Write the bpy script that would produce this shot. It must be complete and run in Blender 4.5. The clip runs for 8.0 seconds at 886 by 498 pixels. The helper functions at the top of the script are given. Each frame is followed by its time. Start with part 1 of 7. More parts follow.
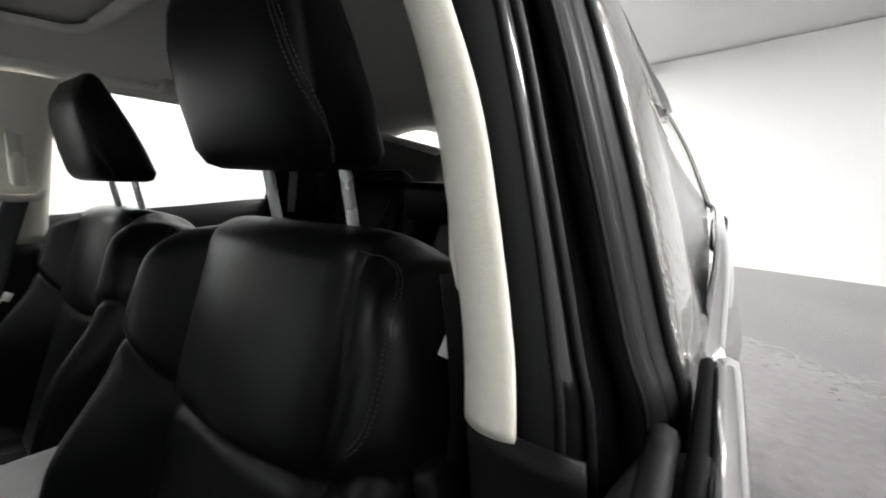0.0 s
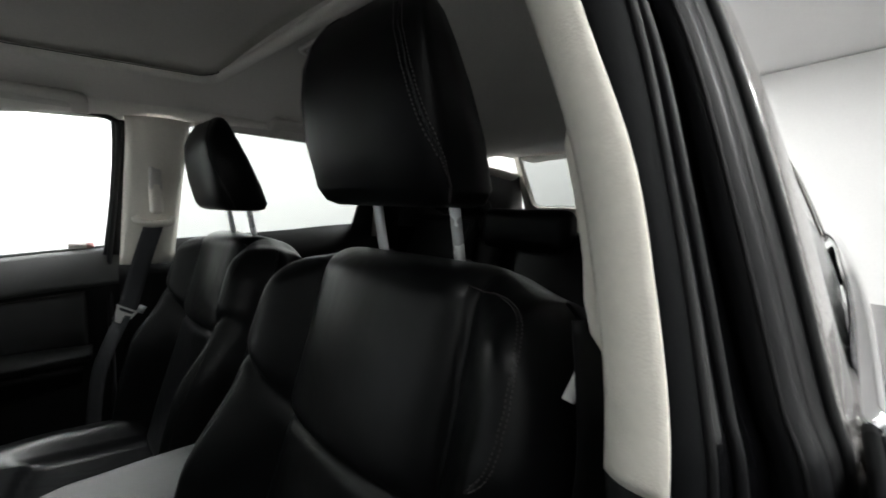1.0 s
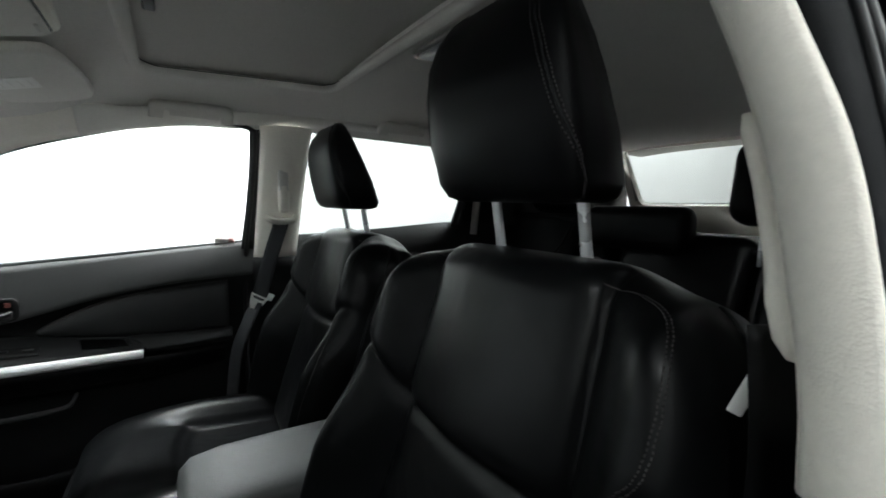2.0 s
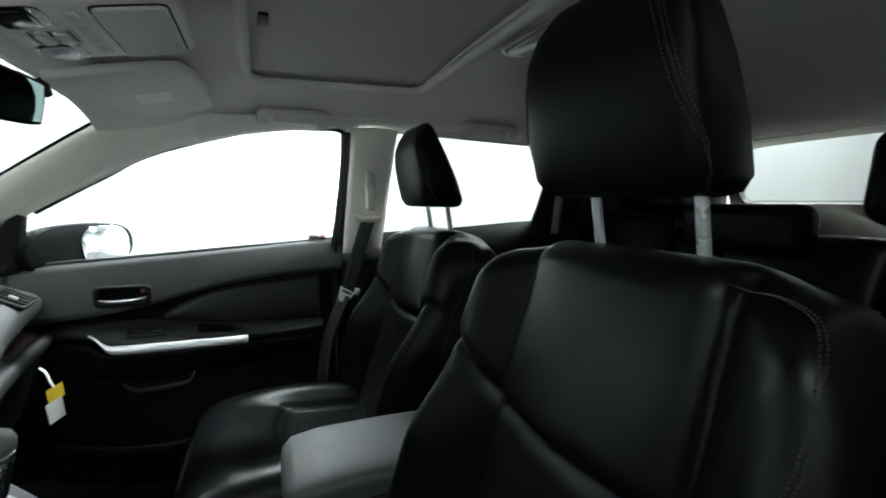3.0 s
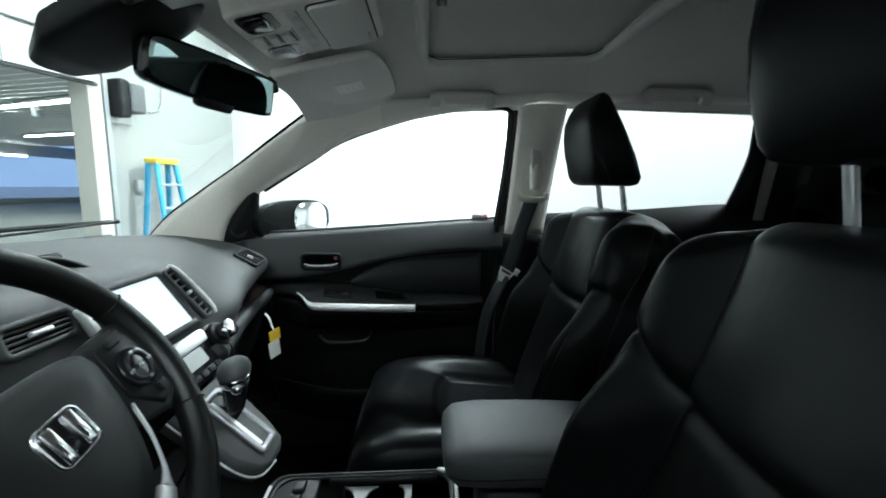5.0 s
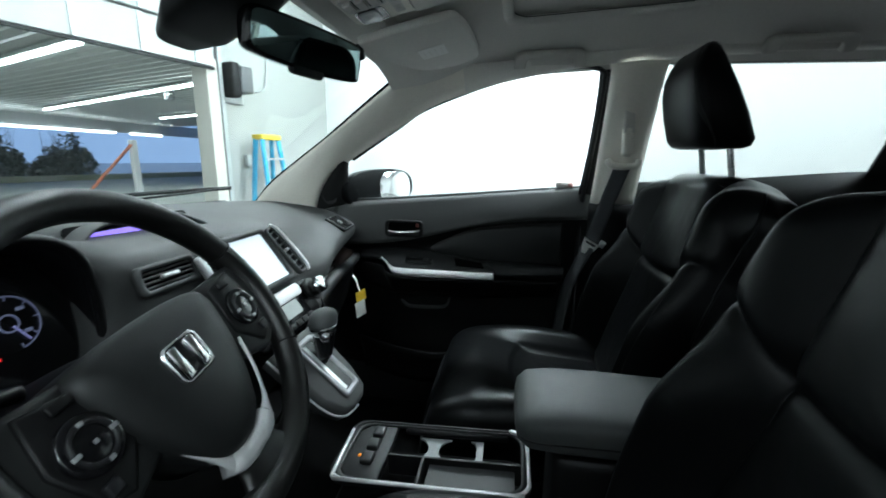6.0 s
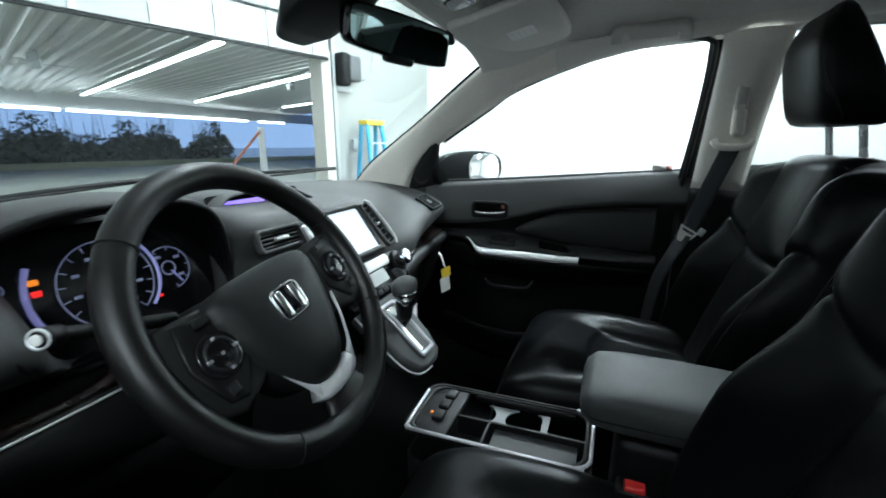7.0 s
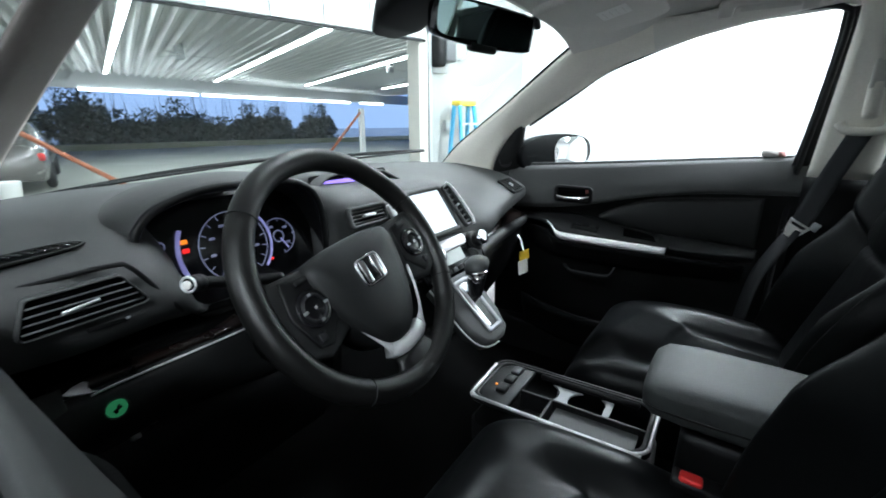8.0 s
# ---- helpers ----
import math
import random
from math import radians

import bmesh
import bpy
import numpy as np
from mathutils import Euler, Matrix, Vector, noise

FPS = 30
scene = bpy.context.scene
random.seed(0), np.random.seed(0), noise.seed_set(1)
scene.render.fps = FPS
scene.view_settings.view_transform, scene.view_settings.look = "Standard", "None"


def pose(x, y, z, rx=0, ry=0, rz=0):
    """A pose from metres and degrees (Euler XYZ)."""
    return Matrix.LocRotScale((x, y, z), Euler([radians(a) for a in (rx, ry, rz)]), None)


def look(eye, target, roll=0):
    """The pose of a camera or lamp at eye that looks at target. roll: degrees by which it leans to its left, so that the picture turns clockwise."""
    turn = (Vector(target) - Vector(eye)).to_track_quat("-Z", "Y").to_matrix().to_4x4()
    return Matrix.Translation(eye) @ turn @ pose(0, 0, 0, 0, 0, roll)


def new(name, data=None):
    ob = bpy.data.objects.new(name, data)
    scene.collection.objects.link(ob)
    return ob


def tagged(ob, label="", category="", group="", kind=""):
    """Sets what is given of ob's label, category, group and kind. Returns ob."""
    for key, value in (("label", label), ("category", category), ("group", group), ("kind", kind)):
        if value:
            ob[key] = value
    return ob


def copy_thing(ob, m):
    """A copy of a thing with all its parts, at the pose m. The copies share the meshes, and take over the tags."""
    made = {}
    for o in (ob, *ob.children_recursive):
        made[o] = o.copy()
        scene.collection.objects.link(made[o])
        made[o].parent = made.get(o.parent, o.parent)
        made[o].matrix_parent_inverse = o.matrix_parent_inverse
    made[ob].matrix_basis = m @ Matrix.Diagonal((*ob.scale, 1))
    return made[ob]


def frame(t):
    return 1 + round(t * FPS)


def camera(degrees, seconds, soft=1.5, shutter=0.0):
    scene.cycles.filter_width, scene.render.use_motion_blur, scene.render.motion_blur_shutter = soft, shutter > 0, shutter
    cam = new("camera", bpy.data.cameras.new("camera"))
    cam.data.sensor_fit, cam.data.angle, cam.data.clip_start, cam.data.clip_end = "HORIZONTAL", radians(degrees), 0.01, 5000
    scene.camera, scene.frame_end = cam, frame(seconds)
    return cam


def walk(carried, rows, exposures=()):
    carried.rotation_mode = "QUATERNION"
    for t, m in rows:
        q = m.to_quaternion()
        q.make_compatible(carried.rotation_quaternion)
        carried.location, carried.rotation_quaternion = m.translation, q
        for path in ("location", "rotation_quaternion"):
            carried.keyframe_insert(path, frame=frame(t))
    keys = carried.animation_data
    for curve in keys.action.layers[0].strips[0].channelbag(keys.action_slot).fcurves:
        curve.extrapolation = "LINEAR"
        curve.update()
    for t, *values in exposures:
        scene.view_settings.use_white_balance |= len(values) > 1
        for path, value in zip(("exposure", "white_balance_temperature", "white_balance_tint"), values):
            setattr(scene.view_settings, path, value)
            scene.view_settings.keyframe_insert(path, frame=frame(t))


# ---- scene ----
cam = camera(93.0, 8.0, 1.7, 0.4)
PATH = [
    (0, (-0.778, 0.0, 1.253), (0.367, -1.615, 0.972), 1.6),
    (0.5, (-0.768, 0.023, 1.262), (0.515, -1.491, 1.014), 1.7),
    (1, (-0.752, 0.035, 1.268), (0.645, -1.383, 1.08), 1.7),
    (1.5, (-0.738, 0.05, 1.267), (0.808, -1.204, 1.08), 1.5),
    (3, (-0.713, 0.091, 1.257), (1.11, -0.704, 1.047), 1.2),
    (3.5, (-0.703, 0.101, 1.258), (1.19, -0.51, 1.05), 1.2),
    (4, (-0.691, 0.108, 1.252), (1.247, -0.33, 1.021), 1.9),
    (4.5, (-0.689, 0.105, 1.248), (1.278, -0.157, 0.995), 1.7),
    (6, (-0.692, 0.094, 1.224), (1.24, 0.394, 0.799), 0.7),
    (6.5, (-0.703, 0.08, 1.214), (1.172, 0.593, 0.747), 0.9),
    (7, (-0.726, 0.051, 1.218), (1.071, 0.773, 0.719), 0.3),
    (7.5, (-0.746, 0.024, 1.226), (0.947, 0.939, 0.682), -0.1),
    (8, (-0.756, 0.005, 1.23), (0.826, 1.079, 0.644), -0.0),
]
EXPOSURES = [(0.0, 0.78, 6450, 9), (0.5, 0.66, 6400, 8), (1.0, 0.52, 6350, 7), (1.5, 0.66, 6250, 6), (3.0, 0.88, 5900, -1), (4.5, 0.74, 5750, -4), (6.0, 0.46, 5600, -4), (7.0, 0.62, 5600, -2), (8.0, 0.9, 5700, 2)]
walk(cam, [(t, look(eye, target, roll)) for t, eye, target, roll in PATH], EXPOSURES)

LAMP = 190.0

# ---- world and lights ----
world = bpy.data.worlds.new("dusk_sky")
scene.world = world
world.use_nodes = True
wn = world.node_tree
sky = wn.nodes.new("ShaderNodeTexSky")
sky.sky_type = "NISHITA"
sky.sun_disc = False
sky.sun_elevation, sky.sun_rotation = radians(3), radians(190)
sky.ozone_density, sky.dust_density = 6.0, 0.3
wn.links.new(sky.outputs[0], wn.nodes["Background"].inputs[0])
wn.nodes["Background"].inputs[1].default_value = 0.12


def area_lamp(name, x, y, z, sx, sy, power, color=(1, 1, 1), rot=(0, 0, 0)):
    d = bpy.data.lights.new(name, "AREA")
    d.shape, d.size, d.size_y, d.energy, d.color = "RECTANGLE", sx, sy, power, color
    ob = new(name, d)
    ob.matrix_world = pose(x, y, z, *rot)
    return ob


# ---- materials ----
def mat(name, color, rough=0.5, metal=0.0, grain=0.0, bump=0.0, scale=60.0, mottle=0.0, mscale=4.0, coat=0.0, emit=None, power=0.0, spec=0.5, wear=None, crease=0.0):
    """A procedural surface: grain is fine relief (bump at scale), mottle a broad change of tone."""
    m = bpy.data.materials.new(name)
    m.use_nodes = True
    nt = m.node_tree
    b = nt.nodes["Principled BSDF"]
    b.inputs["Base Color"].default_value = (*color, 1)
    b.inputs["Roughness"].default_value = rough
    b.inputs["Metallic"].default_value = metal
    b.inputs["Coat Weight"].default_value = coat
    b.inputs["Specular IOR Level"].default_value = spec
    tc = nt.nodes.new("ShaderNodeTexCoord")
    if mottle or grain:
        n1 = nt.nodes.new("ShaderNodeTexNoise")
        n1.inputs["Scale"].default_value = mscale
        n1.inputs["Detail"].default_value = 5
        nt.links.new(tc.outputs["Object"], n1.inputs["Vector"])
        n2 = nt.nodes.new("ShaderNodeTexNoise")
        n2.inputs["Scale"].default_value = scale
        n2.inputs["Detail"].default_value = 3
        nt.links.new(tc.outputs["Object"], n2.inputs["Vector"])
        mix = nt.nodes.new("ShaderNodeMath")
        mix.operation = "MULTIPLY_ADD"
        nt.links.new(n1.outputs[0], mix.inputs[0])
        mix.inputs[1].default_value = mottle
        fine = nt.nodes.new("ShaderNodeMath")
        fine.operation = "MULTIPLY"
        nt.links.new(n2.outputs[0], fine.inputs[0])
        fine.inputs[1].default_value = grain
        nt.links.new(fine.outputs[0], mix.inputs[2])
        ramp = nt.nodes.new("ShaderNodeMix")
        ramp.data_type = "RGBA"
        nt.links.new(mix.outputs[0], ramp.inputs["Factor"])
        ramp.inputs["A"].default_value = (*[min(1, c * 1.12) for c in color], 1)
        ramp.inputs["B"].default_value = (*(wear or [c * 0.55 for c in color]), 1)
        nt.links.new(ramp.outputs["Result"], b.inputs["Base Color"])
        rr = nt.nodes.new("ShaderNodeMath")
        rr.operation = "MULTIPLY_ADD"
        nt.links.new(n1.outputs[0], rr.inputs[0])
        rr.inputs[1].default_value = 0.07
        rr.inputs[2].default_value = max(0.02, rough - 0.035)
        nt.links.new(rr.outputs[0], b.inputs["Roughness"])
    if bump:
        v = nt.nodes.new("ShaderNodeTexVoronoi")
        v.inputs["Scale"].default_value = scale * 4
        nt.links.new(tc.outputs["Object"], v.inputs["Vector"])
        bp = nt.nodes.new("ShaderNodeBump")
        bp.inputs["Strength"].default_value = bump
        bp.inputs["Distance"].default_value = 0.002
        nt.links.new(v.outputs["Distance"], bp.inputs["Height"])
        nt.links.new(bp.outputs[0], b.inputs["Normal"])
        if crease:
            # soft wrinkles under the fine grain
            n3 = nt.nodes.new("ShaderNodeTexNoise")
            n3.inputs["Scale"].default_value = 11
            n3.inputs["Detail"].default_value = 2
            n3.inputs["Distortion"].default_value = 0.8
            nt.links.new(tc.outputs["Object"], n3.inputs["Vector"])
            soft = nt.nodes.new("ShaderNodeBump")
            soft.inputs["Strength"].default_value = crease
            soft.inputs["Distance"].default_value = 0.012
            nt.links.new(n3.outputs[0], soft.inputs["Height"])
            nt.links.new(soft.outputs[0], bp.inputs["Normal"])
    if emit:
        b.inputs["Emission Color"].default_value = (*emit, 1)
        b.inputs["Emission Strength"].default_value = power
    return m


LEATHER = mat("black_leather", (0.0036, 0.0039, 0.0043), 0.33, grain=0.3, bump=0.04, scale=220, mottle=0.35, mscale=5, spec=0.16, crease=0.18)
LEATHER_DULL = mat("black_leather_dull", (0.0035, 0.0035, 0.004), 0.38, grain=0.3, bump=0.04, scale=220, mottle=0.3, spec=0.12)
THREAD = mat("grey_thread", (0.034, 0.030, 0.030), 0.8)
DASH = mat("dash_plastic", (0.037, 0.038, 0.038), 0.62, grain=0.4, bump=0.12, scale=260, mottle=0.3, mscale=6, spec=0.4)
BLACK = mat("black_plastic", (0.0045, 0.0045, 0.005), 0.52, grain=0.3, bump=0.08, scale=240, mottle=0.3, spec=0.25)
GLOSS = mat("gloss_black", (0.006, 0.006, 0.007), 0.14, mottle=0.2, mscale=8)
LINER = mat("headliner_fabric", (0.74, 0.72, 0.68), 0.95, grain=0.35, bump=0.25, scale=220, mottle=0.2, mscale=3, spec=0.1)
SHADE = mat("sunshade_fabric", (0.66, 0.64, 0.60), 0.95, grain=0.35, bump=0.25, scale=220, mottle=0.25, mscale=3, spec=0.1)
BEIGE = mat("beige_trim", (0.84, 0.805, 0.73), 0.7, grain=0.25, bump=0.12, scale=150, mottle=0.15, mscale=5, spec=0.25)
GREIGE = mat("grey_beige_plastic", (0.62, 0.60, 0.56), 0.6, grain=0.25, bump=0.12, scale=150, mottle=0.15, spec=0.3)
SILVER = mat("satin_silver", (0.78, 0.78, 0.79), 0.36, metal=0.4, grain=0.1, scale=200, mottle=0.1)
BRUSHED = mat("brushed_silver", (0.58, 0.58, 0.59), 0.36, metal=0.4, grain=0.15, scale=200, mottle=0.15)
DULLSILVER = mat("dull_silver", (0.30, 0.30, 0.31), 0.38, metal=0.5, grain=0.15, scale=200, mottle=0.15)
CHROME = mat("chrome", (0.85, 0.85, 0.86), 0.10, metal=1.0, mottle=0.05)
STEEL = mat("rod_steel", (0.66, 0.68, 0.69), 0.28, metal=0.5, mottle=0.1)
# Carpet; also near-black sheets that paint in the shade of hollows.
CARPET_HOLLOW = mat("black_carpet_and_hollow", (0.003, 0.003, 0.003), 1.0, grain=0.6, bump=0.6, scale=200, mottle=0.4, spec=0.05)
RUBBER = mat("black_rubber", (0.010, 0.010, 0.011), 0.5, grain=0.2, mottle=0.3, scale=80, spec=0.25)
BELT = mat("belt_webbing", (0.045, 0.047, 0.052), 0.75, grain=0.4, bump=0.4, scale=260, mottle=0.2)
WOOD = mat("dark_wood_trim", (0.008, 0.0045, 0.0035), 0.28, grain=0.7, scale=35, mottle=0.6, mscale=12, coat=0.12)
ARM = mat("armrest_vinyl", (0.036, 0.039, 0.039), 0.6, grain=0.35, bump=0.10, scale=120, mottle=0.25)
WHITE = mat("white_card", (0.75, 0.75, 0.73), 0.7, mottle=0.1)
YELLOW = mat("yellow_card", (0.72, 0.50, 0.03), 0.6, mottle=0.1)
RED = mat("red_plastic", (0.62, 0.03, 0.03), 0.4, mottle=0.1)
GREEN = mat("green_button", (0.02, 0.10, 0.045), 0.25, mottle=0.5, mscale=90, emit=(0.05, 0.26, 0.10), power=0.22)
DOORSOFT = mat("door_soft_trim", (0.020, 0.0207, 0.0212), 0.5, grain=0.35, bump=0.12, scale=240, mottle=0.3, mscale=6, spec=0.35)
HUBPAD = mat("hub_plastic", (0.011, 0.0114, 0.0118), 0.5, grain=0.4, bump=0.12, scale=260, mottle=0.3, mscale=6, spec=0.35)
# Beige pillar trim darkened in colour for pillars that stand in shade.
SHADED_BEIGE = mat("shaded_beige_trim", (0.27, 0.245, 0.23), 0.7, grain=0.25, bump=0.12, scale=150, mottle=0.15, spec=0.25)
WHEEL = mat("wheel_leather", (0.006, 0.0058, 0.0057), 0.38, grain=0.4, bump=0.12, scale=240, mottle=0.3, mscale=7, spec=0.4)

from mathutils.bvhtree import BVHTree


# ---- mesh helpers ----
def thing(name, label, category, at=None, group="", kind=""):
    ob = new(name)
    ob.empty_display_size = 0.1
    if at is not None:
        ob.matrix_world = at
    return tagged(ob, label, category, group, kind)


def part(name, bm, material, parent=None, label="", smooth=True, mods=()):
    """Links a bmesh as one mesh object under a thing or part."""
    me = bpy.data.meshes.new(name)
    bm.normal_update()
    bm.to_mesh(me)
    bm.free()
    me.materials.append(material)
    if smooth:
        me.polygons.foreach_set("use_smooth", [True] * len(me.polygons))
    ob = new(name, me)
    if parent:
        ob.parent = parent
    for kind, values in mods:
        m = ob.modifiers.new(kind.lower(), kind)
        for k, v in values.items():
            if k == "thickness":
                m.thickness = v
            elif k == "levels":
                m.levels = m.render_levels = v
            elif k == "width":
                m.width = v
            elif k == "segments":
                m.segments = v
            elif k == "offset":
                m.offset = v
    if label:
        tagged(ob, label)
    return ob


def single(name, bm, material, label, category, kind="", group="", smooth=True, mods=()):
    return tagged(part(name, bm, material, None, "", smooth, mods), label, category, group, kind)


def curve_pts(ctrl, n):
    """n points along a Catmull-Rom curve through ctrl."""
    P = [Vector(p) for p in ctrl]
    if len(P) == 2:
        return [P[0].lerp(P[1], i / (n - 1)) for i in range(n)]
    out, segs = [], len(P) - 1
    for i in range(n):
        s = i / (n - 1) * segs
        k = min(int(s), segs - 1)
        f = s - k
        p0, p1, p2 = P[max(k - 1, 0)], P[k], P[k + 1]
        p3 = P[min(k + 2, segs)]
        out.append(0.5 * ((2 * p1) + (p2 - p0) * f + (2 * p0 - 5 * p1 + 4 * p2 - p3) * f * f + (3 * p1 - p0 - 3 * p2 + p3) * f ** 3))
    return out


def loft(rings, closed=True, cap=True, loop=False):
    """A skin over rings of points."""
    bm = bmesh.new()
    R = [[bm.verts.new(p) for p in ring] for ring in rings]
    n = len(R[0])
    spans = range(len(R)) if loop else range(len(R) - 1)
    for i in spans:
        a, b = R[i], R[(i + 1) % len(R)]
        for j in range(n if closed else n - 1):
            k = (j + 1) % n
            bm.faces.new((a[j], a[k], b[k], b[j]))
    if cap and closed and not loop:
        bm.faces.new(list(reversed(R[0])))
        bm.faces.new(R[-1])
    bmesh.ops.recalc_face_normals(bm, faces=bm.faces)
    return bm


def band(A, B, n=16, m=5, bulge=(0, 0, 0)):
    """A strip between two curves, bulged along a vector."""
    a, b, v = curve_pts(A, n), curve_pts(B, n), Vector(bulge)
    rings = []
    for p, q in zip(a, b):
        rings.append([p.lerp(q, j / (m - 1)) + v * (1 - (2 * j / (m - 1) - 1) ** 2) for j in range(m)])
    return loft(rings, closed=False, cap=False)


def tube(ctrl, r, n=24, sides=10, closed=False, flat=1.0, up=(0, 0, 1)):
    """A swept round or flattened section along a curve; r may be a list."""
    pts = curve_pts(ctrl, n) if not closed else [Vector(p) for p in ctrl]
    rings, u0 = [], Vector(up)
    for i, p in enumerate(pts):
        a = pts[i - 1] if (i > 0 or closed) else p
        b = pts[(i + 1) % len(pts)] if (i < len(pts) - 1 or closed) else p
        t = (b - a).normalized()
        s = t.cross(u0)
        s = s.normalized() if s.length > 1e-4 else Vector((1, 0, 0))
        w = s.cross(t).normalized()
        rad = r
        if isinstance(r, (list, tuple)):
            f = i / (len(pts) - 1) * (len(r) - 1)
            k0 = min(int(f), len(r) - 2)
            rad = r[k0] + (r[k0 + 1] - r[k0]) * (f - k0)
        rings.append([p + (s * math.cos(2 * math.pi * k / sides) + w * flat * math.sin(2 * math.pi * k / sides)) * rad for k in range(sides)])
    return loft(rings, True, True, closed)


def rbox(x, y, z, sx, sy, sz, bev=0.01, seg=3, m=None):
    """A rounded box of that size about a centre."""
    bm = bmesh.new()
    bmesh.ops.create_cube(bm, size=1)
    bmesh.ops.scale(bm, vec=(sx, sy, sz), verts=bm.verts)
    if bev:
        bmesh.ops.bevel(bm, geom=bm.edges[:], offset=min(bev, 0.49 * min(sx, sy, sz)), segments=seg, affect="EDGES", profile=0.5)
    if m is not None:
        bmesh.ops.transform(bm, matrix=m, verts=bm.verts)
    bmesh.ops.translate(bm, vec=(x, y, z), verts=bm.verts)
    return bm


def slab(outline, depth, bev=0.003, m=None):
    """A plate: a 2D outline in x, y given thickness along z, edges eased."""
    bm = bmesh.new()
    f = bm.faces.new([bm.verts.new((p[0], p[1], 0)) for p in outline])
    ex = bmesh.ops.extrude_face_region(bm, geom=[f])
    bmesh.ops.translate(bm, vec=(0, 0, depth), verts=[e for e in ex["geom"] if isinstance(e, bmesh.types.BMVert)])
    bmesh.ops.recalc_face_normals(bm, faces=bm.faces)
    if bev:
        top = [e for e in bm.edges if abs(e.verts[0].co.z - depth) < 1e-6 and abs(e.verts[1].co.z - depth) < 1e-6]
        bmesh.ops.bevel(bm, geom=top, offset=bev, segments=2, affect="EDGES", profile=0.5)
    if m is not None:
        bmesh.ops.transform(bm, matrix=m, verts=bm.verts)
    return bm


def rrect(w, h, r, n=5):
    """A rounded rectangle's outline about the origin."""
    pts = []
    for cx, cy, a in ((w / 2 - r, h / 2 - r, 0), (-w / 2 + r, h / 2 - r, 90), (-w / 2 + r, -h / 2 + r, 180), (w / 2 - r, -h / 2 + r, 270)):
        for k in range(n):
            t = radians(a + 90 * k / (n - 1))
            pts.append((cx + r * math.cos(t), cy + r * math.sin(t)))
    return pts


def disc(r, depth, n=32, bev=0.002, m=None):
    return slab([(r * math.cos(2 * math.pi * k / n), r * math.sin(2 * math.pi * k / n)) for k in range(n)], depth, bev, m)


def ring_plate(outer, inner, depth, m=None):
    """A frame between two outlines with as many points each."""
    bm = bmesh.new()
    rings = []
    for o, z in ((outer, 0), (outer, depth), (inner, depth), (inner, 0)):
        rings.append([Vector((p[0], p[1], z)) for p in o])
    bm.free()
    bm = loft(rings, True, False, True)
    if m is not None:
        bmesh.ops.transform(bm, matrix=m, verts=bm.verts)
    return bm


def facing(x, y, z, tilt=0.0, turn=0.0):
    """A pose for a plate whose face looks back along -y, leaning up by tilt, turned about z."""
    return pose(x, y, z, 90 - tilt, 0, turn)


def smooth_step(a, b, x):
    t = max(0.0, min(1.0, (x - a) / (b - a)))
    return t * t * (3 - 2 * t)


# ---- garage ----
# The building stands turned to the car: u runs to its right, v ahead.
G = pose(0, 0, 0, 0, 0, -15.6)
WALL = mat("white_wall_paint", (0.62, 0.62, 0.615), 0.7, grain=0.15, bump=0.08, scale=30, mottle=0.12, mscale=1.5)
PANEL = mat("white_door_panel", (0.46, 0.475, 0.465), 0.5, grain=0.15, mottle=0.15, scale=40)
CONCRETE = mat("wet_concrete", (0.165, 0.155, 0.16), 0.22, grain=0.5, bump=0.12, scale=14, mottle=1.3, mscale=0.7, wear=(0.075, 0.068, 0.072))
METAL_ROOF = mat("corrugated_metal", (0.52, 0.53, 0.51), 0.30, metal=0.35, grain=0.3, mottle=0.4, scale=6, mscale=1.2)
GALV = mat("galvanised_track", (0.45, 0.47, 0.47), 0.45, metal=0.6, grain=0.2, mottle=0.3)
TUBE = mat("fluorescent_tube", (0.9, 0.9, 0.9), 0.5, emit=(1.0, 1.0, 0.97), power=9.0)


def gbox(u, v, z, su, sv, sz, bev=0.0):
    bm = rbox(u, v, z, su, sv, sz, bev, 2)
    bmesh.ops.transform(bm, matrix=G, verts=bm.verts)
    return bm


FRONT = 5.1  # the front wall, with the open doorway
single("ground", gbox(4, 20, -0.05, 120, 120, 0.1), CONCRETE, "wet grey concrete garage floor and yard", "floor", "structure", smooth=False)
single("wall_back", gbox(-1.9, -9.3, 1.95, 15.2, 0.2, 3.9), WALL, "plain white painted garage back wall", "wall", "structure", smooth=False)
single("wall_right", gbox(5.6, -2.1, 1.95, 0.2, 14.2, 3.9), WALL, "plain white painted garage side wall", "wall", "structure", smooth=False)
# Unseen wall, added; its tone sets the bounce light on the near side.
BOUNCEWALL = mat("bounce_wall_paint", (0.60, 0.60, 0.60), 0.8, grain=0.2, bump=0.1, scale=30, mottle=0.3, mscale=1.5)
single("wall_left", gbox(-3.65, -2.1, 1.95, 0.2, 14.2, 3.9), BOUNCEWALL, "plain white painted garage side wall", "wall", "structure", smooth=False)
# Same white paint, darkened in colour so lamp light doesn't blow it out.
TONEDWALL = mat("toned_down_white_wall", (0.32, 0.33, 0.315), 0.6, grain=0.15, bump=0.08, scale=30, mottle=0.2, mscale=1.2)
single("wall_front_right", gbox(4.38, FRONT, 1.95, 2.24, 0.2, 3.9), TONEDWALL, "white painted front wall beside the doorway", "wall", "structure", smooth=False)
single("wall_front_left", gbox(-6.4, FRONT, 1.95, 5.8, 0.2, 3.9), WALL, "white painted front wall beside the doorway", "wall", "structure", smooth=False)
single("wall_front_header", gbox(-0.12, FRONT, 3.3, 6.76, 0.2, 1.2), WALL, "white wall above the garage doorway", "wall", "structure", smooth=False)
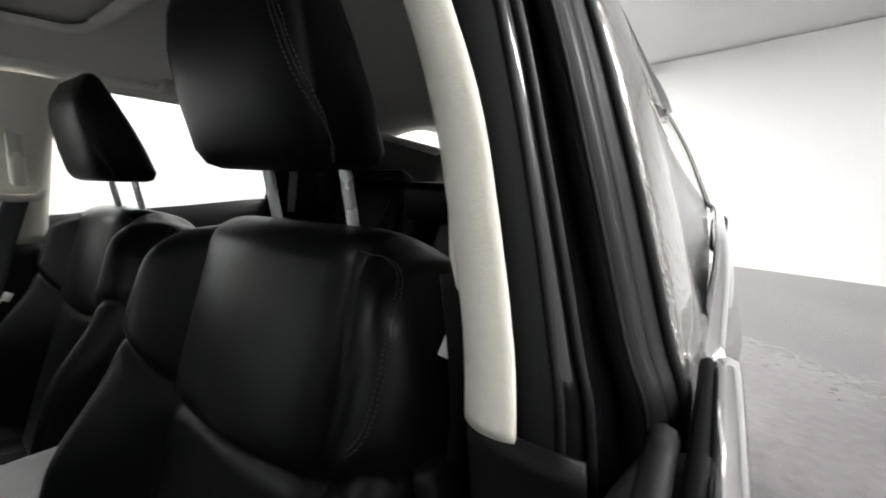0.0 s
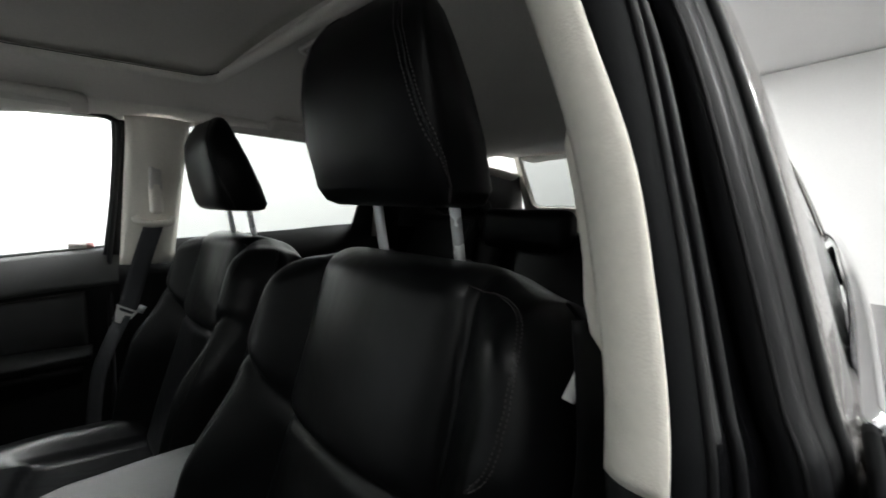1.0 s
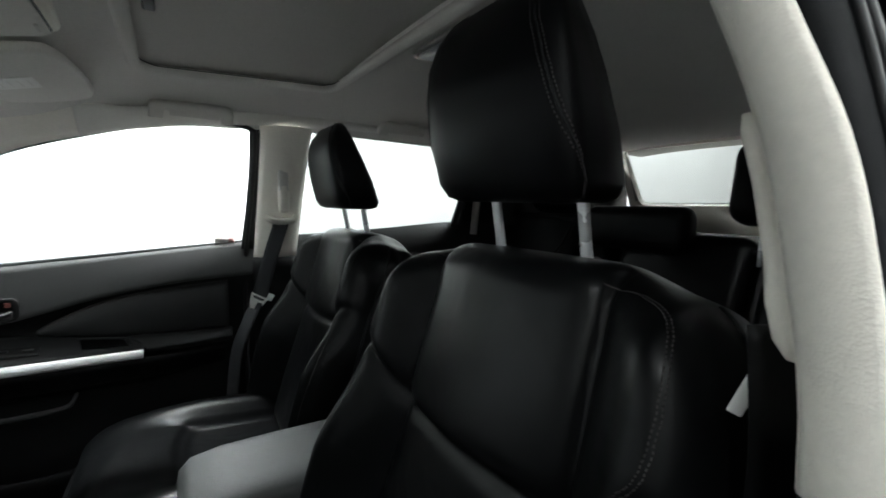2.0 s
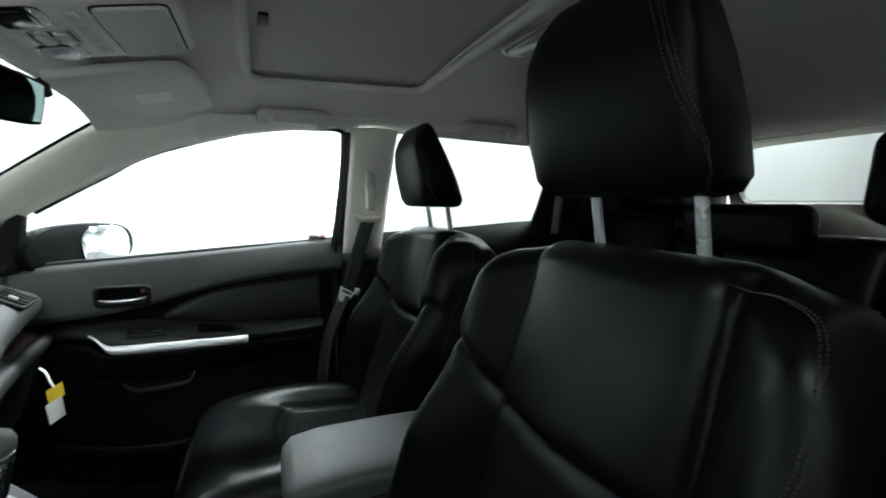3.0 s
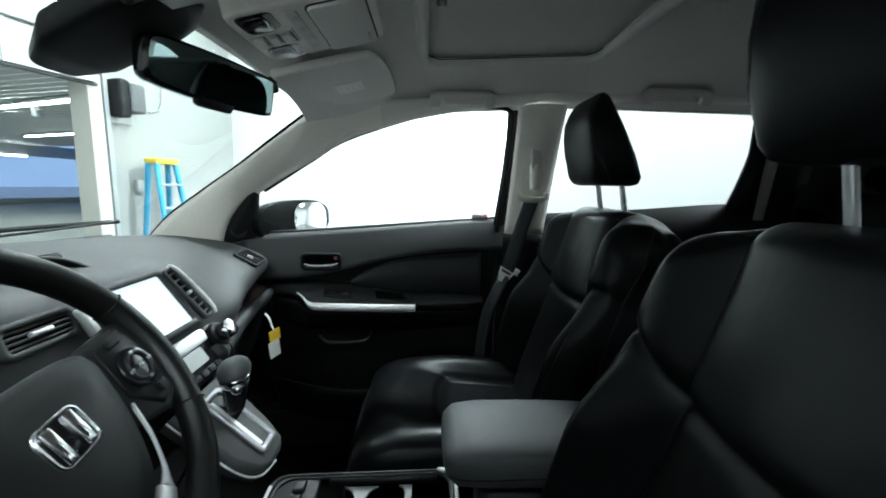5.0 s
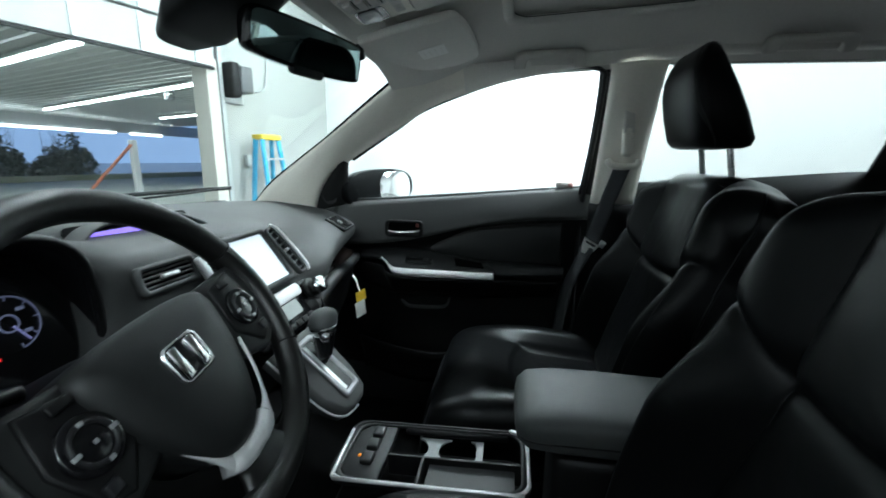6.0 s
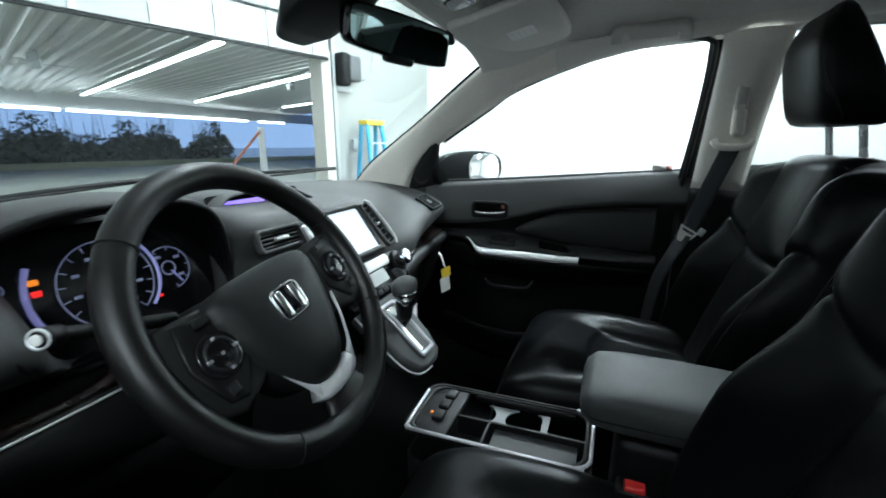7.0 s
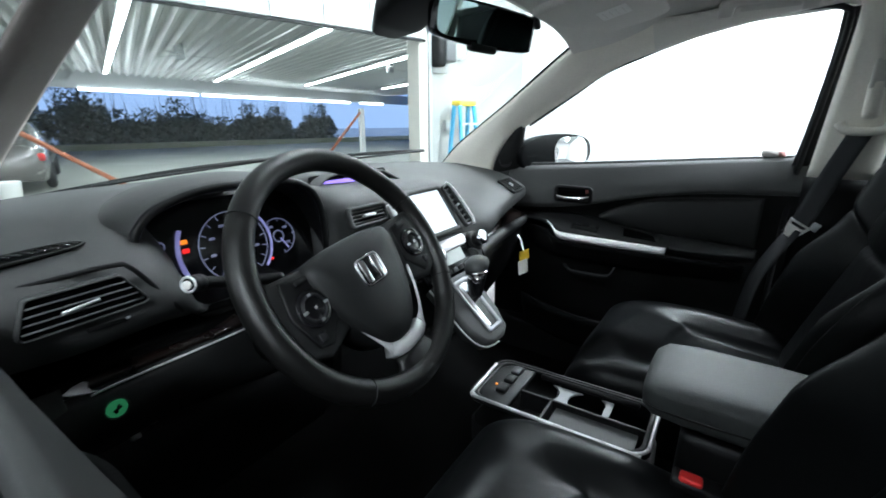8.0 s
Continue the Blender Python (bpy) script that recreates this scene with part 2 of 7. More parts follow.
single("ceiling", gbox(-1.9, -2.1, 3.98, 15.4, 14.6, 0.12), WALL, "white garage ceiling", "ceiling", "structure", smooth=False)


def tube_light(u, v0, v1, z):
    t = thing("ceiling_light", "long white fluorescent strip light under the ceiling", "ceiling light", group="strip lights")
    part("housing", gbox(u, (v0 + v1) / 2, z + 0.035, 0.12, v1 - v0, 0.05, 0.008), PANEL, t, "white steel housing", smooth=False)
    part("tube", gbox(u, (v0 + v1) / 2, z - 0.01, 0.07, v1 - v0 - 0.05, 0.035, 0.015), TUBE, t, "glowing tube")


# Added strips out of view; places and watts tuned to light the cabin.
for u, row in ((-2.9, ((-3.1, 0.70), (0.4, 0.18))), (1.6, ((-3.0, 1.1), (0.6, 0.8), (3.4, 0.2))), (4.2, ((-6.6, 0.5), (-3.0, 0.75), (0.6, 1.7), (3.4, 0.4)))):
    for v, watts in row:
        tube_light(u, v - 1.2, v + 1.2, 3.86)
        p = G @ Vector((u, v, 3.80))
        area_lamp("strip_lamp", p.x, p.y, p.z, 0.14, 2.3, LAMP * watts, (1.0, 0.985, 0.96), (0, 0, -15.6))


# ---- the car's shell ----
car = thing("car", "dark grey wet parked car with its front door open", "car")


def liner_z(x, y):
    """Height of the headliner."""
    ys = [(-2.2, 1.572), (-1.6, 1.584), (-1.0, 1.588), (-0.35, 1.592), (0.1, 1.567), (0.22, 1.535), (0.45, 1.475)]
    for (a, za), (b, zb) in zip(ys, ys[1:]):
        if y <= b:
            t = (y - a) / (b - a)
            t = max(0.0, t)
            z = za + (zb - za) * t
            break
    else:
        z = ys[-1][1]
    droop = 0.03 * (abs(x) / 0.66) ** 2 + 0.075 * (abs(x) / 0.66) ** 6
    return z - droop * (1 - 0.85 * smooth_step(-1.45, -1.85, y))


SUN_X, SUN_Y0, SUN_Y1 = 0.438, -0.335, 0.110


def headliner():
    bm = bmesh.new()
    xs = sorted({round(-0.585 + 1.245 * i / 42, 4) for i in range(43)} | {-SUN_X, SUN_X, -SUN_X + 0.012, SUN_X - 0.012})
    ys = sorted({round(-2.15 + 2.6 * i / 70, 4) for i in range(71)} | {SUN_Y0, SUN_Y1, SUN_Y0 + 0.012, SUN_Y1 - 0.012})
    V = {}
    for x in xs:
        for y in ys:
            V[x, y] = bm.verts.new((x, y, liner_z(x, y)))

    def inside(a, b, c, d):
        cx, cy = (a + b) / 2, (c + d) / 2
        if not (-SUN_X < cx < SUN_X and SUN_Y0 < cy < SUN_Y1):
            return False
        ex, ey = SUN_X - abs(cx), min(cy - SUN_Y0, SUN_Y1 - cy)
        return not (ex < 0.012 and ey < 0.012)

    for a, b in zip(xs, xs[1:]):
        for c, d in zip(ys, ys[1:]):
            if not inside(a, b, c, d) and a > -(0.60 + 0.06 * min(0.0, c)):
                bm.faces.new((V[a, c], V[b, c], V[b, d], V[a, d]))
    edge = [e for e in bm.edges if e.is_boundary and all(abs(v.co.x) < SUN_X + 0.01 and SUN_Y0 - 0.01 < v.co.y < SUN_Y1 + 0.01 for v in e.verts)]
    ex = bmesh.ops.extrude_edge_only(bm, edges=edge)
    bmesh.ops.translate(bm, vec=(0, 0, 0.05), verts=[v for v in ex["geom"] if isinstance(v, bmesh.types.BMVert)])
    loose = [v for v in bm.verts if not v.link_faces]
    bmesh.ops.delete(bm, geom=loose, context="VERTS")
    return bm


part("headliner", headliner(), LINER, car, "grey-beige fabric headliner with a sunroof opening")
part("sunshade", loft([[Vector((x, y, liner_z(x, y) + 0.012)) for x in [-0.46 + 0.092 * i for i in range(11)]] for y in [SUN_Y0 - 0.02 + (SUN_Y1 - SUN_Y0 + 0.04) * j / 10 for j in range(11)]], False, False), SHADE, car, "closed fabric sunroof shade", mods=[("SOLIDIFY", {"thickness": 0.004, "offset": 1.0})])
rim = rrect(SUN_X * 2, SUN_Y1 - SUN_Y0, 0.045, 10)
pts = [(p[0], p[1] + (SUN_Y0 + SUN_Y1) / 2) for p in rim]
part("sunroof_lip", tube([(x * 1.012, (y - (SUN_Y0 + SUN_Y1) / 2) * 1.02 + (SUN_Y0 + SUN_Y1) / 2, liner_z(x, y) + 0.003) for x, y in pts], 0.013, closed=True, sides=12), LINER, car, "rounded fabric sunroof lip")
# Thin black line paints in the gap's shade, far and front edges only.
mid_y = (SUN_Y0 + SUN_Y1) / 2
seal = sorted([p for p in pts if -0.6 < math.atan2(p[1] - mid_y, p[0]) < 2.6], key=lambda p: math.atan2(p[1] - mid_y, p[0]))
part("sunroof_gap_line", tube([(x * 0.985, (y - mid_y) * 0.965 + mid_y, liner_z(x, y) + 0.008) for x, y in seal], 0.0012, 60, 6), RUBBER, car, "black sunroof edge seal")
part("shade_grip", rbox(0.135, SUN_Y1 - 0.032, liner_z(0.135, 0.07) + 0.010, 0.050, 0.018, 0.006, 0.003), BLACK, car, "dark finger recess of the shade")
# The steel roof above keeps daylight out.
part("roof", loft([[Vector((x, y, liner_z(x, y) + 0.066)) for x in [-(0.60 + 0.06 * min(0.0, y)) + (1.26 + 0.06 * min(0.0, y)) * i / 10 for i in range(11)]] for y in [-2.2 + 0.265 * j for j in range(11)]], False, False), mat("roof_paint", (0.05, 0.05, 0.055), 0.3, metal=0.5, mottle=0.2), car, "dark grey steel roof", mods=[("SOLIDIFY", {"thickness": 0.01})])

RAILTRIM = mat("rail_trim", (0.76, 0.74, 0.69), 0.8, grain=0.25, bump=0.12, scale=150, mottle=0.15, mscale=5, spec=0.2)


# Far side: lines of the window openings (x narrows upwards).
WIN_TOP = [(0.728, 0.655, 1.10), (0.712, 0.60, 1.215), (0.672, 0.345, 1.385), (0.648, 0.085, 1.462), (0.640, -0.10, 1.484), (0.640, -0.165, 1.482)]
GLASS_EDGE = [(0.735, 1.06, 1.00), (0.715, 1.00, 1.06), (0.690, 0.92, 1.13), (0.668, 0.80, 1.21), (0.640, 0.68, 1.285), (0.605, 0.56, 1.365), (0.571, 0.432, 1.446), (0.562, 0.36, 1.474), (0.576, 0.20, 1.488)]
A_RIM = [(0.715, 0.80, 1.00), (0.712, 0.772, 1.035), (0.712, 0.748, 1.094), (0.712, 0.709, 1.156), (0.711, 0.640, 1.213), (0.693, 0.47, 1.315), (0.672, 0.345, 1.385), (0.662, 0.20, 1.432)]
part("pillar_trim", band(GLASS_EDGE, A_RIM, 20, 7, (-0.02, -0.01, 0.015)), BEIGE, car, "light beige windscreen pillar trim", mods=[("SOLIDIFY", {"thickness": 0.006})])
RAIL_IN = [(0.573, 0.24, 1.486), (0.578, 0.20, 1.487), (0.584, 0.15, 1.489), (0.60, 0.0, 1.505), (0.605, -0.3, 1.530), (0.605, -0.7, 1.530), (0.60, -1.2, 1.515), (0.59, -1.9, 1.47)]
RAIL_OUT = [(0.666, 0.24, 1.420), (0.663, 0.20, 1.432), (0.657, 0.12, 1.452), (0.645, -0.05, 1.480), (0.635, -0.3, 1.502), (0.632, -0.7, 1.514), (0.632, -1.2, 1.50), (0.64, -1.9, 1.44)]
part("roof_rail_trim", band(RAIL_IN, RAIL_OUT, 48, 7, (-0.008, 0, -0.003)), RAILTRIM, car, "grey-beige roof rail trim", mods=[("SOLIDIFY", {"thickness": 0.006})])
B_FRONT = [(0.642, -0.175, 1.486), (0.640, -0.178, 1.45), (0.672, -0.172, 1.28), (0.712, -0.164, 1.088)]
B_REAR = [(0.636, -0.325, 1.492), (0.632, -0.315, 1.45), (0.666, -0.300, 1.28), (0.712, -0.288, 1.088)]
part("pillar_trim", band(B_FRONT, B_REAR, 16, 9, (-0.026, 0, 0)), BEIGE, car, "beige upper door pillar trim", mods=[("SOLIDIFY", {"thickness": 0.006})])
part("pillar_base", band([(0.712, -0.160, 1.088), (0.73, -0.165, 0.8), (0.73, -0.17, 0.35)], [(0.712, -0.312, 1.088), (0.73, -0.33, 0.8), (0.73, -0.36, 0.35)], 12, 5, (-0.03, 0, 0)), BLACK, car, "black lower door pillar trim", mods=[("SOLIDIFY", {"thickness": 0.006})])
part("shut_panel", band([(0.775, -0.08, 1.135), (0.775, -0.08, 0.35)], [(0.775, -0.36, 1.135), (0.775, -0.36, 0.35)], 6, 3), BLACK, car, "black door shut panel", mods=[("SOLIDIFY", {"thickness": 0.01})])
part("window_post", band([(0.664, -0.148, 1.50), (0.678, -0.150, 1.40), (0.712, -0.142, 1.25), (0.752, -0.128, 1.10)], [(0.664, -0.215, 1.50), (0.676, -0.215, 1.40), (0.712, -0.215, 1.25), (0.75, -0.21, 1.10)], 12, 3), RUBBER, car, "black door window post", mods=[("SOLIDIFY", {"thickness": 0.008})])
part("door_seal", tube([(0.745, -0.142, 0.6), (0.745, -0.140, 0.85), (0.735, -0.142, 1.088), (0.690, -0.155, 1.28), (0.655, -0.163, 1.44), (0.648, -0.15, 1.475), (0.647, -0.08, 1.484), (0.655, 0.085, 1.464), (0.680, 0.345, 1.384), (0.702, 0.47, 1.314), (0.720, 0.63, 1.215)], 0.007, 70, 8), RUBBER, car, "black rubber door seal")
# Rear side wall and window surround.
part("rear_door_frame", band([(0.628, -0.915, 1.515), (0.655, -0.932, 1.38), (0.675, -0.928, 1.30), (0.700, -0.902, 1.18)], [(0.61, -1.16, 1.515), (0.665, -1.16, 1.35), (0.72, -1.16, 1.10)], 12, 5), BLACK, car, "black rear door window frame", mods=[("SOLIDIFY", {"thickness": 0.01})])
# Same beige trim, with its shade put into a darker colour.
part("pillar_trim", band([(0.61, -0.992, 1.515), (0.650, -0.992, 1.36), (0.668, -0.985, 1.15)], [(0.60, -1.020, 1.51), (0.640, -1.020, 1.36), (0.660, -1.008, 1.15)], 10, 5, (-0.006, 0, 0)), SHADED_BEIGE, car, "narrow grey-beige rear pillar trim", mods=[("SOLIDIFY", {"thickness": 0.006})])
part("quarter_trim", band([(0.625, -1.14, 1.52), (0.68, -1.14, 1.30), (0.70, -1.14, 1.0)], [(0.64, -2.0, 1.47), (0.67, -2.05, 1.25), (0.68, -2.1, 1.0)], 12, 7), BLACK, car, "dark cargo side trim", mods=[("SOLIDIFY", {"thickness": 0.01})])
part("rear_side_panel", band([(0.735, -0.30, 1.155), (0.715, -0.6, 1.175), (0.70, -0.92, 1.20), (0.69, -1.14, 1.19)], [(0.74, -0.30, 0.35), (0.74, -0.6, 0.35), (0.74, -0.92, 0.35), (0.72, -1.14, 0.35)], 16, 9, (-0.02, 0, 0)), BLACK, car, "black rear door panel", mods=[("SOLIDIFY", {"thickness": 0.01})])
part("cargo_side", band([(0.69, -1.14, 1.19), (0.66, -2.1, 1.14)], [(0.72, -1.14, 0.35), (0.66, -2.1, 0.35)], 8, 5), CARPET_HOLLOW, car, "black cargo side lining", mods=[("SOLIDIFY", {"thickness": 0.01})])

# Back of the car: tailgate with its window, floor, cargo wall.
part("floor_pan", rbox(0, -0.4, 0.30, 1.46, 3.5, 0.06, 0.01), CARPET_HOLLOW, car, "black carpeted car floor", smooth=False)
part("tailgate_trim", ring_plate(rrect(1.08, 0.58, 0.06, 6), [(x * (1.0 + 0.28 * y), y) for x, y in rrect(1.00, 0.300, 0.035, 6)], 0.03, facing(0.10, -1.98, 1.428, 24)), BEIGE, car, "beige tailgate window surround", smooth=False)
part("gasket", tube([(p.x, p.y, p.z) for p in [facing(0.10, -1.98, 1.428, 24) @ Vector((x * (1.0 + 0.28 * y) * 1.012, y * 1.03, 0.031)) for x, y in rrect(1.00, 0.300, 0.035, 6)]], 0.006, closed=True, sides=8), RUBBER, car, "black rubber tailgate window gasket")
part("tailgate_panel", rbox(0.06, -2.10, 0.82, 1.20, 0.05, 0.66, 0.02), BLACK, car, "black lower tailgate lining", smooth=False)
part("parcel_shelf", rbox(0.05, -1.62, 1.16, 1.18, 0.72, 0.02, 0.008), BLACK, car, "dark cargo cover", smooth=False)
part("firewall", rbox(0, 1.32, 0.66, 1.46, 0.04, 0.74, 0.01), BLACK, car, "black footwell bulkhead", smooth=False)
part("sill", rbox(0.73, 0.2, 0.38, 0.06, 2.4, 0.16, 0.02), BLACK, car, "black door sill trim")
part("sill", rbox(-0.70, 0.2, 0.36, 0.10, 1.0, 0.14, 0.03), BLACK, car, "black door sill trim")

# Near side: the door pillar seen past the open door, and the wet rear door.
PAINT = mat("wet_grey_paint", (0.24, 0.23, 0.22), 0.26, metal=0.6, grain=0.2, mottle=0.3, scale=30, mscale=6, coat=0.8)
nt = PAINT.node_tree
tcn, vor = nt.nodes.new("ShaderNodeTexCoord"), nt.nodes.new("ShaderNodeTexVoronoi")
vor.inputs["Scale"].default_value = 105
vor.inputs["Randomness"].default_value = 1.0
nt.links.new(tcn.outputs["Object"], vor.inputs["Vector"])
rampn = nt.nodes.new("ShaderNodeMapRange")
rampn.inputs["From Min"].default_value, rampn.inputs["From Max"].default_value = 0.42, 0.12
nt.links.new(vor.outputs["Distance"], rampn.inputs["Value"])
bmpn = nt.nodes.new("ShaderNodeBump")
bmpn.inputs["Strength"].default_value, bmpn.inputs["Distance"].default_value = 0.85, 0.003
nt.links.new(rampn.outputs[0], bmpn.inputs["Height"])
nt.links.new(bmpn.outputs[0], nt.nodes["Principled BSDF"].inputs["Normal"])

N_IN = [(-0.527, -0.175, 1.55), (-0.576, -0.186, 1.45), (-0.617, -0.190, 1.355), (-0.639, -0.190, 1.294), (-0.653, -0.190, 1.233), (-0.663, -0.190, 1.176), (-0.6660, -0.190, 1.128)]
N_OUT = [(-0.560, -0.162, 1.55), (-0.609, -0.172, 1.45), (-0.648, -0.177, 1.355), (-0.672, -0.177, 1.294), (-0.686, -0.177, 1.233), (-0.6960, -0.177, 1.176), (-0.6995, -0.177, 1.133)]
N_BACK = [(x + 0.006, -0.33, z) for x, y, z in N_IN]
part("pillar_trim", band(N_IN, N_OUT, 30, 9, (0.001, 0.005, 0)), BEIGE, car, "curved cream door pillar trim", mods=[("SOLIDIFY", {"thickness": 0.004})])
part("pillar_trim", band(N_IN, N_BACK, 16, 5, (0.006, 0, 0)), BEIGE, car, "curved cream door pillar trim", mods=[("SOLIDIFY", {"thickness": 0.004})])
N_LOW = [(-0.6665, -0.190, 1.128), (-0.680, -0.188, 0.95), (-0.69, -0.18, 0.35)]
N_LOW2 = [(-0.733, -0.178, 1.135), (-0.745, -0.178, 0.95), (-0.75, -0.178, 0.35)]
part("pillar_base", band(N_LOW, N_LOW2, 14, 5, (0, 0.002, 0)), BLACK, car, "black lower door pillar trim", mods=[("SOLIDIFY", {"thickness": 0.004})])
part("pillar_base", band(N_LOW, [(-0.662, -0.33, 1.122), (-0.68, -0.36, 0.95), (-0.69, -0.4, 0.35)], 14, 5), BLACK, car, "black lower door pillar trim", mods=[("SOLIDIFY", {"thickness": 0.004})])


def near_line(xs, y):
    """A line down the near door pillar: x at heights from the roof to the sill."""
    return [(x, y, z) for x, z in zip(xs, (1.56, 1.46, 1.37, 1.27, 1.17, 1.11, 0.95, 0.4))]


L_R = near_line((-0.550, -0.600, -0.638, -0.672, -0.6910, -0.697, -0.70, -0.70), -0.184)
L_A = near_line((-0.575, -0.622, -0.656, -0.682, -0.703, -0.711, -0.718, -0.72), -0.209)
L_B = near_line((-0.560, -0.614, -0.655, -0.684, -0.712, -0.730, -0.745, -0.75), -0.262)
L_C = near_line((-0.588, -0.640, -0.679, -0.711, -0.739, -0.757, -0.765, -0.77), -0.262)
L_D = near_line((-0.596, -0.648, -0.685, -0.718, -0.746, -0.762, -0.770, -0.775), -0.287)
SEAL = mat("matt_black_seal", (0.0040, 0.0043, 0.0050), 0.7, grain=0.3, bump=0.06, scale=300, mottle=0.25, spec=0.07)
SATIN = mat("satin_black_jamb", (0.012, 0.012, 0.0135), 0.42, grain=0.2, mottle=0.3, scale=60, spec=0.25)
part("door_seal", band(L_R, L_A, 40, 7, (-0.003, 0.005, 0)), SEAL, car, "matt black rubber door seal", mods=[("SOLIDIFY", {"thickness": 0.004})])
part("seal_edge", tube([(x - 0.001, y + 0.002, z) for x, y, z in L_A], 0.0030, 60, 8), RUBBER, car, "ribbed rubber seal edge")
part("pillar_groove", band(L_A, L_B, 40, 4), GLOSS, car, "gloss black pillar groove", mods=[("SOLIDIFY", {"thickness": 0.003})])
part("groove_rib", tube([(0.55 * a[0] + 0.45 * b[0] - 0.002, 0.55 * a[1] + 0.45 * b[1] + 0.003, a[2]) for a, b in zip(L_A, L_B)], 0.0032, 60, 8), SATIN, car, "thin black rubber rib")
part("window_post", band(L_B, L_C, 40, 7, (-0.002, 0.010, 0)), SATIN, car, "satin black door window post", mods=[("SOLIDIFY", {"thickness": 0.003})])
part("post_line", tube([(0.35 * a[0] + 0.65 * b[0], a[1] + 0.0095, a[2]) for a, b in zip(L_B, L_C)], 0.0016, 60, 6), RUBBER, car, "fine line in the window post")
part("run_channel", band(L_C, L_D, 40, 4), RUBBER, car, "black glass run channel", mods=[("SOLIDIFY", {"thickness": 0.003})])
part("channel_lip", tube([(x - 0.001, y + 0.003, z) for x, y, z in L_D], 0.0035, 60, 8), RUBBER, car, "rubber channel lip")

D1 = [(-0.766, -0.355, 1.125), (-0.762, -0.7, 1.155), (-0.745, -1.0, 1.18), (-0.715, -1.5, 1.20), (-0.68, -2.1, 1.21)]
D2 = [(-0.792, -0.355, 1.03), (-0.796, -0.7, 1.04), (-0.786, -1.0, 1.05), (-0.765, -1.5, 1.06), (-0.73, -2.1, 1.06)]
D3 = [(-0.815, -0.355, 0.30), (-0.83, -0.7, 0.30), (-0.83, -1.0, 0.30), (-0.82, -1.5, 0.30), (-0.78, -2.1, 0.35)]
part("rear_door", band(D1, D2, 30, 7, (-0.006, 0, 0.004)), PAINT, car, "wet dark grey rear door shoulder", mods=[("SOLIDIFY", {"thickness": 0.008})])
part("rear_door", band(D2, D3, 30, 9, (-0.006, 0, 0)), PAINT, car, "wet dark grey rear door skin", mods=[("SOLIDIFY", {"thickness": 0.008})])
part("tail_lamp", rbox(-0.70, -2.12, 1.10, 0.06, 0.12, 0.16, 0.03), GLOSS, car, "dark wet tail lamp")
part("bumper", rbox(0, -2.2, 0.55, 1.5, 0.2, 0.5, 0.08), PAINT, car, "grey rear bumper")
part("window_frame", band([(-0.600, -0.290, 1.56), (-0.650, -0.290, 1.46), (-0.687, -0.290, 1.37), (-0.720, -0.290, 1.27), (-0.748, -0.290, 1.17), (-0.764, -0.29, 1.11)], [(-0.60, -0.40, 1.56), (-0.648, -0.46, 1.46), (-0.684, -0.46, 1.37), (-0.718, -0.46, 1.27), (-0.745, -0.46, 1.18), (-0.758, -0.46, 1.14)], 24, 6, (-0.004, 0, 0)), PAINT, car, "wet grey rear window frame", mods=[("SOLIDIFY", {"thickness": 0.006})])
part("belt_moulding", tube([(-0.768, -0.365, 1.130), (-0.760, -0.7, 1.163), (-0.742, -1.0, 1.19), (-0.715, -1.5, 1.21), (-0.68, -2.0, 1.22)], 0.011, 40, 10, flat=0.8), CHROME, car, "bright chrome belt moulding")
part("side_glass", band([(-0.640, -0.46, 1.46), (-0.610, -0.7, 1.47), (-0.575, -1.0, 1.48), (-0.50, -1.9, 1.46)], [(-0.758, -0.46, 1.14), (-0.745, -0.7, 1.17), (-0.722, -1.0, 1.195), (-0.66, -1.9, 1.22)], 24, 6), mat("wet_dark_glass", (0.02, 0.022, 0.022), 0.08, mottle=0.2, mscale=40, grain=0.3, bump=0.5, scale=40), car, "wet dark rear side glass", mods=[("SOLIDIFY", {"thickness": 0.004})])
part("roof_edge", tube([(-0.57, 0.3, 1.52), (-0.575, 0.0, 1.57), (-0.580, -0.3, 1.590), (-0.530, -1.0, 1.595), (-0.465, -2.0, 1.57)], 0.014, 30, 10), PAINT, car, "wet dark grey roof edge")
part("near_roof_trim", band([(-0.50, 0.45, 1.47), (-0.55, 0.1, 1.515), (-0.55, -0.3, 1.54), (-0.50, -1.0, 1.55), (-0.44, -2.0, 1.52)], [(-0.585, 0.45, 1.43), (-0.60, 0.1, 1.515), (-0.592, -0.3, 1.545), (-0.555, -1.0, 1.53), (-0.49, -2.0, 1.49)], 30, 5, (0, 0, -0.004)), LINER, car, "grey-beige roof rail trim", mods=[("SOLIDIFY", {"thickness": 0.006})])
part("rear_quarter", band([(-0.50, -1.80, 1.575), (-0.585, -1.85, 1.42), (-0.665, -1.9, 1.22)], [(-0.445, -2.12, 1.60), (-0.55, -2.16, 1.42), (-0.66, -2.2, 1.18)], 14, 5, (-0.015, 0, 0)), PAINT, car, "wet grey rear quarter pillar", mods=[("SOLIDIFY", {"thickness": 0.008})])
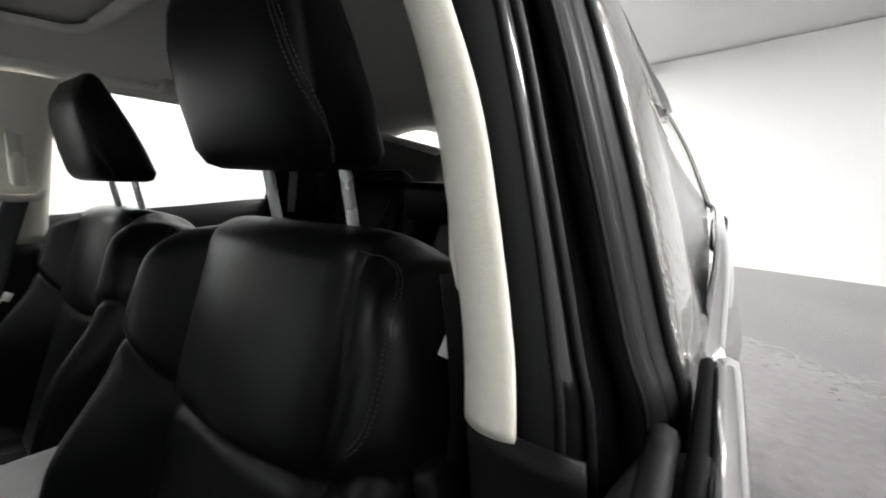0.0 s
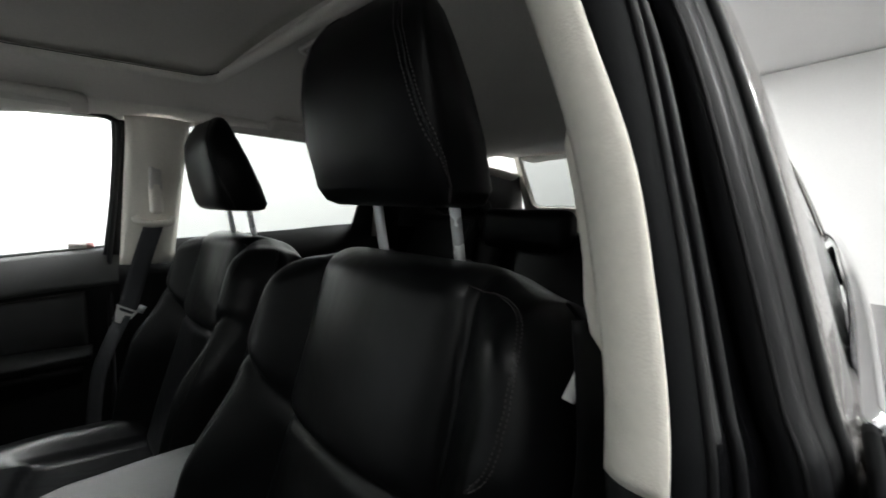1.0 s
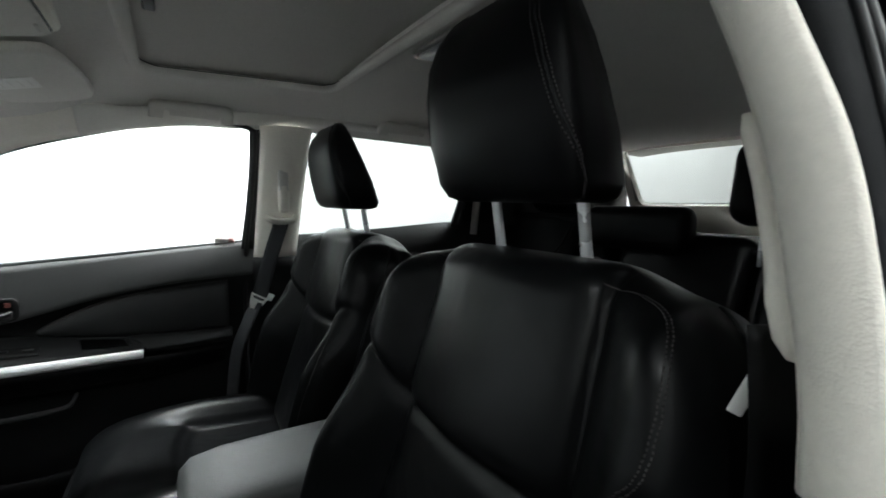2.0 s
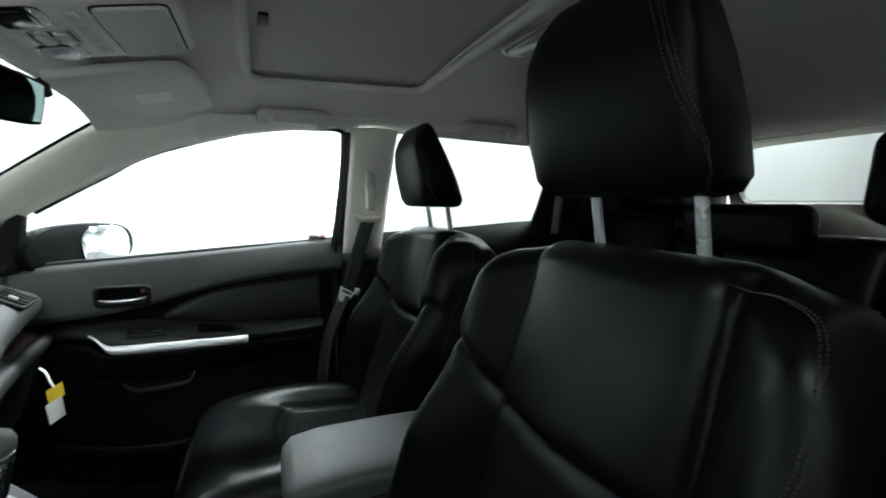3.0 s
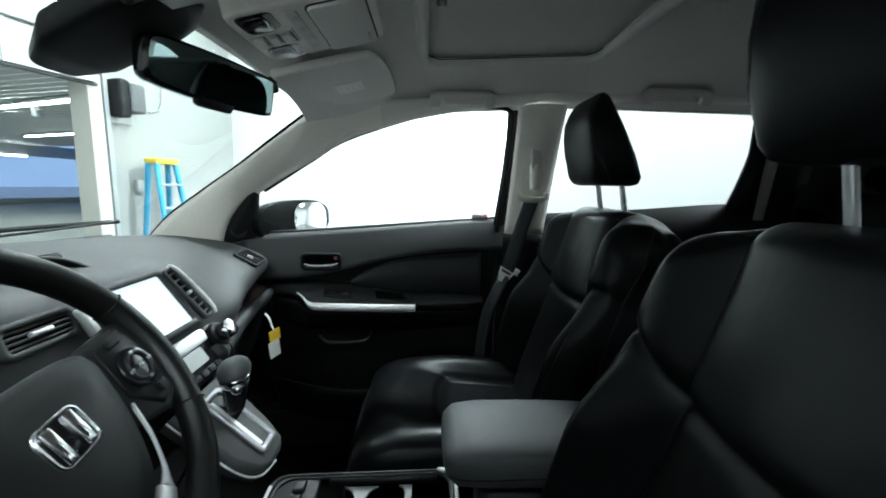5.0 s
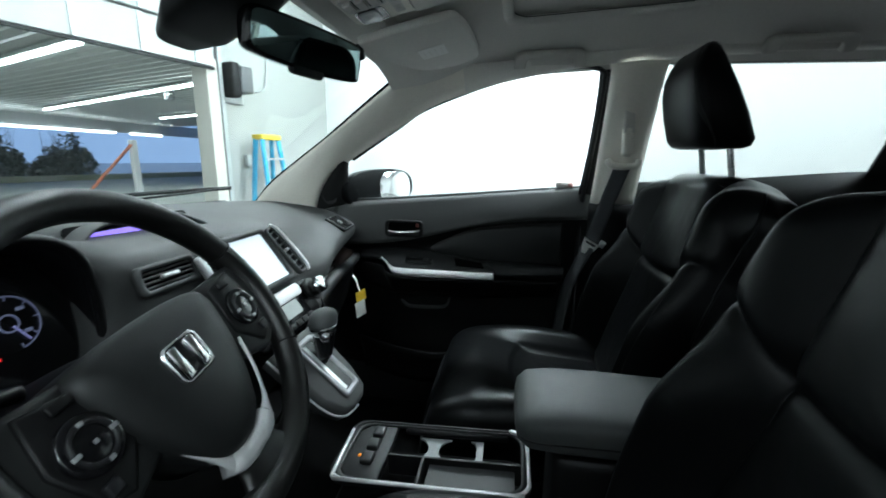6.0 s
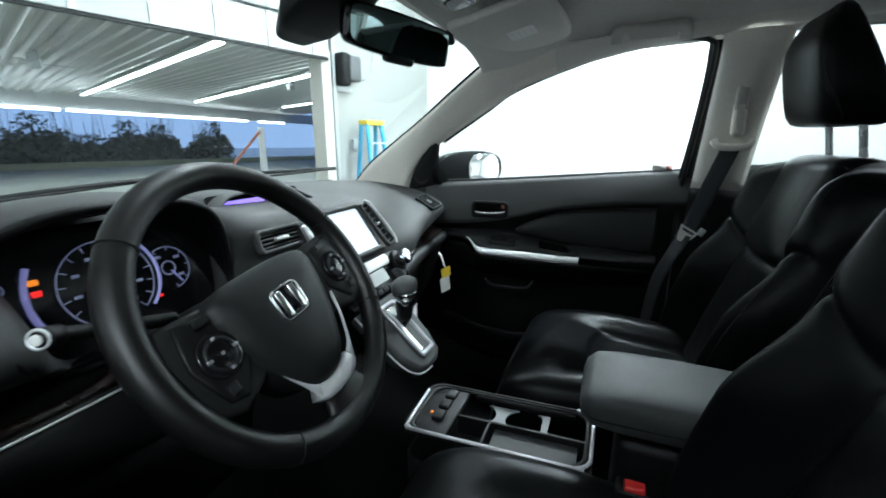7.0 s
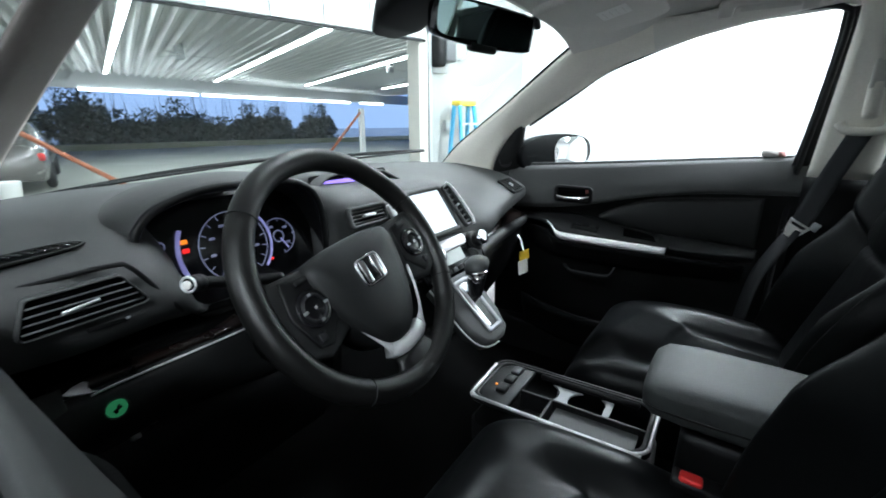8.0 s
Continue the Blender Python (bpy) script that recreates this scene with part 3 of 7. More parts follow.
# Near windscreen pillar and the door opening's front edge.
# Unlit beige trim: the shade is painted in as a darker tone.
part("pillar_trim", band([(-0.690, 0.98, 1.03), (-0.665, 0.86, 1.10), (-0.630, 0.66, 1.217), (-0.598, 0.46, 1.325), (-0.545, 0.30, 1.44), (-0.51, 0.22, 1.50)], [(-0.715, 0.80, 1.04), (-0.705, 0.70, 1.13), (-0.680, 0.53, 1.235), (-0.642, 0.40, 1.325), (-0.605, 0.26, 1.42), (-0.57, 0.18, 1.50)], 18, 6, (0.012, -0.008, 0.010)), SHADED_BEIGE, car, "grey-beige near windscreen pillar trim", mods=[("SOLIDIFY", {"thickness": 0.008})])
part("pillar_frame", tube([(-0.738, 0.66, 1.13), (-0.700, 0.50, 1.255), (-0.665, 0.36, 1.345), (-0.63, 0.22, 1.43), (-0.60, 0.05, 1.50)], 0.016, 30, 8), RUBBER, car, "black door window frame")
part("cowl_side", band([(-0.715, 0.72, 1.12), (-0.720, 0.62, 0.95), (-0.705, 0.50, 0.72), (-0.69, 0.42, 0.35)], [(-0.70, 1.25, 1.10), (-0.70, 1.25, 0.95), (-0.70, 1.25, 0.72), (-0.70, 1.25, 0.35)], 16, 6), BLACK, car, "black footwell side trim", mods=[("SOLIDIFY", {"thickness": 0.008})])

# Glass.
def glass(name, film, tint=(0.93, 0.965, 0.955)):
    """Clear glass: straight through, mirror gloss by Fresnel, and a thin uneven film of dust that paints in milky haze.
    """
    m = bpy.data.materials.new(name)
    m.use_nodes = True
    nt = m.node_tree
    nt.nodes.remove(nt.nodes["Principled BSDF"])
    clear, gloss, dust_haze = (nt.nodes.new("ShaderNodeBsdf" + k) for k in ("Transparent", "Glossy", "Diffuse"))
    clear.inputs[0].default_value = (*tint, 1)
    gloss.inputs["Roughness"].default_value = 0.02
    dust_haze.inputs[0].default_value = (0.75, 0.78, 0.78, 1)
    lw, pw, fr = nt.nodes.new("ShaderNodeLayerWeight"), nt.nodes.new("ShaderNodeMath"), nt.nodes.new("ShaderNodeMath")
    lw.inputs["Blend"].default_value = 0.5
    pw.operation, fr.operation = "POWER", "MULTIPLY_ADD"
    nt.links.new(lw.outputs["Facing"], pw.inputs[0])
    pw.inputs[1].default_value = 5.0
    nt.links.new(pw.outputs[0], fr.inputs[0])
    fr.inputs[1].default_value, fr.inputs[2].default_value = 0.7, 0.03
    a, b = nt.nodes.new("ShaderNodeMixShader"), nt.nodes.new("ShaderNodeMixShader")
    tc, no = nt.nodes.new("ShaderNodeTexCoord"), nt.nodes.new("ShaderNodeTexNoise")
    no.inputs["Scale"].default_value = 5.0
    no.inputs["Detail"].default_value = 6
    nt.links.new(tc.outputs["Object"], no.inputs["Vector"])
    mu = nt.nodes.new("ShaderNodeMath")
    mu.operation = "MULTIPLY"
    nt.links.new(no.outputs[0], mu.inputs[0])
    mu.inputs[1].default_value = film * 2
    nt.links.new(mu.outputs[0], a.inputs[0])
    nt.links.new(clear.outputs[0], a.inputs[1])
    nt.links.new(dust_haze.outputs[0], a.inputs[2])
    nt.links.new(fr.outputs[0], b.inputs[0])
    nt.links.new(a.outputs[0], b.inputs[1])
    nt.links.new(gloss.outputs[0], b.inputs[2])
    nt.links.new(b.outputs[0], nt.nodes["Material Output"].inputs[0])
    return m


GLASS = glass("window_glass", 0.01)
# Film weight raised well past the side glass to paint in haze.
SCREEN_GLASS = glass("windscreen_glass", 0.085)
PRIVACY_GLASS = glass("privacy_glass", 0.006, (0.44, 0.455, 0.45))


def pane(name, bm, parent, label, material=None):
    ob = part(name, bm, material or GLASS, parent, label)
    ob.visible_shadow = material is PRIVACY_GLASS
    return ob


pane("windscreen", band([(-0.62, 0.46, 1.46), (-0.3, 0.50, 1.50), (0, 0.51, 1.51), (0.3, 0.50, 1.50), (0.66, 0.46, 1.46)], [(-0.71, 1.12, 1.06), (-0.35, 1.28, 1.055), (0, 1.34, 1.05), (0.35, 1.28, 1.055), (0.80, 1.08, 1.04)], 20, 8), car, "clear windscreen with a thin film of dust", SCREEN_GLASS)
pane("side_window", band(WIN_TOP, [(0.745, 0.655, 1.07), (0.75, 0.5, 1.08), (0.755, 0.345, 1.09), (0.765, 0.085, 1.11), (0.77, -0.1, 1.125), (0.77, -0.165, 1.125)], 24, 6), car, "clear front side window")
pane("side_window", band([(0.645, -0.28, 1.53), (0.640, -0.95, 1.53)], [(0.745, -0.28, 1.14), (0.73, -0.95, 1.18)], 12, 6), car, "grey tinted rear side window", PRIVACY_GLASS)
pane("rear_window", band([(-0.44, -1.90, 1.56), (0.6, -1.90, 1.56)], [(-0.46, -2.07, 1.24), (0.6, -2.07, 1.24)], 8, 4), car, "grey tinted tailgate window", PRIVACY_GLASS)
part("header_trim", band([(-0.56, 0.44, 1.455), (-0.3, 0.47, 1.485), (0, 0.48, 1.492), (0.3, 0.47, 1.485), (0.565, 0.44, 1.452)], [(-0.52, 0.33, 1.49), (-0.3, 0.34, 1.505), (0, 0.34, 1.51), (0.3, 0.34, 1.505), (0.53, 0.33, 1.49)], 20, 4), LINER, car, "headliner edge over the windscreen", mods=[("SOLIDIFY", {"thickness": 0.01})])
part("glass_seal", tube([(x - 0.004, y - 0.002, z + 0.004) for x, y, z in GLASS_EDGE], 0.0038, 60, 8), SEAL, car, "black windscreen edge seal")
part("hood", band([(-0.74, 1.10, 1.02), (0, 1.32, 1.03), (0.74, 1.10, 1.02)], [(-0.72, 2.2, 0.86), (0, 2.35, 0.92), (0.72, 2.2, 0.86)], 16, 8, (0, 0, 0.02)), PAINT, car, "wet dark grey bonnet", mods=[("SOLIDIFY", {"thickness": 0.008})])
part("cowl", tube([(-0.72, 1.13, 1.04), (-0.36, 1.29, 1.038), (0, 1.35, 1.035), (0.36, 1.29, 1.038), (0.72, 1.13, 1.04)], 0.022, 30, 8), RUBBER, car, "black windscreen cowl")
part("nose", rbox(0, 2.26, 0.6, 1.5, 0.25, 0.55, 0.1), PAINT, car, "dark grey front bumper")
for sx in (-1, 1):
    part("fender", band([(sx * 0.745, 1.0, 1.02), (sx * 0.72, 2.2, 0.86)], [(sx * 0.86, 1.0, 0.30), (sx * 0.80, 2.2, 0.35)], 12, 6, (sx * 0.04, 0, 0)), PAINT, car, "wet dark grey front wing", mods=[("SOLIDIFY", {"thickness": 0.008})])
for wx, wy in ((-0.78, 1.55), (0.78, 1.55), (-0.76, -1.4), (0.76, -1.4)):
    wheel = part("wheel", tube([(wx, wy + 0.27 * math.cos(a), 0.345 + 0.27 * math.sin(a)) for a in [2 * math.pi * k / 28 for k in range(28)]], 0.075, closed=True, sides=12, up=(1, 0, 0)), RUBBER, car, "black road tyre")
    part("rim", disc(0.21, 0.05, 28, 0.01, pose(wx - 0.03, wy, 0.345, 0, 90, 0)), SILVER, wheel, "grey alloy rim")

# Wiper at rest over the cowl.
for px, tip in ((-0.52, (0.10, 1.20, 1.115)), (0.05, (0.62, 1.03, 1.115))):
    w = part("wiper", tube([(px, 1.30, 1.06), ((px + tip[0]) / 2, 1.235, 1.10), tip], 0.007, 20, 6), BLACK, car, "black windscreen wiper")
    part("blade", tube([(px + 0.12, 1.245, 1.082), tip], 0.004, 12, 6), RUBBER, w, "rubber blade")


# ---- far front door ----
door = thing("front_door", "black padded car door panel, closed, with silver armrest trim", "car door")


DTOP = [(0.735, 0.76, 1.045), (0.742, 0.66, 1.066), (0.748, 0.50, 1.078), (0.755, 0.25, 1.098), (0.765, 0.0, 1.118), (0.77, -0.215, 1.136)]
DMID = [(0.700, 0.76, 0.985), (0.705, 0.66, 0.99), (0.710, 0.50, 0.995), (0.715, 0.25, 1.01), (0.722, 0.0, 1.03), (0.735, -0.215, 1.05)]
DLOW = [(0.730, 0.76, 0.90), (0.730, 0.66, 0.90), (0.735, 0.50, 0.90), (0.745, 0.25, 0.90), (0.75, 0.0, 0.90), (0.75, -0.215, 0.90)]
DBOT = [(0.755, 0.76, 0.42), (0.755, 0.66, 0.42), (0.755, 0.50, 0.42), (0.755, 0.25, 0.42), (0.755, 0.0, 0.42), (0.755, -0.215, 0.42)]


def door_skin():
    rows = [curve_pts(c, 40) for c in (DTOP, DMID, DLOW, DBOT)]
    rings = []
    for i in range(40):
        col = [rows[0][i] + Vector((0.008, 0, 0.0)), rows[0][i], rows[0][i].lerp(rows[1][i], 0.25) - Vector((0.012, 0, 0)), rows[1][i], rows[1][i].lerp(rows[2][i], 0.5) - Vector((-0.004, 0, 0)), rows[2][i], rows[2][i].lerp(rows[3][i], 0.5), rows[3][i]]
        rings.append(curve_pts(col, 28))
    return loft(rings, False, False)


part("panel", door_skin(), BLACK, door, "black moulded door panel", mods=[("SOLIDIFY", {"thickness": -0.02, "offset": 1.0})])
part("upper_pad", band([(0.733, 0.70, 1.058), (0.739, 0.50, 1.076), (0.745, 0.25, 1.096), (0.757, 0.0, 1.116), (0.762, -0.20, 1.134)], [(0.692, 0.70, 0.918), (0.696, 0.60, 0.924), (0.697, 0.514, 0.932), (0.697, 0.435, 0.945), (0.698, 0.353, 0.963), (0.702, 0.216, 0.997), (0.710, 0.042, 1.022), (0.720, -0.115, 1.030), (0.726, -0.20, 1.034)], 40, 9, (-0.005, 0, 0.0)), DASH, door, "dark grey upper door pad", mods=[("SOLIDIFY", {"thickness": 0.010})])
part("insert", band([(0.724, 0.353, 0.914), (0.724, 0.314, 0.942), (0.722, 0.226, 0.981), (0.722, 0.136, 1.0), (0.726, 0.013, 1.012), (0.730, -0.087, 1.018)], [(0.724, 0.352, 0.911), (0.724, 0.30, 0.900), (0.722, 0.22, 0.884), (0.722, 0.14, 0.872), (0.724, 0.03, 0.868), (0.730, -0.087, 0.864)], 30, 9, (-0.010, 0, 0)), DOORSOFT, door, "black stitched leather door insert", mods=[("SOLIDIFY", {"thickness": 0.006})])
part("stitching", tube([(0.716, 0.351, 0.914), (0.714, 0.314, 0.941), (0.712, 0.226, 0.980), (0.713, 0.136, 0.999), (0.718, 0.013, 1.011), (0.723, -0.085, 1.017)], 0.0018, 60, 5), THREAD, door, "grey stitched seam")
# Armrest shelf, sloping to its silver strip.
arm_o = [(0.738, 0.70, 0.895), (0.737, 0.623, 0.903), (0.735, 0.484, 0.910), (0.733, 0.36, 0.905), (0.728, 0.256, 0.892), (0.722, 0.184, 0.878), (0.720, 0.128, 0.870)]
arm_i = [(0.705, 0.66, 0.872), (0.672, 0.545, 0.888), (0.656, 0.500, 0.880), (0.650, 0.465, 0.860), (0.650, 0.347, 0.856), (0.650, 0.22, 0.855), (0.650, 0.132, 0.855)]
part("armrest", band(arm_o, arm_i, 40, 7, (0, 0, 0.004)), DOORSOFT, door, "black door armrest", mods=[("SOLIDIFY", {"thickness": 0.016, "offset": -1.0})])
part("armrest_pad", band([(0.724, 0.178, 0.880), (0.722, 0.05, 0.876), (0.722, -0.095, 0.870)], [(0.657, 0.126, 0.850), (0.652, 0.03, 0.853), (0.658, -0.090, 0.860)], 20, 9, (-0.004, 0, 0.010)), DOORSOFT, door, "padded leather elbow rest", mods=[("SOLIDIFY", {"thickness": 0.028, "offset": -1.0}), ("BEVEL", {"width": 0.005, "segments": 2})])
part("armrest_side", band([(0.700, 0.62, 0.864), (0.672, 0.52, 0.858), (0.650, 0.468, 0.834), (0.648, 0.2, 0.832), (0.664, -0.07, 0.832)], [(0.74, 0.62, 0.78), (0.72, 0.50, 0.75), (0.715, 0.46, 0.75), (0.71, 0.2, 0.75), (0.72, -0.07, 0.77)], 24, 5), BLACK, door, "black armrest underside", mods=[("SOLIDIFY", {"thickness": 0.006})])
strip = [(0.664, 0.520, 0.890), (0.656, 0.503, 0.883), (0.648, 0.476, 0.862), (0.645, 0.440, 0.8585), (0.645, 0.347, 0.857), (0.645, 0.132, 0.856)]
strip2 = [(0.660, 0.516, 0.884), (0.650, 0.496, 0.868), (0.640, 0.472, 0.8405), (0.637, 0.436, 0.835), (0.637, 0.346, 0.833), (0.637, 0.132, 0.834)]
part("silver_strip", band(strip, strip2, 40, 5, (-0.004, 0, 0)), SILVER, door, "satin silver armrest strip", mods=[("SOLIDIFY", {"thickness": 0.006})])


def on_shelf(y, f, up):
    """A point on the armrest shelf: f runs from the panel to the strip."""
    a = min(curve_pts(arm_o, 90), key=lambda p: abs(p.y - y))
    b = min(curve_pts(arm_i, 90), key=lambda p: abs(p.y - y))
    return a.lerp(b, f) + Vector((0, 0, up + 0.016 * f * (1 - f)))


sw = part("switch_panel", band([on_shelf(y, 0.50, 0.003) for y in (0.435, 0.40, 0.345)], [on_shelf(y, 0.80, 0.003) for y in (0.435, 0.40, 0.345)], 12, 3), BLACK, door, "black window switch plate", mods=[("SOLIDIFY", {"thickness": 0.004})])
for yy in (0.409, 0.364):
    c = on_shelf(yy, 0.64, 0.006)
    part("switch", rbox(c.x, c.y, c.z, 0.010, 0.020, 0.006, 0.002, 2), DASH if yy < 0.4 else SATIN, sw, "window switch")
# Flat black sheet laid on the shelf for the shade inside a cup.
part("grab_cup", band([on_shelf(y, 0.34, 0.003) for y in (0.272, 0.23, 0.178)], [on_shelf(y, 0.72, 0.003) for y in (0.262, 0.22, 0.168)], 12, 4, (0, 0, -0.003)), CARPET_HOLLOW, door, "dark hollow grab cup", mods=[("SOLIDIFY", {"thickness": 0.004})])
part("cup_edge", tube([on_shelf(0.275, 0.34, 0.005), on_shelf(0.225, 0.31, 0.005), on_shelf(0.172, 0.34, 0.005), on_shelf(0.160, 0.70, 0.005)], 0.003, 20, 8), DOORSOFT, door, "rounded grab cup edge")
HP = pose(0, -0.017, 0.007)
hb = part("handle_bezel", ring_plate([(x, y) for x, y in rrect(0.132, 0.058, 0.016, 6)], rrect(0.112, 0.042, 0.011, 6), 0.010, HP @ pose(0.698, 0.462, 0.978, 90, 0, -90)), BLACK, door, "black door handle bezel")
# Black sheet paints in the shade behind the handle.
part("handle_recess", slab(rrect(0.116, 0.046, 0.012), 0.003, 0.001, HP @ pose(0.697, 0.462, 0.978, 90, 0, -90)), CARPET_HOLLOW, hb, "dark handle recess", smooth=False)
part("handle", tube([HP @ Vector(p) for p in ((0.690, 0.516, 0.969), (0.680, 0.49, 0.966), (0.680, 0.43, 0.968), (0.690, 0.408, 0.973))], 0.0055, 16, 8), CHROME, hb, "chrome inner door handle")
part("lock_tab", rbox(0.690, 0.398, 0.998, 0.004, 0.010, 0.012, 0.001), mat("dull_red", (0.20, 0.06, 0.05), 0.5), hb, "small red lock mark")
pk = part("map_pocket", band([(0.66, 0.60, 0.60), (0.64, 0.35, 0.565), (0.66, 0.0, 0.60)], [(0.72, 0.60, 0.44), (0.70, 0.35, 0.42), (0.72, 0.0, 0.44)], 20, 5), BLACK, door, "black door map pocket", mods=[("SOLIDIFY", {"thickness": 0.008})])
part("pull_slot", tube([(0.715, 0.462, 0.722), (0.708, 0.440, 0.706), (0.705, 0.415, 0.702), (0.705, 0.320, 0.706), (0.708, 0.296, 0.716), (0.716, 0.284, 0.742)], [0.004, 0.006, 0.007, 0.007, 0.006, 0.004], 30, 8), DASH, door, "lower pull pocket lip")
part("sail_panel", band([(0.740, 0.655, 1.065), (0.728, 0.655, 1.14), (0.716, 0.652, 1.222)], [(0.722, 0.790, 1.03), (0.718, 0.745, 1.11), (0.714, 0.665, 1.215)], 14, 6, (-0.012, 0, 0)), BLACK, door, "black triangular mirror sail", mods=[("SOLIDIFY", {"thickness": 0.012})])
part("speaker", disc(0.026, 0.006, 24, 0.002, pose(0.711, 0.715, 1.085, 90, 0, -82)), mat("speaker_mesh", (0.012, 0.012, 0.013), 0.7, grain=0.5, bump=0.8, scale=300), door, "round tweeter grille")
part("window_seal", tube([(0.752, 0.66, 1.070), (0.757, 0.5, 1.080), (0.762, 0.25, 1.100), (0.765, 0.0, 1.121), (0.758, -0.215, 1.139)], 0.007, 30, 8), RUBBER, door, "black window belt seal")
part("belt_moulding", tube([(0.783, 0.66, 1.055), (0.788, 0.5, 1.068), (0.790, 0.25, 1.088), (0.789, 0.0, 1.112), (0.785, -0.20, 1.128), (0.780, -0.345, 1.134)], 0.009, 30, 8), CHROME, door, "bright chrome outer belt moulding")
part("outer_seal", tube([(0.772, 0.66, 1.062), (0.777, 0.5, 1.074), (0.779, 0.25, 1.095), (0.778, 0.0, 1.118), (0.773, -0.20, 1.134), (0.768, -0.335, 1.138)], 0.0045, 30, 8), SEAL, door, "black outer window seal")
part("outer_skin", band([(0.788, 0.70, 1.045), (0.795, 0.25, 1.08), (0.794, -0.20, 1.12), (0.786, -0.345, 1.125)], [(0.85, 0.70, 0.35), (0.85, 0.25, 0.35), (0.84, -0.20, 0.35), (0.83, -0.345, 0.35)], 16, 8, (0.02, 0, 0)), PAINT, door, "wet dark grey outer door skin", mods=[("SOLIDIFY", {"thickness": 0.006})])
near_door = copy_thing(door, Matrix.Diagonal((-1, 1, 1, 1)))
for ob in list(near_door.children_recursive):
    if ob.name.split(".")[0] in ("handle", "handle_bezel", "handle_recess", "lock_tab", "silver_strip", "switch", "switch_panel", "pull_slot", "grab_cup", "cup_edge"):
        bpy.data.objects.remove(ob)
tagged(near_door, "black padded car door with its window rolled down", "car door")
stk = thing("window_sticker", "small pale sticker with a red corner on the window", "sticker")
part("sheet", slab(rrect(0.055, 0.016, 0.003), 0.001, 0, pose(0.757, -0.085, 1.140, 90, 0, -90)), mat("pale_sticker", (0.62, 0.56, 0.54), 0.6, mottle=0.3, mscale=60), stk, "pale printed sheet")
part("corner_print", slab(rrect(0.016, 0.014, 0.002), 0.001, 0, pose(0.7555, -0.104, 1.140, 90, 0, -90)), mat("red_print", (0.60, 0.30, 0.28), 0.6), stk, "red corner")

# Outside mirror on the far door.
wm = thing("wing_mirror", "black wet outside mirror with a bright glass", "mirror")
WET = mat("wet_black_shell", (0.004, 0.0042, 0.0046), 0.3, grain=0.4, scale=120, mottle=0.4, mscale=30, spec=0.06)
WM = facing(0.912, 0.545, 1.109, 4, -28)


def egg(s, z, dx=0.0):
    return [WM @ Vector((-0.058 + dx + s * 0.176 * math.copysign(abs(math.cos(t)) ** 0.75, math.cos(t)), s * 0.070 * math.copysign(abs(math.sin(t)) ** 0.75, math.sin(t)) + 0.006 * math.cos(t), z)) for t in [2 * math.pi * k / 32 for k in range(32)]]


part("shell", loft([egg(0.94, 0.002), egg(1.0, 0.0), egg(1.03, -0.012), egg(1.0, -0.04), egg(0.85, -0.075), egg(0.55, -0.10), egg(0.15, -0.11)]), WET, wm, "gloss black wet mirror shell")
part("glass", slab(rrect(0.168, 0.120, 0.052, 8), 0.003, 0.001, WM @ pose(0.010, 0, 0.004)), mat("mirror_glass", (0.92, 0.94, 0.95), 0.03, metal=1.0), wm, "bright mirror glass")
part("arm", tube([(0.765, 0.70, 1.075), (0.79, 0.68, 1.08), (0.83, 0.64, 1.095)], 0.022, 10, 10), WET, wm, "black mirror arm")


# ---- seats ----
def bell(x, w):
    return math.exp(-(x / w) ** 2)


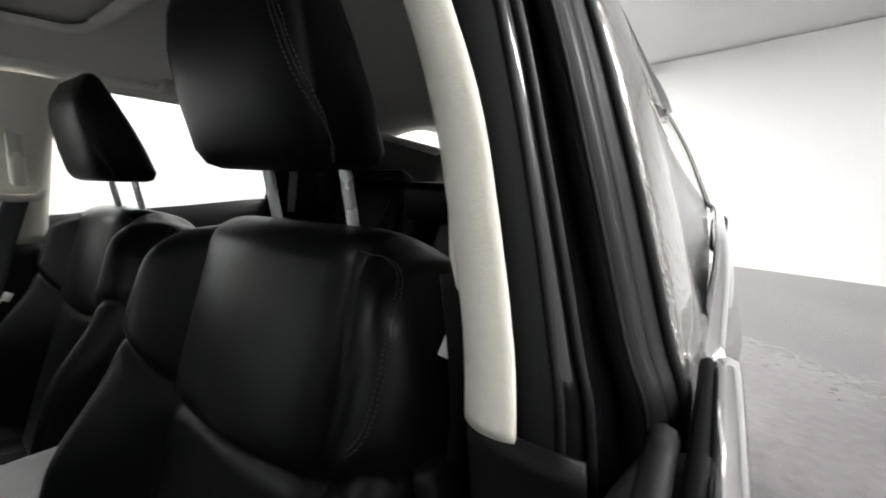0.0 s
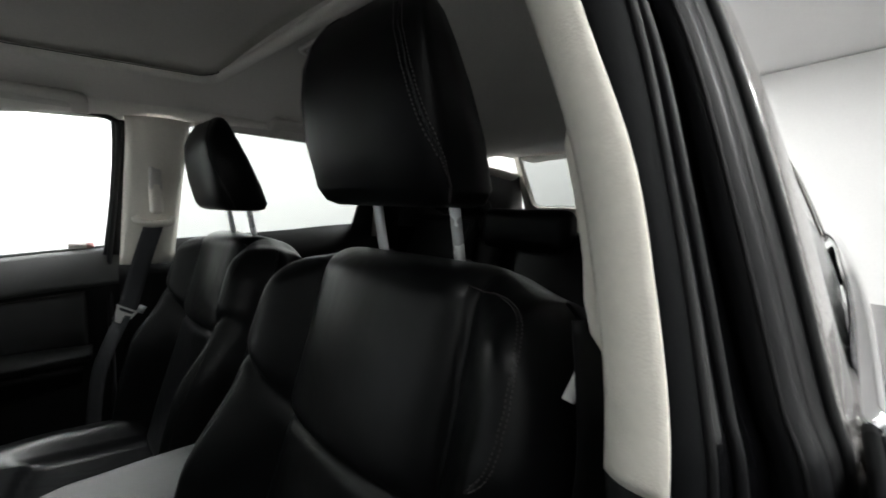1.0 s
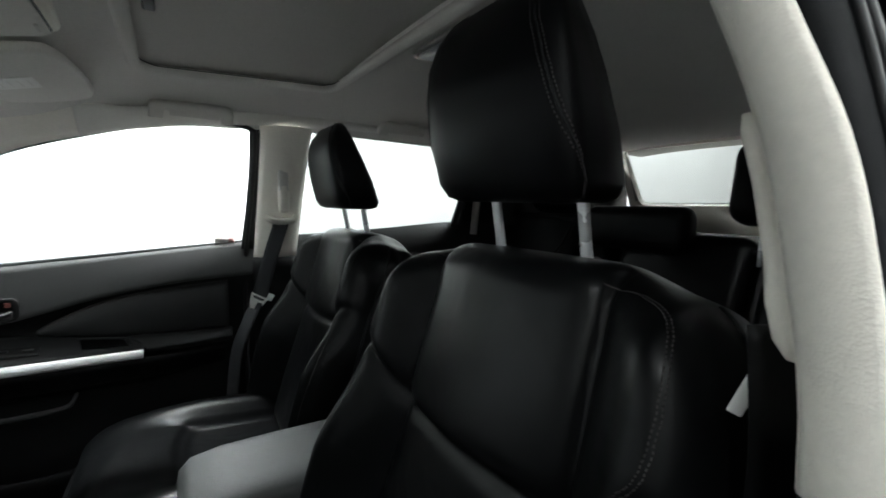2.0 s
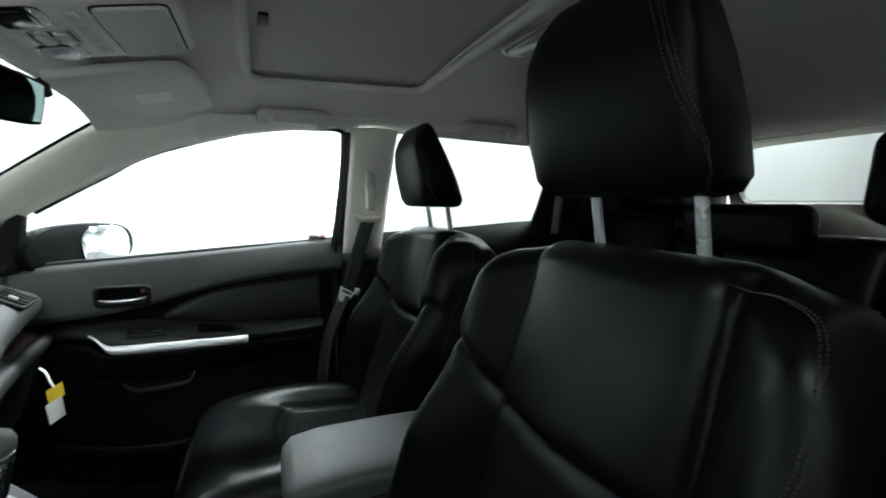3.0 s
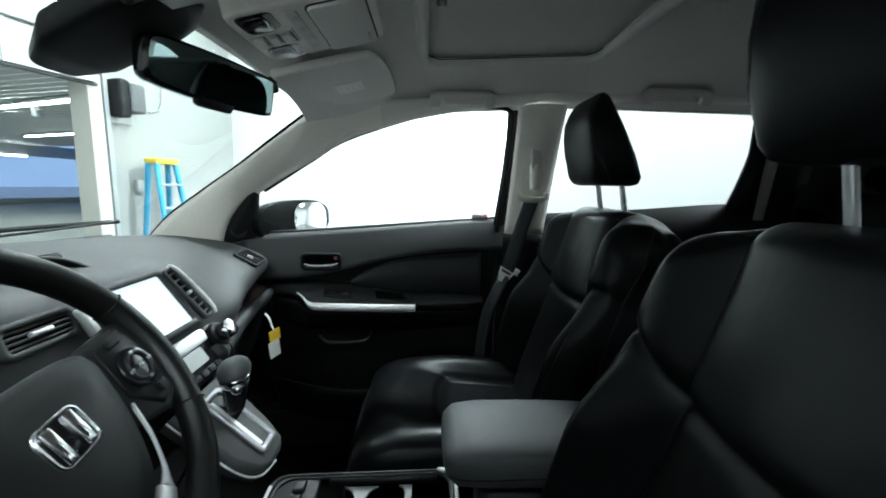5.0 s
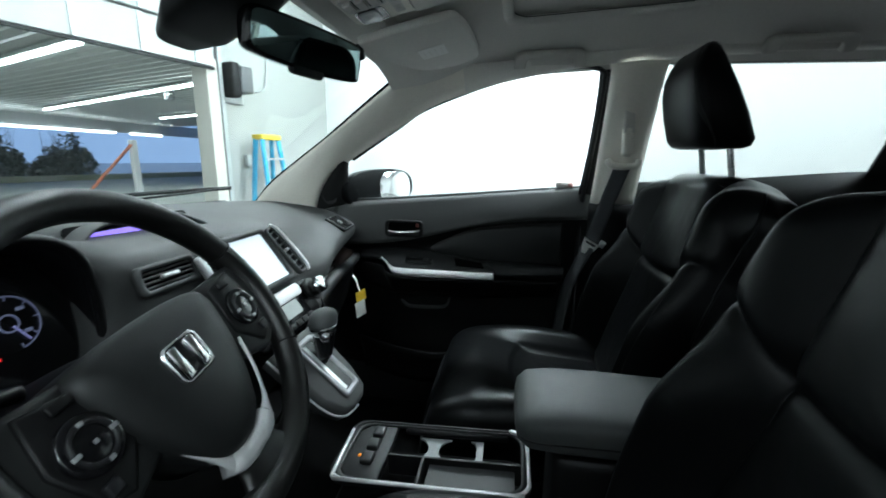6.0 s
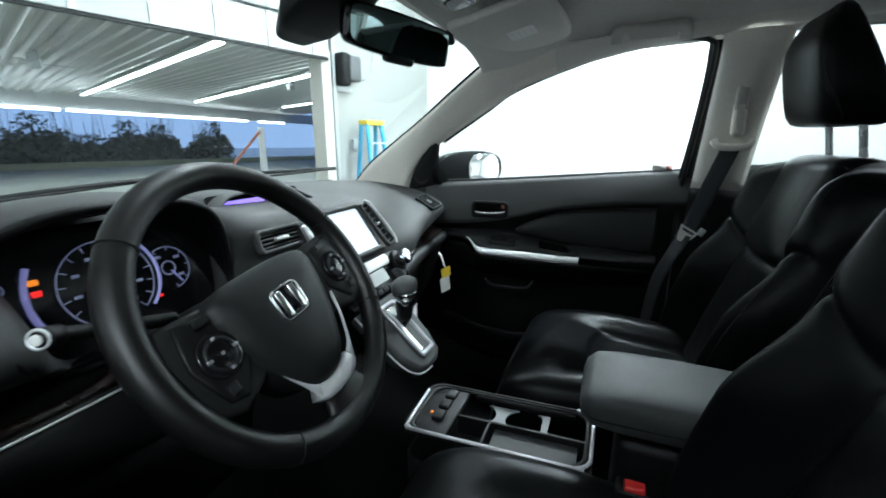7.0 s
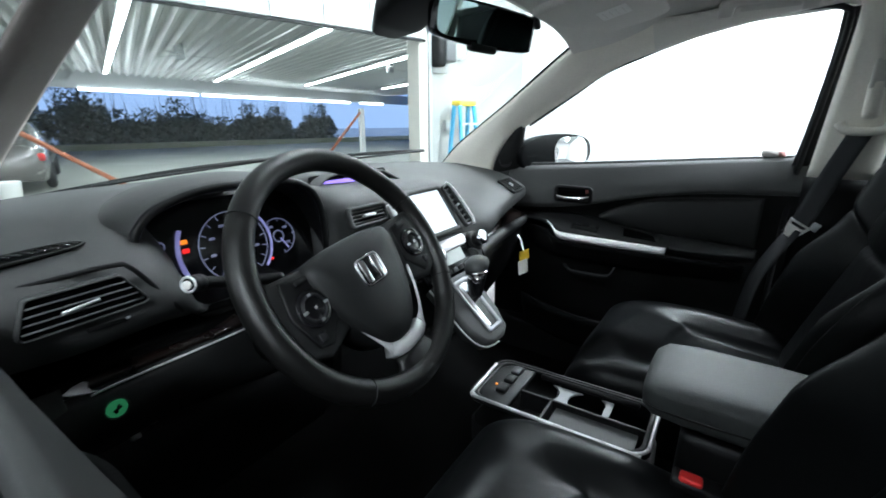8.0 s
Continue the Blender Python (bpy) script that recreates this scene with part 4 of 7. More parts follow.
def seat_back_bm(W=0.262, H=0.606):
    """Backrest: columns run up the front; the back skin closes it. Local: x across, y ahead, z up, hinge at the origin."""
    NF, NV, MID = 150, 120, 0.030
    front, rear = [], []
    for i in range(NV):
        t = i / (NV - 1)
        v = 0.72 * t / 0.72 if t < 0.5 else 1 - 0.5 * (1 - ((t - 0.5) / 0.5)) ** 1.35
        row, back = [], []
        for j in range(NF):
            u = -1 + 2 * j / (NF - 1)
            uu = math.copysign(1 - (1 - abs(u)) ** 1.12, u)
            top = H - 0.020 * smooth_step(0.45, 0.80, abs(uu)) - 0.045 * max(0.0, (abs(uu) - 0.72) / 0.28) ** 2.6
            s = v * top
            w = W * (0.93 + 0.07 * smooth_step(0.02, 0.20, s))
            w *= 1.0 - 0.085 * smooth_step(0.41, 0.60, s) - 0.012 * bell(s - 0.412, 0.02)
            x = w * uu
            ax = abs(x)
            xs = 0.132 + 0.004 * smooth_step(0.56, 0.37, s) + 0.022 * smooth_step(0.37, 0.10, s)
            sv = 0.366 + 0.006 * (ax / xs) ** 2 if ax < xs else 0.372 + 0.050 * smooth_step(xs, 0.232, ax)
            upper = smooth_step(sv - 0.004, sv + 0.004, s)
            # padding of the middle panels and of the side bolsters
            middle = 0.106 + 0.016 * upper * (1 - (ax / xs) ** 2) + (1 - upper) * (0.006 * (1 - (ax / xs) ** 2) - 0.006)
            high = 0.100 + 0.041 * smooth_step(xs, 0.205, ax) * (1 - 0.25 * smooth_step(0.50, 0.60, s))
            low = 0.098 + (0.042 + 0.040 * smooth_step(0.40, 0.25, s)) * smooth_step(xs, 0.222, ax)
            side = high * upper + low * (1 - upper)
            k = smooth_step(xs - 0.003, xs + 0.003, ax)
            d = middle * (1 - k) + side * k
            # sewn seams: a thin line in a soft trough
            d -= 0.0055 * bell(ax - xs, 0.0042) + 0.0070 * bell(ax - xs, 0.016)
            d -= (0.0050 * bell(s - sv, 0.0040) + 0.0065 * bell(s - sv, 0.014)) * (1 if ax < 0.24 else 0.4)
            # rounded top and sides
            R = 0.050 + 0.020 * smooth_step(0.5, 0.9, abs(uu))
            rt = (1 - min(1.0, max(0.0, (s - (top - R)) / R)) ** 2.3) ** (1 / 2.3)
            E = 0.052
            re = (1 - min(1.0, max(0.0, (ax - (w - E)) / E)) ** 2.2) ** (1 / 2.2)
            rb = 1 - 0.4 * max(0.0, (0.05 - s) / 0.05) ** 2
            row.append(Vector((x, MID + (d - MID) * rt * re * rb, s)))
            back.append(Vector((x, MID - 0.078 * rt ** 0.8 * re, s)))
        front.append(row)
        rear.append(back[::-1][1:-1])
    return loft([f + r for f, r in zip(front, rear)])


def headrest_bm():
    """Headrest with an upright front that leans ahead and a raked back."""
    rings, N = [], 40
    prof = [(0.000, -0.012, 0.070, 0.094), (0.005, -0.026, 0.084, 0.107), (0.02, -0.031, 0.094, 0.115), (0.07, -0.012, 0.106, 0.119), (0.12, 0.012, 0.113, 0.117), (0.155, 0.030, 0.113, 0.111), (0.182, 0.044, 0.105, 0.102), (0.202, 0.055, 0.093, 0.088), (0.212, 0.062, 0.081, 0.070), (0.215, 0.066, 0.074, 0.05)]
    for z, yb, yf, w in prof:
        ring = []
        cy, hy = (yb + yf) / 2, (yf - yb) / 2
        for k in range(N):
            t = 2 * math.pi * k / N
            c, s = math.cos(t), math.sin(t)
            e = 0.42
            x = w * math.copysign(abs(c) ** e, c)
            y = cy + hy * math.copysign(abs(s) ** e, s)
            x *= 1 - (0.13 + 0.5 * z) * smooth_step(0.5, -1.0, s)
            ring.append(Vector((x, y, z)))
        rings.append(ring)
    return loft(rings)


def cushion_bm(W=0.262, L=0.575):
    """Seat cushion: raised side bolsters that run out to the front, a sunk middle panel and a broad front roll."""
    rings, NF, NV = [], 90, 90
    for i in range(NV):
        v = 1 - (1 - i / (NV - 1)) ** 1.25
        y = L * v
        w = W * (0.93 + 0.07 * smooth_step(0, 0.4, v)) * (1 - 0.05 * smooth_step(0.80, 1.0, v))
        f = max(0.0, (v - 0.80) / 0.20)
        roll = 0.085 * (1 - (1 - f ** 2.2) ** (1 / 2.2))
        ring = []
        for j in range(NF):
            u = -1 + 2 * j / (NF - 1)
            uu = math.copysign(1 - (1 - abs(u)) ** 1.15, u)
            x = w * uu
            ax = abs(x)
            xs = 0.136
            wing = 0.034 * smooth_step(xs - 0.01, 0.195, ax) * (1 - smooth_step(0.50, 0.90, v))
            e = max(0.0, (abs(uu) - 0.76) / 0.24)
            edge = 0.085 * (1 - (1 - e ** 2.3) ** (1 / 2.3))
            z = 0.148 + 0.030 * v + wing - edge - roll + 0.010 * bell(v - 0.78, 0.16)
            vs = 0.60 + 0.05 * (1 - (ax / xs) ** 2) if ax < xs else 0.60
            sunk = smooth_step(vs + 0.03, vs - 0.05, v) * smooth_step(xs + 0.004, xs - 0.016, ax)
            z -= 0.015 * sunk
            if ax < xs:
                z -= 0.005 * bell(v - vs, 0.010)
            z -= 0.006 * bell(ax - xs, 0.005) * smooth_step(0.70, 0.58, v)
            # soft creases across the front roll
            z += 0.0016 * math.sin(26 * x + 30 * v) * bell(v - 0.82, 0.10) * (1 - e)
            ring.append(Vector((x, y, z)))
        foot = 0.02 + 0.035 * smooth_step(0.85, 1, v)
        ring.append(Vector((w * 0.97, y, foot)))
        ring.append(Vector((-w * 0.97, y, foot)))
        rings.append(ring)
    last = rings[-1]
    c = sum(last, Vector()) / len(last)
    for k, dy in ((0.93, 0.006), (0.5, 0.012), (0.1, 0.013)):
        rings.append([c + (p - c) * k + Vector((0, dy, 0)) for p in last])
    return loft(rings)


def on_skin(tree, p, lift=0.0008):
    """The nearest place on a surface, lifted a little off it."""
    loc, nrm, _, _ = tree.find_nearest(p)
    return loc + nrm * lift, nrm


def stitches(tree, ctrl, n):
    """Short threads along a seam, in one mesh."""
    pts = curve_pts(ctrl, int(n * 1.5) * 2)
    bm = bmesh.new()
    for k in range(0, len(pts) - 1, 2):
        (a, nrm), (b, _) = on_skin(tree, pts[k]), on_skin(tree, pts[k].lerp(pts[k + 1], 1.2))
        s = (b - a).cross(nrm)
        s = s.normalized() * 0.0007 if s.length > 1e-7 else Vector((0.001, 0, 0))
        w = nrm * 0.0008
        va = [bm.verts.new(p) for p in (a + s, a + w, a - s)]
        vb = [bm.verts.new(p) for p in (b + s, b + w, b - s)]
        bm.faces.new((va[0], va[1], vb[1], vb[0]))
        bm.faces.new((va[1], va[2], vb[2], vb[1]))
    return bm


def skin_tube(tree, ctrl, r, n, sides=6):
    return tube([on_skin(tree, p, 0.0)[0] for p in curve_pts(ctrl, n)], r, n, sides)


SEAT = pose(-0.366, -0.145, 0.615)  # hinge of the near seat
RECLINE = 16.0


def build_seat():
    """Near seat about its hinge: x across, y ahead."""
    st = thing("car_seat", "black leather car seat with stitched bolsters, upright", "car seat", SEAT, group="front seats")
    back_m = pose(0, -0.055, 0.0, RECLINE, 0, 0)
    bm = seat_back_bm()
    bmesh.ops.transform(bm, matrix=back_m, verts=bm.verts)
    skin = BVHTree.FromBMesh(bm)
    back = part("backrest", bm, LEATHER, st, "black leather backrest with sewn panels")
    bm = cushion_bm()
    bmesh.ops.transform(bm, matrix=pose(0, -0.10, -0.095, 1.5), verts=bm.verts)
    part("cushion", bm, LEATHER, st, "black leather seat cushion")
    for sx in (-1, 1):
        edge = [(sx * 0.205, 0.15, 0.425), (sx * 0.222, 0.15, 0.450), (sx * 0.229, 0.15, 0.490), (sx * 0.224, 0.14, 0.530), (sx * 0.206, 0.12, 0.562), (sx * 0.168, 0.10, 0.577), (sx * 0.136, 0.10, 0.580)]
        for off in (0.0, 0.006):
            part("stitching", stitches(skin, [back_m @ Vector((x - sx * off, y, z)) for x, y, z in edge], 40), THREAD, back, "grey double stitching", smooth=False)
        low = [(sx * 0.236, 0.16, 0.10), (sx * 0.240, 0.17, 0.20), (sx * 0.238, 0.16, 0.30), (sx * 0.232, 0.15, 0.405)]
        part("stitching", stitches(skin, [back_m @ Vector(p) for p in low], 44), THREAD, back, "grey double stitching", smooth=False)
        rim = [(sx * 0.245, 0.05, 0.03), (sx * 0.252, 0.07, 0.15), (sx * 0.256, 0.08, 0.30), (sx * 0.252, 0.075, 0.42), (sx * 0.235, 0.06, 0.51), (sx * 0.20, 0.05, 0.57)]
        part("piping", skin_tube(skin, [back_m @ Vector(p) for p in rim], 0.0030, 50), LEATHER, back, "black leather piping")
    hr = headrest_bm()
    bmesh.ops.transform(hr, matrix=pose(0, -0.172, 0.655), verts=hr.verts)
    skin = BVHTree.FromBMesh(hr)
    head = part("headrest", hr, LEATHER_DULL, st, "black leather headrest with stitched side panels")
    for sx in (-1, 1):
        seam = [(sx * 0.100, -0.115, 0.656), (sx * 0.114, -0.098, 0.690), (sx * 0.103, -0.064, 0.750), (sx * 0.088, -0.055, 0.805), (sx * 0.073, -0.062, 0.848), (sx * 0.056, -0.088, 0.870)]
        for off in (-0.0055, 0.0055):
            part("stitching", stitches(skin, [(x - sx * off, y, z) for x, y, z in seam], 52), THREAD, head, "grey double stitching", smooth=False)
        part("seam", skin_tube(skin, seam, 0.0012, 50, 5), BLACK, head, "sunk headrest seam")
        part("rod", tube([(sx * 0.070, -0.155, 0.667), (sx * 0.070, -0.168, 0.60), (sx * 0.070, -0.185, 0.52)], 0.0065, 12, 12), STEEL, st, "bright steel headrest rod")
        part("rod_guide", tube([(sx * 0.070, -0.169, 0.594), (sx * 0.070, -0.171, 0.584)], [0.014, 0.017], 4, 16), BLACK, st, "black headrest rod sleeve")
    part("base", rbox(0, 0.14, -0.20, 0.40, 0.46, 0.22, 0.03), BLACK, st, "black seat base and rails")
    part("side_shield", band([(-0.245, 0.32, -0.06), (-0.255, 0.1, -0.03), (-0.25, -0.12, 0.0)], [(-0.235, 0.32, -0.16), (-0.245, 0.1, -0.16), (-0.24, -0.12, -0.14)], 14, 5, (-0.012, 0, 0)), BLACK, st, "black plastic seat side shield", mods=[("SOLIDIFY", {"thickness": 0.006})])
    return st


seat = build_seat()
seat2 = copy_thing(seat, pose(0.374, -0.205, 0.595))

# Rear bench with its own headrests.
bench = thing("rear_bench", "black leather rear bench with tall shoulders", "car seat")
for bx, bw in ((0.42, 0.46), (-0.05, 0.40), (-0.46, 0.38)):
    part("backrest", rbox(bx, -1.24, 0.90, bw, 0.16, 0.60, 0.05, 5, pose(0, 0, 0, 18)), LEATHER_DULL, bench, "black leather bench backrest")
part("cushion", rbox(0, -0.90, 0.58, 1.28, 0.50, 0.18, 0.05, 5), LEATHER_DULL, bench, "black leather bench cushion")
part("headrest", rbox(0.085, -1.235, 1.205, 0.36, 0.10, 0.145, 0.040, 6), LEATHER_DULL, bench, "low black leather rear headrest")
part("headrest", rbox(-0.315, -1.265, 1.345, 0.27, 0.11, 0.235, 0.052, 6, pose(0, 0, 0, 8)), LEATHER_DULL, bench, "tall black leather rear headrest")
for hx in (-0.37, -0.26):
    part("rod", tube([(hx, -1.265, 1.25), (hx, -1.255, 1.12)], 0.006, 6, 10), STEEL, bench, "steel headrest rod")
part("headrest", rbox(0.46, -1.30, 1.285, 0.27, 0.10, 0.07, 0.028, 6, pose(0, 0, 0, 20)), LEATHER_DULL, bench, "folded black leather rear headrest")
POUCH = mat("black_grey_cloth", (0.018, 0.0185, 0.019), 0.85, grain=0.4, bump=0.5, scale=180, mottle=0.4, mscale=9, spec=0.2)
rows = []
for i in range(14):
    z = 1.04 + 0.205 * i / 13
    f = i / 13
    rows.append([Vector((0.54 + (0.23 - 0.03 * f ** 3) * (2 * j / 20 - 1), -1.175 - 0.07 * f - 0.02 * f ** 3 + 0.004 * math.sin(9 * j / 20 + 5 * f), z - 0.010 * (2 * j / 20 - 1) ** 4 * f)) for j in range(21)])
part("cover", loft(rows, False, False), POUCH, bench, "dark grey cloth cover over the seat back", mods=[("SOLIDIFY", {"thickness": -0.02})])
part("cover_hem", tube([(0.33, -1.232, 1.222), (0.44, -1.236, 1.228), (0.56, -1.236, 1.226), (0.74, -1.232, 1.216)], 0.006, 20, 6), BLACK, bench, "black hem of the cover")
part("cover_strap", tube([(0.332, -1.21, 1.20), (0.350, -1.18, 1.13), (0.40, -1.165, 1.07)], 0.006, 16, 6), BLACK, bench, "black strap on the cover")
cable = single("cable", tube([(0.70, -1.33, 1.300), (0.62, -1.33, 1.292), (0.55, -1.33, 1.305), (0.48, -1.33, 1.325)], 0.003, 20, 6), BLACK, "thin black cable over the rear bench", "cable")


# ---- dashboard ----
dash = thing("dashboard", "dark grey dashboard with instruments, vents and a bright screen", "dashboard")
# Profiles across the car: (y, z) from the windscreen to the lower edge of the upper roll.
PROF = {
    -0.715: [(1.10, 1.070), (0.90, 1.085), (0.70, 1.088), (0.600, 1.080), (0.552, 1.062), (0.545, 1.030), (0.556, 1.001)],
    -0.640: [(1.14, 1.072), (0.90, 1.092), (0.70, 1.094), (0.600, 1.086), (0.548, 1.066), (0.535, 1.028), (0.552, 0.999)],
    -0.545: [(1.18, 1.072), (0.90, 1.102), (0.74, 1.110), (0.66, 1.098), (0.585, 1.066), (0.545, 1.022), (0.565, 0.997)],
    -0.480: [(1.22, 1.070), (0.90, 1.105), (0.78, 1.110), (0.740, 1.050), (0.735, 1.00), (0.66, 0.965), (0.60, 0.955)],
    -0.380: [(1.25, 1.068), (0.90, 1.105), (0.80, 1.110), (0.740, 1.050), (0.735, 1.00), (0.66, 0.965), (0.60, 0.955)],
    -0.290: [(1.27, 1.066), (0.90, 1.105), (0.79, 1.100), (0.730, 1.050), (0.725, 1.00), (0.66, 0.960), (0.60, 0.950)],
    -0.235: [(1.28, 1.064), (0.92, 1.095), (0.74, 1.095), (0.660, 1.090), (0.622, 1.068), (0.610, 1.02), (0.590, 0.960)],
    -0.120: [(1.29, 1.062), (0.92, 1.090), (0.74, 1.090), (0.655, 1.086), (0.618, 1.066), (0.592, 1.00), (0.565, 0.930)],
    0.000: [(1.30, 1.060), (0.92, 1.085), (0.76, 1.085), (0.645, 1.082), (0.612, 1.055), (0.567, 0.990), (0.545, 0.925)],
    0.130: [(1.29, 1.060), (0.92, 1.082), (0.76, 1.080), (0.655, 1.072), (0.612, 1.046), (0.565, 0.985), (0.545, 0.925)],
    0.260: [(1.27, 1.060), (0.92, 1.080), (0.78, 1.075), (0.670, 1.050), (0.590, 1.005), (0.548, 0.962), (0.550, 0.928)],
    0.420: [(1.22, 1.060), (0.92, 1.072), (0.80, 1.065), (0.700, 1.042), (0.625, 1.008), (0.586, 0.970), (0.596, 0.934)],
    0.560: [(1.16, 1.055), (0.92, 1.062), (0.82, 1.055), (0.725, 1.036), (0.655, 1.010), (0.615, 0.980), (0.622, 0.945)],
    0.700: [(1.10, 1.050), (0.94, 1.055), (0.84, 1.048), (0.750, 1.034), (0.680, 1.012), (0.635, 0.988), (0.634, 0.964)],
}


def dash_skin():
    xs = sorted(PROF)
    rows = []
    for k in range(7):
        rows.append(curve_pts([(x, *PROF[x][k]) for x in xs], 90))
    # spread by x so that stations keep their place
    rings = []
    for i in range(90):
        rings.append(curve_pts([rows[k][i] for k in range(7)], 36))
    return loft(rings, False, False)


part("upper_roll", dash_skin(), DASH, dash, "soft dark grey upper dash", mods=[("SOLIDIFY", {"thickness": -0.01})])
# Far lower dash: undercut, wood strip, padded roll and glove box.
F_TOP = [(0.11, 0.535, 0.93), (0.26, 0.550, 0.928), (0.42, 0.596, 0.934), (0.56, 0.622, 0.945), (0.69, 0.634, 0.964)]
F_UND = [(0.11, 0.585, 0.922), (0.26, 0.612, 0.912), (0.42, 0.655, 0.906), (0.56, 0.676, 0.908), (0.69, 0.684, 0.916)]
# Undercut coloured near black to deepen its shade.
part("undercut", band(F_TOP, F_UND, 24, 4), CARPET_HOLLOW, dash, "black recessed dash line", mods=[("SOLIDIFY", {"thickness": 0.004})])
F_ROLL = [(0.10, 0.502, 0.909), (0.18, 0.528, 0.896), (0.26, 0.552, 0.886), (0.42, 0.594, 0.871), (0.56, 0.612, 0.869), (0.66, 0.614, 0.878), (0.70, 0.618, 0.884)]
F_WOOD = [(x, y + 0.010, z + 0.014) for x, y, z in F_ROLL]
part("wood_strip", band(F_UND, F_WOOD, 24, 6, (0, -0.006, 0)), WOOD, dash, "dark glossy wood strip", mods=[("SOLIDIFY", {"thickness": 0.004})])
part("silver_line", tube([(0.12, 0.510, 0.931), (0.20, 0.536, 0.919), (0.28, 0.560, 0.909), (0.37, 0.584, 0.899)], [0.0034, 0.0034, 0.003, 0.0015], 20, 8), SILVER, dash, "satin silver strip end")
part("padded_roll", tube(F_ROLL, [0.0195, 0.0195, 0.0195, 0.0195, 0.0185, 0.016, 0.010], 40, 16), HUBPAD, dash, "padded dark grey dash roll")
part("glove_box", band([(x, y + 0.012, z - 0.010) for x, y, z in F_ROLL], [(0.15, 0.64, 0.58), (0.26, 0.66, 0.58), (0.42, 0.69, 0.58), (0.56, 0.71, 0.60), (0.70, 0.73, 0.62)], 24, 8, (0, -0.01, -0.02)), BLACK, dash, "black glove box door", mods=[("SOLIDIFY", {"thickness": 0.006})])


def louvre_vent(name, m, w, h, slats, parent, rimmat, slat_dir="h", bez=0.008, label="dash air vent", deep=0.010):
    """An air vent on a plate pose: rim, flat black sheet for the well's shade, slats and a thumb tab."""
    v = part(name, ring_plate(rrect(w, h, 0.010, 6), rrect(w - 2 * bez, h - 2 * bez, 0.007, 6), deep, m), rimmat, parent, label)
    part("well", slab(rrect(w - 2 * bez, h - 2 * bez, 0.007), 0.002, 0, m @ pose(0, 0, 0.0005)), CARPET_HOLLOW, v, "dark vent well", smooth=False)
    for k in range(slats):
        f = (k + 0.5) / slats - 0.5
        if slat_dir == "h":
            b = rbox(0, f * (h - 2 * bez), 0.55 * deep, w - 2 * bez, 0.0035, 0.4 * deep, 0.001, 1, pose(0, 0, 0, 20))
        else:
            b = rbox(f * (w - 2 * bez), 0, 0.55 * deep, 0.0045, h - 2 * bez, 0.4 * deep, 0.0008, 1)
        bmesh.ops.transform(b, matrix=m, verts=b.verts)
        part("slat", b, DASH, v, smooth=False)
    t = rbox(0, 0, 0.9 * deep, w * 0.28 if slat_dir == "h" else 0.006, 0.006 if slat_dir == "h" else h * 0.25, 0.8 * deep, 0.002, 2)
    bmesh.ops.transform(t, matrix=m, verts=t.verts)
    part("thumb_tab", t, SILVER, v, "silver vent tab")
    return v


# Near end: side vent, defroster, lower trim and the green button.
VN = facing(-0.636, 0.531, 1.052, 3, 0)
# Lighter grey paints in the light that falls on the slat tops.
LITSLAT = mat("lit_slat_grey", (0.11, 0.112, 0.115), 0.5, grain=0.2, mottle=0.2, scale=200)
V_IN = [(-0.043, 0.0165), (-0.040, 0.018), (0.030, 0.020), (0.034, 0.018), (0.053, -0.011), (0.052, -0.014), (0.048, -0.0155), (-0.050, -0.019), (-0.053, -0.017), (-0.0535, -0.013)]
V_OUT = [(x * 1.035 - 0.0004, y * 1.09) for x, y in V_IN]
nv = part("air_vent", ring_plate(V_OUT, V_IN, 0.013, VN), DASH, dash, "wide slatted side vent")
# Flat black plate over the uncut dash: painted shade between the slats.
part("well", slab(V_IN[::-1], 0.001, 0, VN @ pose(0, 0, 0.007)), CARPET_HOLLOW, nv, "dark vent well", smooth=False)
for k in range(4):
    f = (k + 0.9) / 4.6
    ax, ay = -0.0425 - 0.0105 * f, 0.0175 - 0.0355 * f
    bx, by = 0.032 + 0.020 * f, 0.0195 - 0.0345 * f
    part("slat", tube([VN @ Vector((ax, ay, 0.0115)), VN @ Vector((bx, by, 0.0115))], 0.0010, 6, 6, flat=1.0), LITSLAT, nv)
part("thumb_tab", tube([VN @ Vector((-0.021, -0.0015, 0.0145)), VN @ Vector((-0.004, 0.0020, 0.0175)), VN @ Vector((0.010, 0.0028, 0.0145))], 0.0018, 12, 8), STEEL, nv, "silver vent tab")
part("vent_wheel", rbox(0, 0, 0, 0.036, 0.007, 0.004, 0.002, 2, facing(-0.622, 0.5285, 1.0225, 10) @ pose(0, 0, 0.003, 0, 0, -2)), BLACK, dash, "ridged vent wheel")
part("vent_mark", rbox(0, 0, 0, 0.004, 0.003, 0.002, 0.0008, 1, facing(-0.604, 0.5275, 1.0235, 10) @ pose(0, 0, 0.004)), STEEL, dash, "pale vent mark", smooth=False)
part("panel_groove", tube([(-0.712, 0.558, 1.072), (-0.66, 0.5475, 1.0775), (-0.602, 0.541, 1.080), (-0.588, 0.535, 1.075), (-0.567, 0.532, 1.042), (-0.549, 0.533, 1.012), (-0.541, 0.545, 1.000)], 0.0030, 40, 8), BLACK, dash, "black groove round the vent panel")
# Flat black plate paints in the shaded opening.
dv = part("defroster", slab([(-0.048, -0.014), (0.036, -0.013), (0.044, -0.004), (0.036, 0.006), (-0.046, 0.010)], 0.004, 0.0, pose(-0.655, 0.594, 1.0925, 5, 0, 8)), CARPET_HOLLOW, dash, "black defroster outlet", smooth=False)
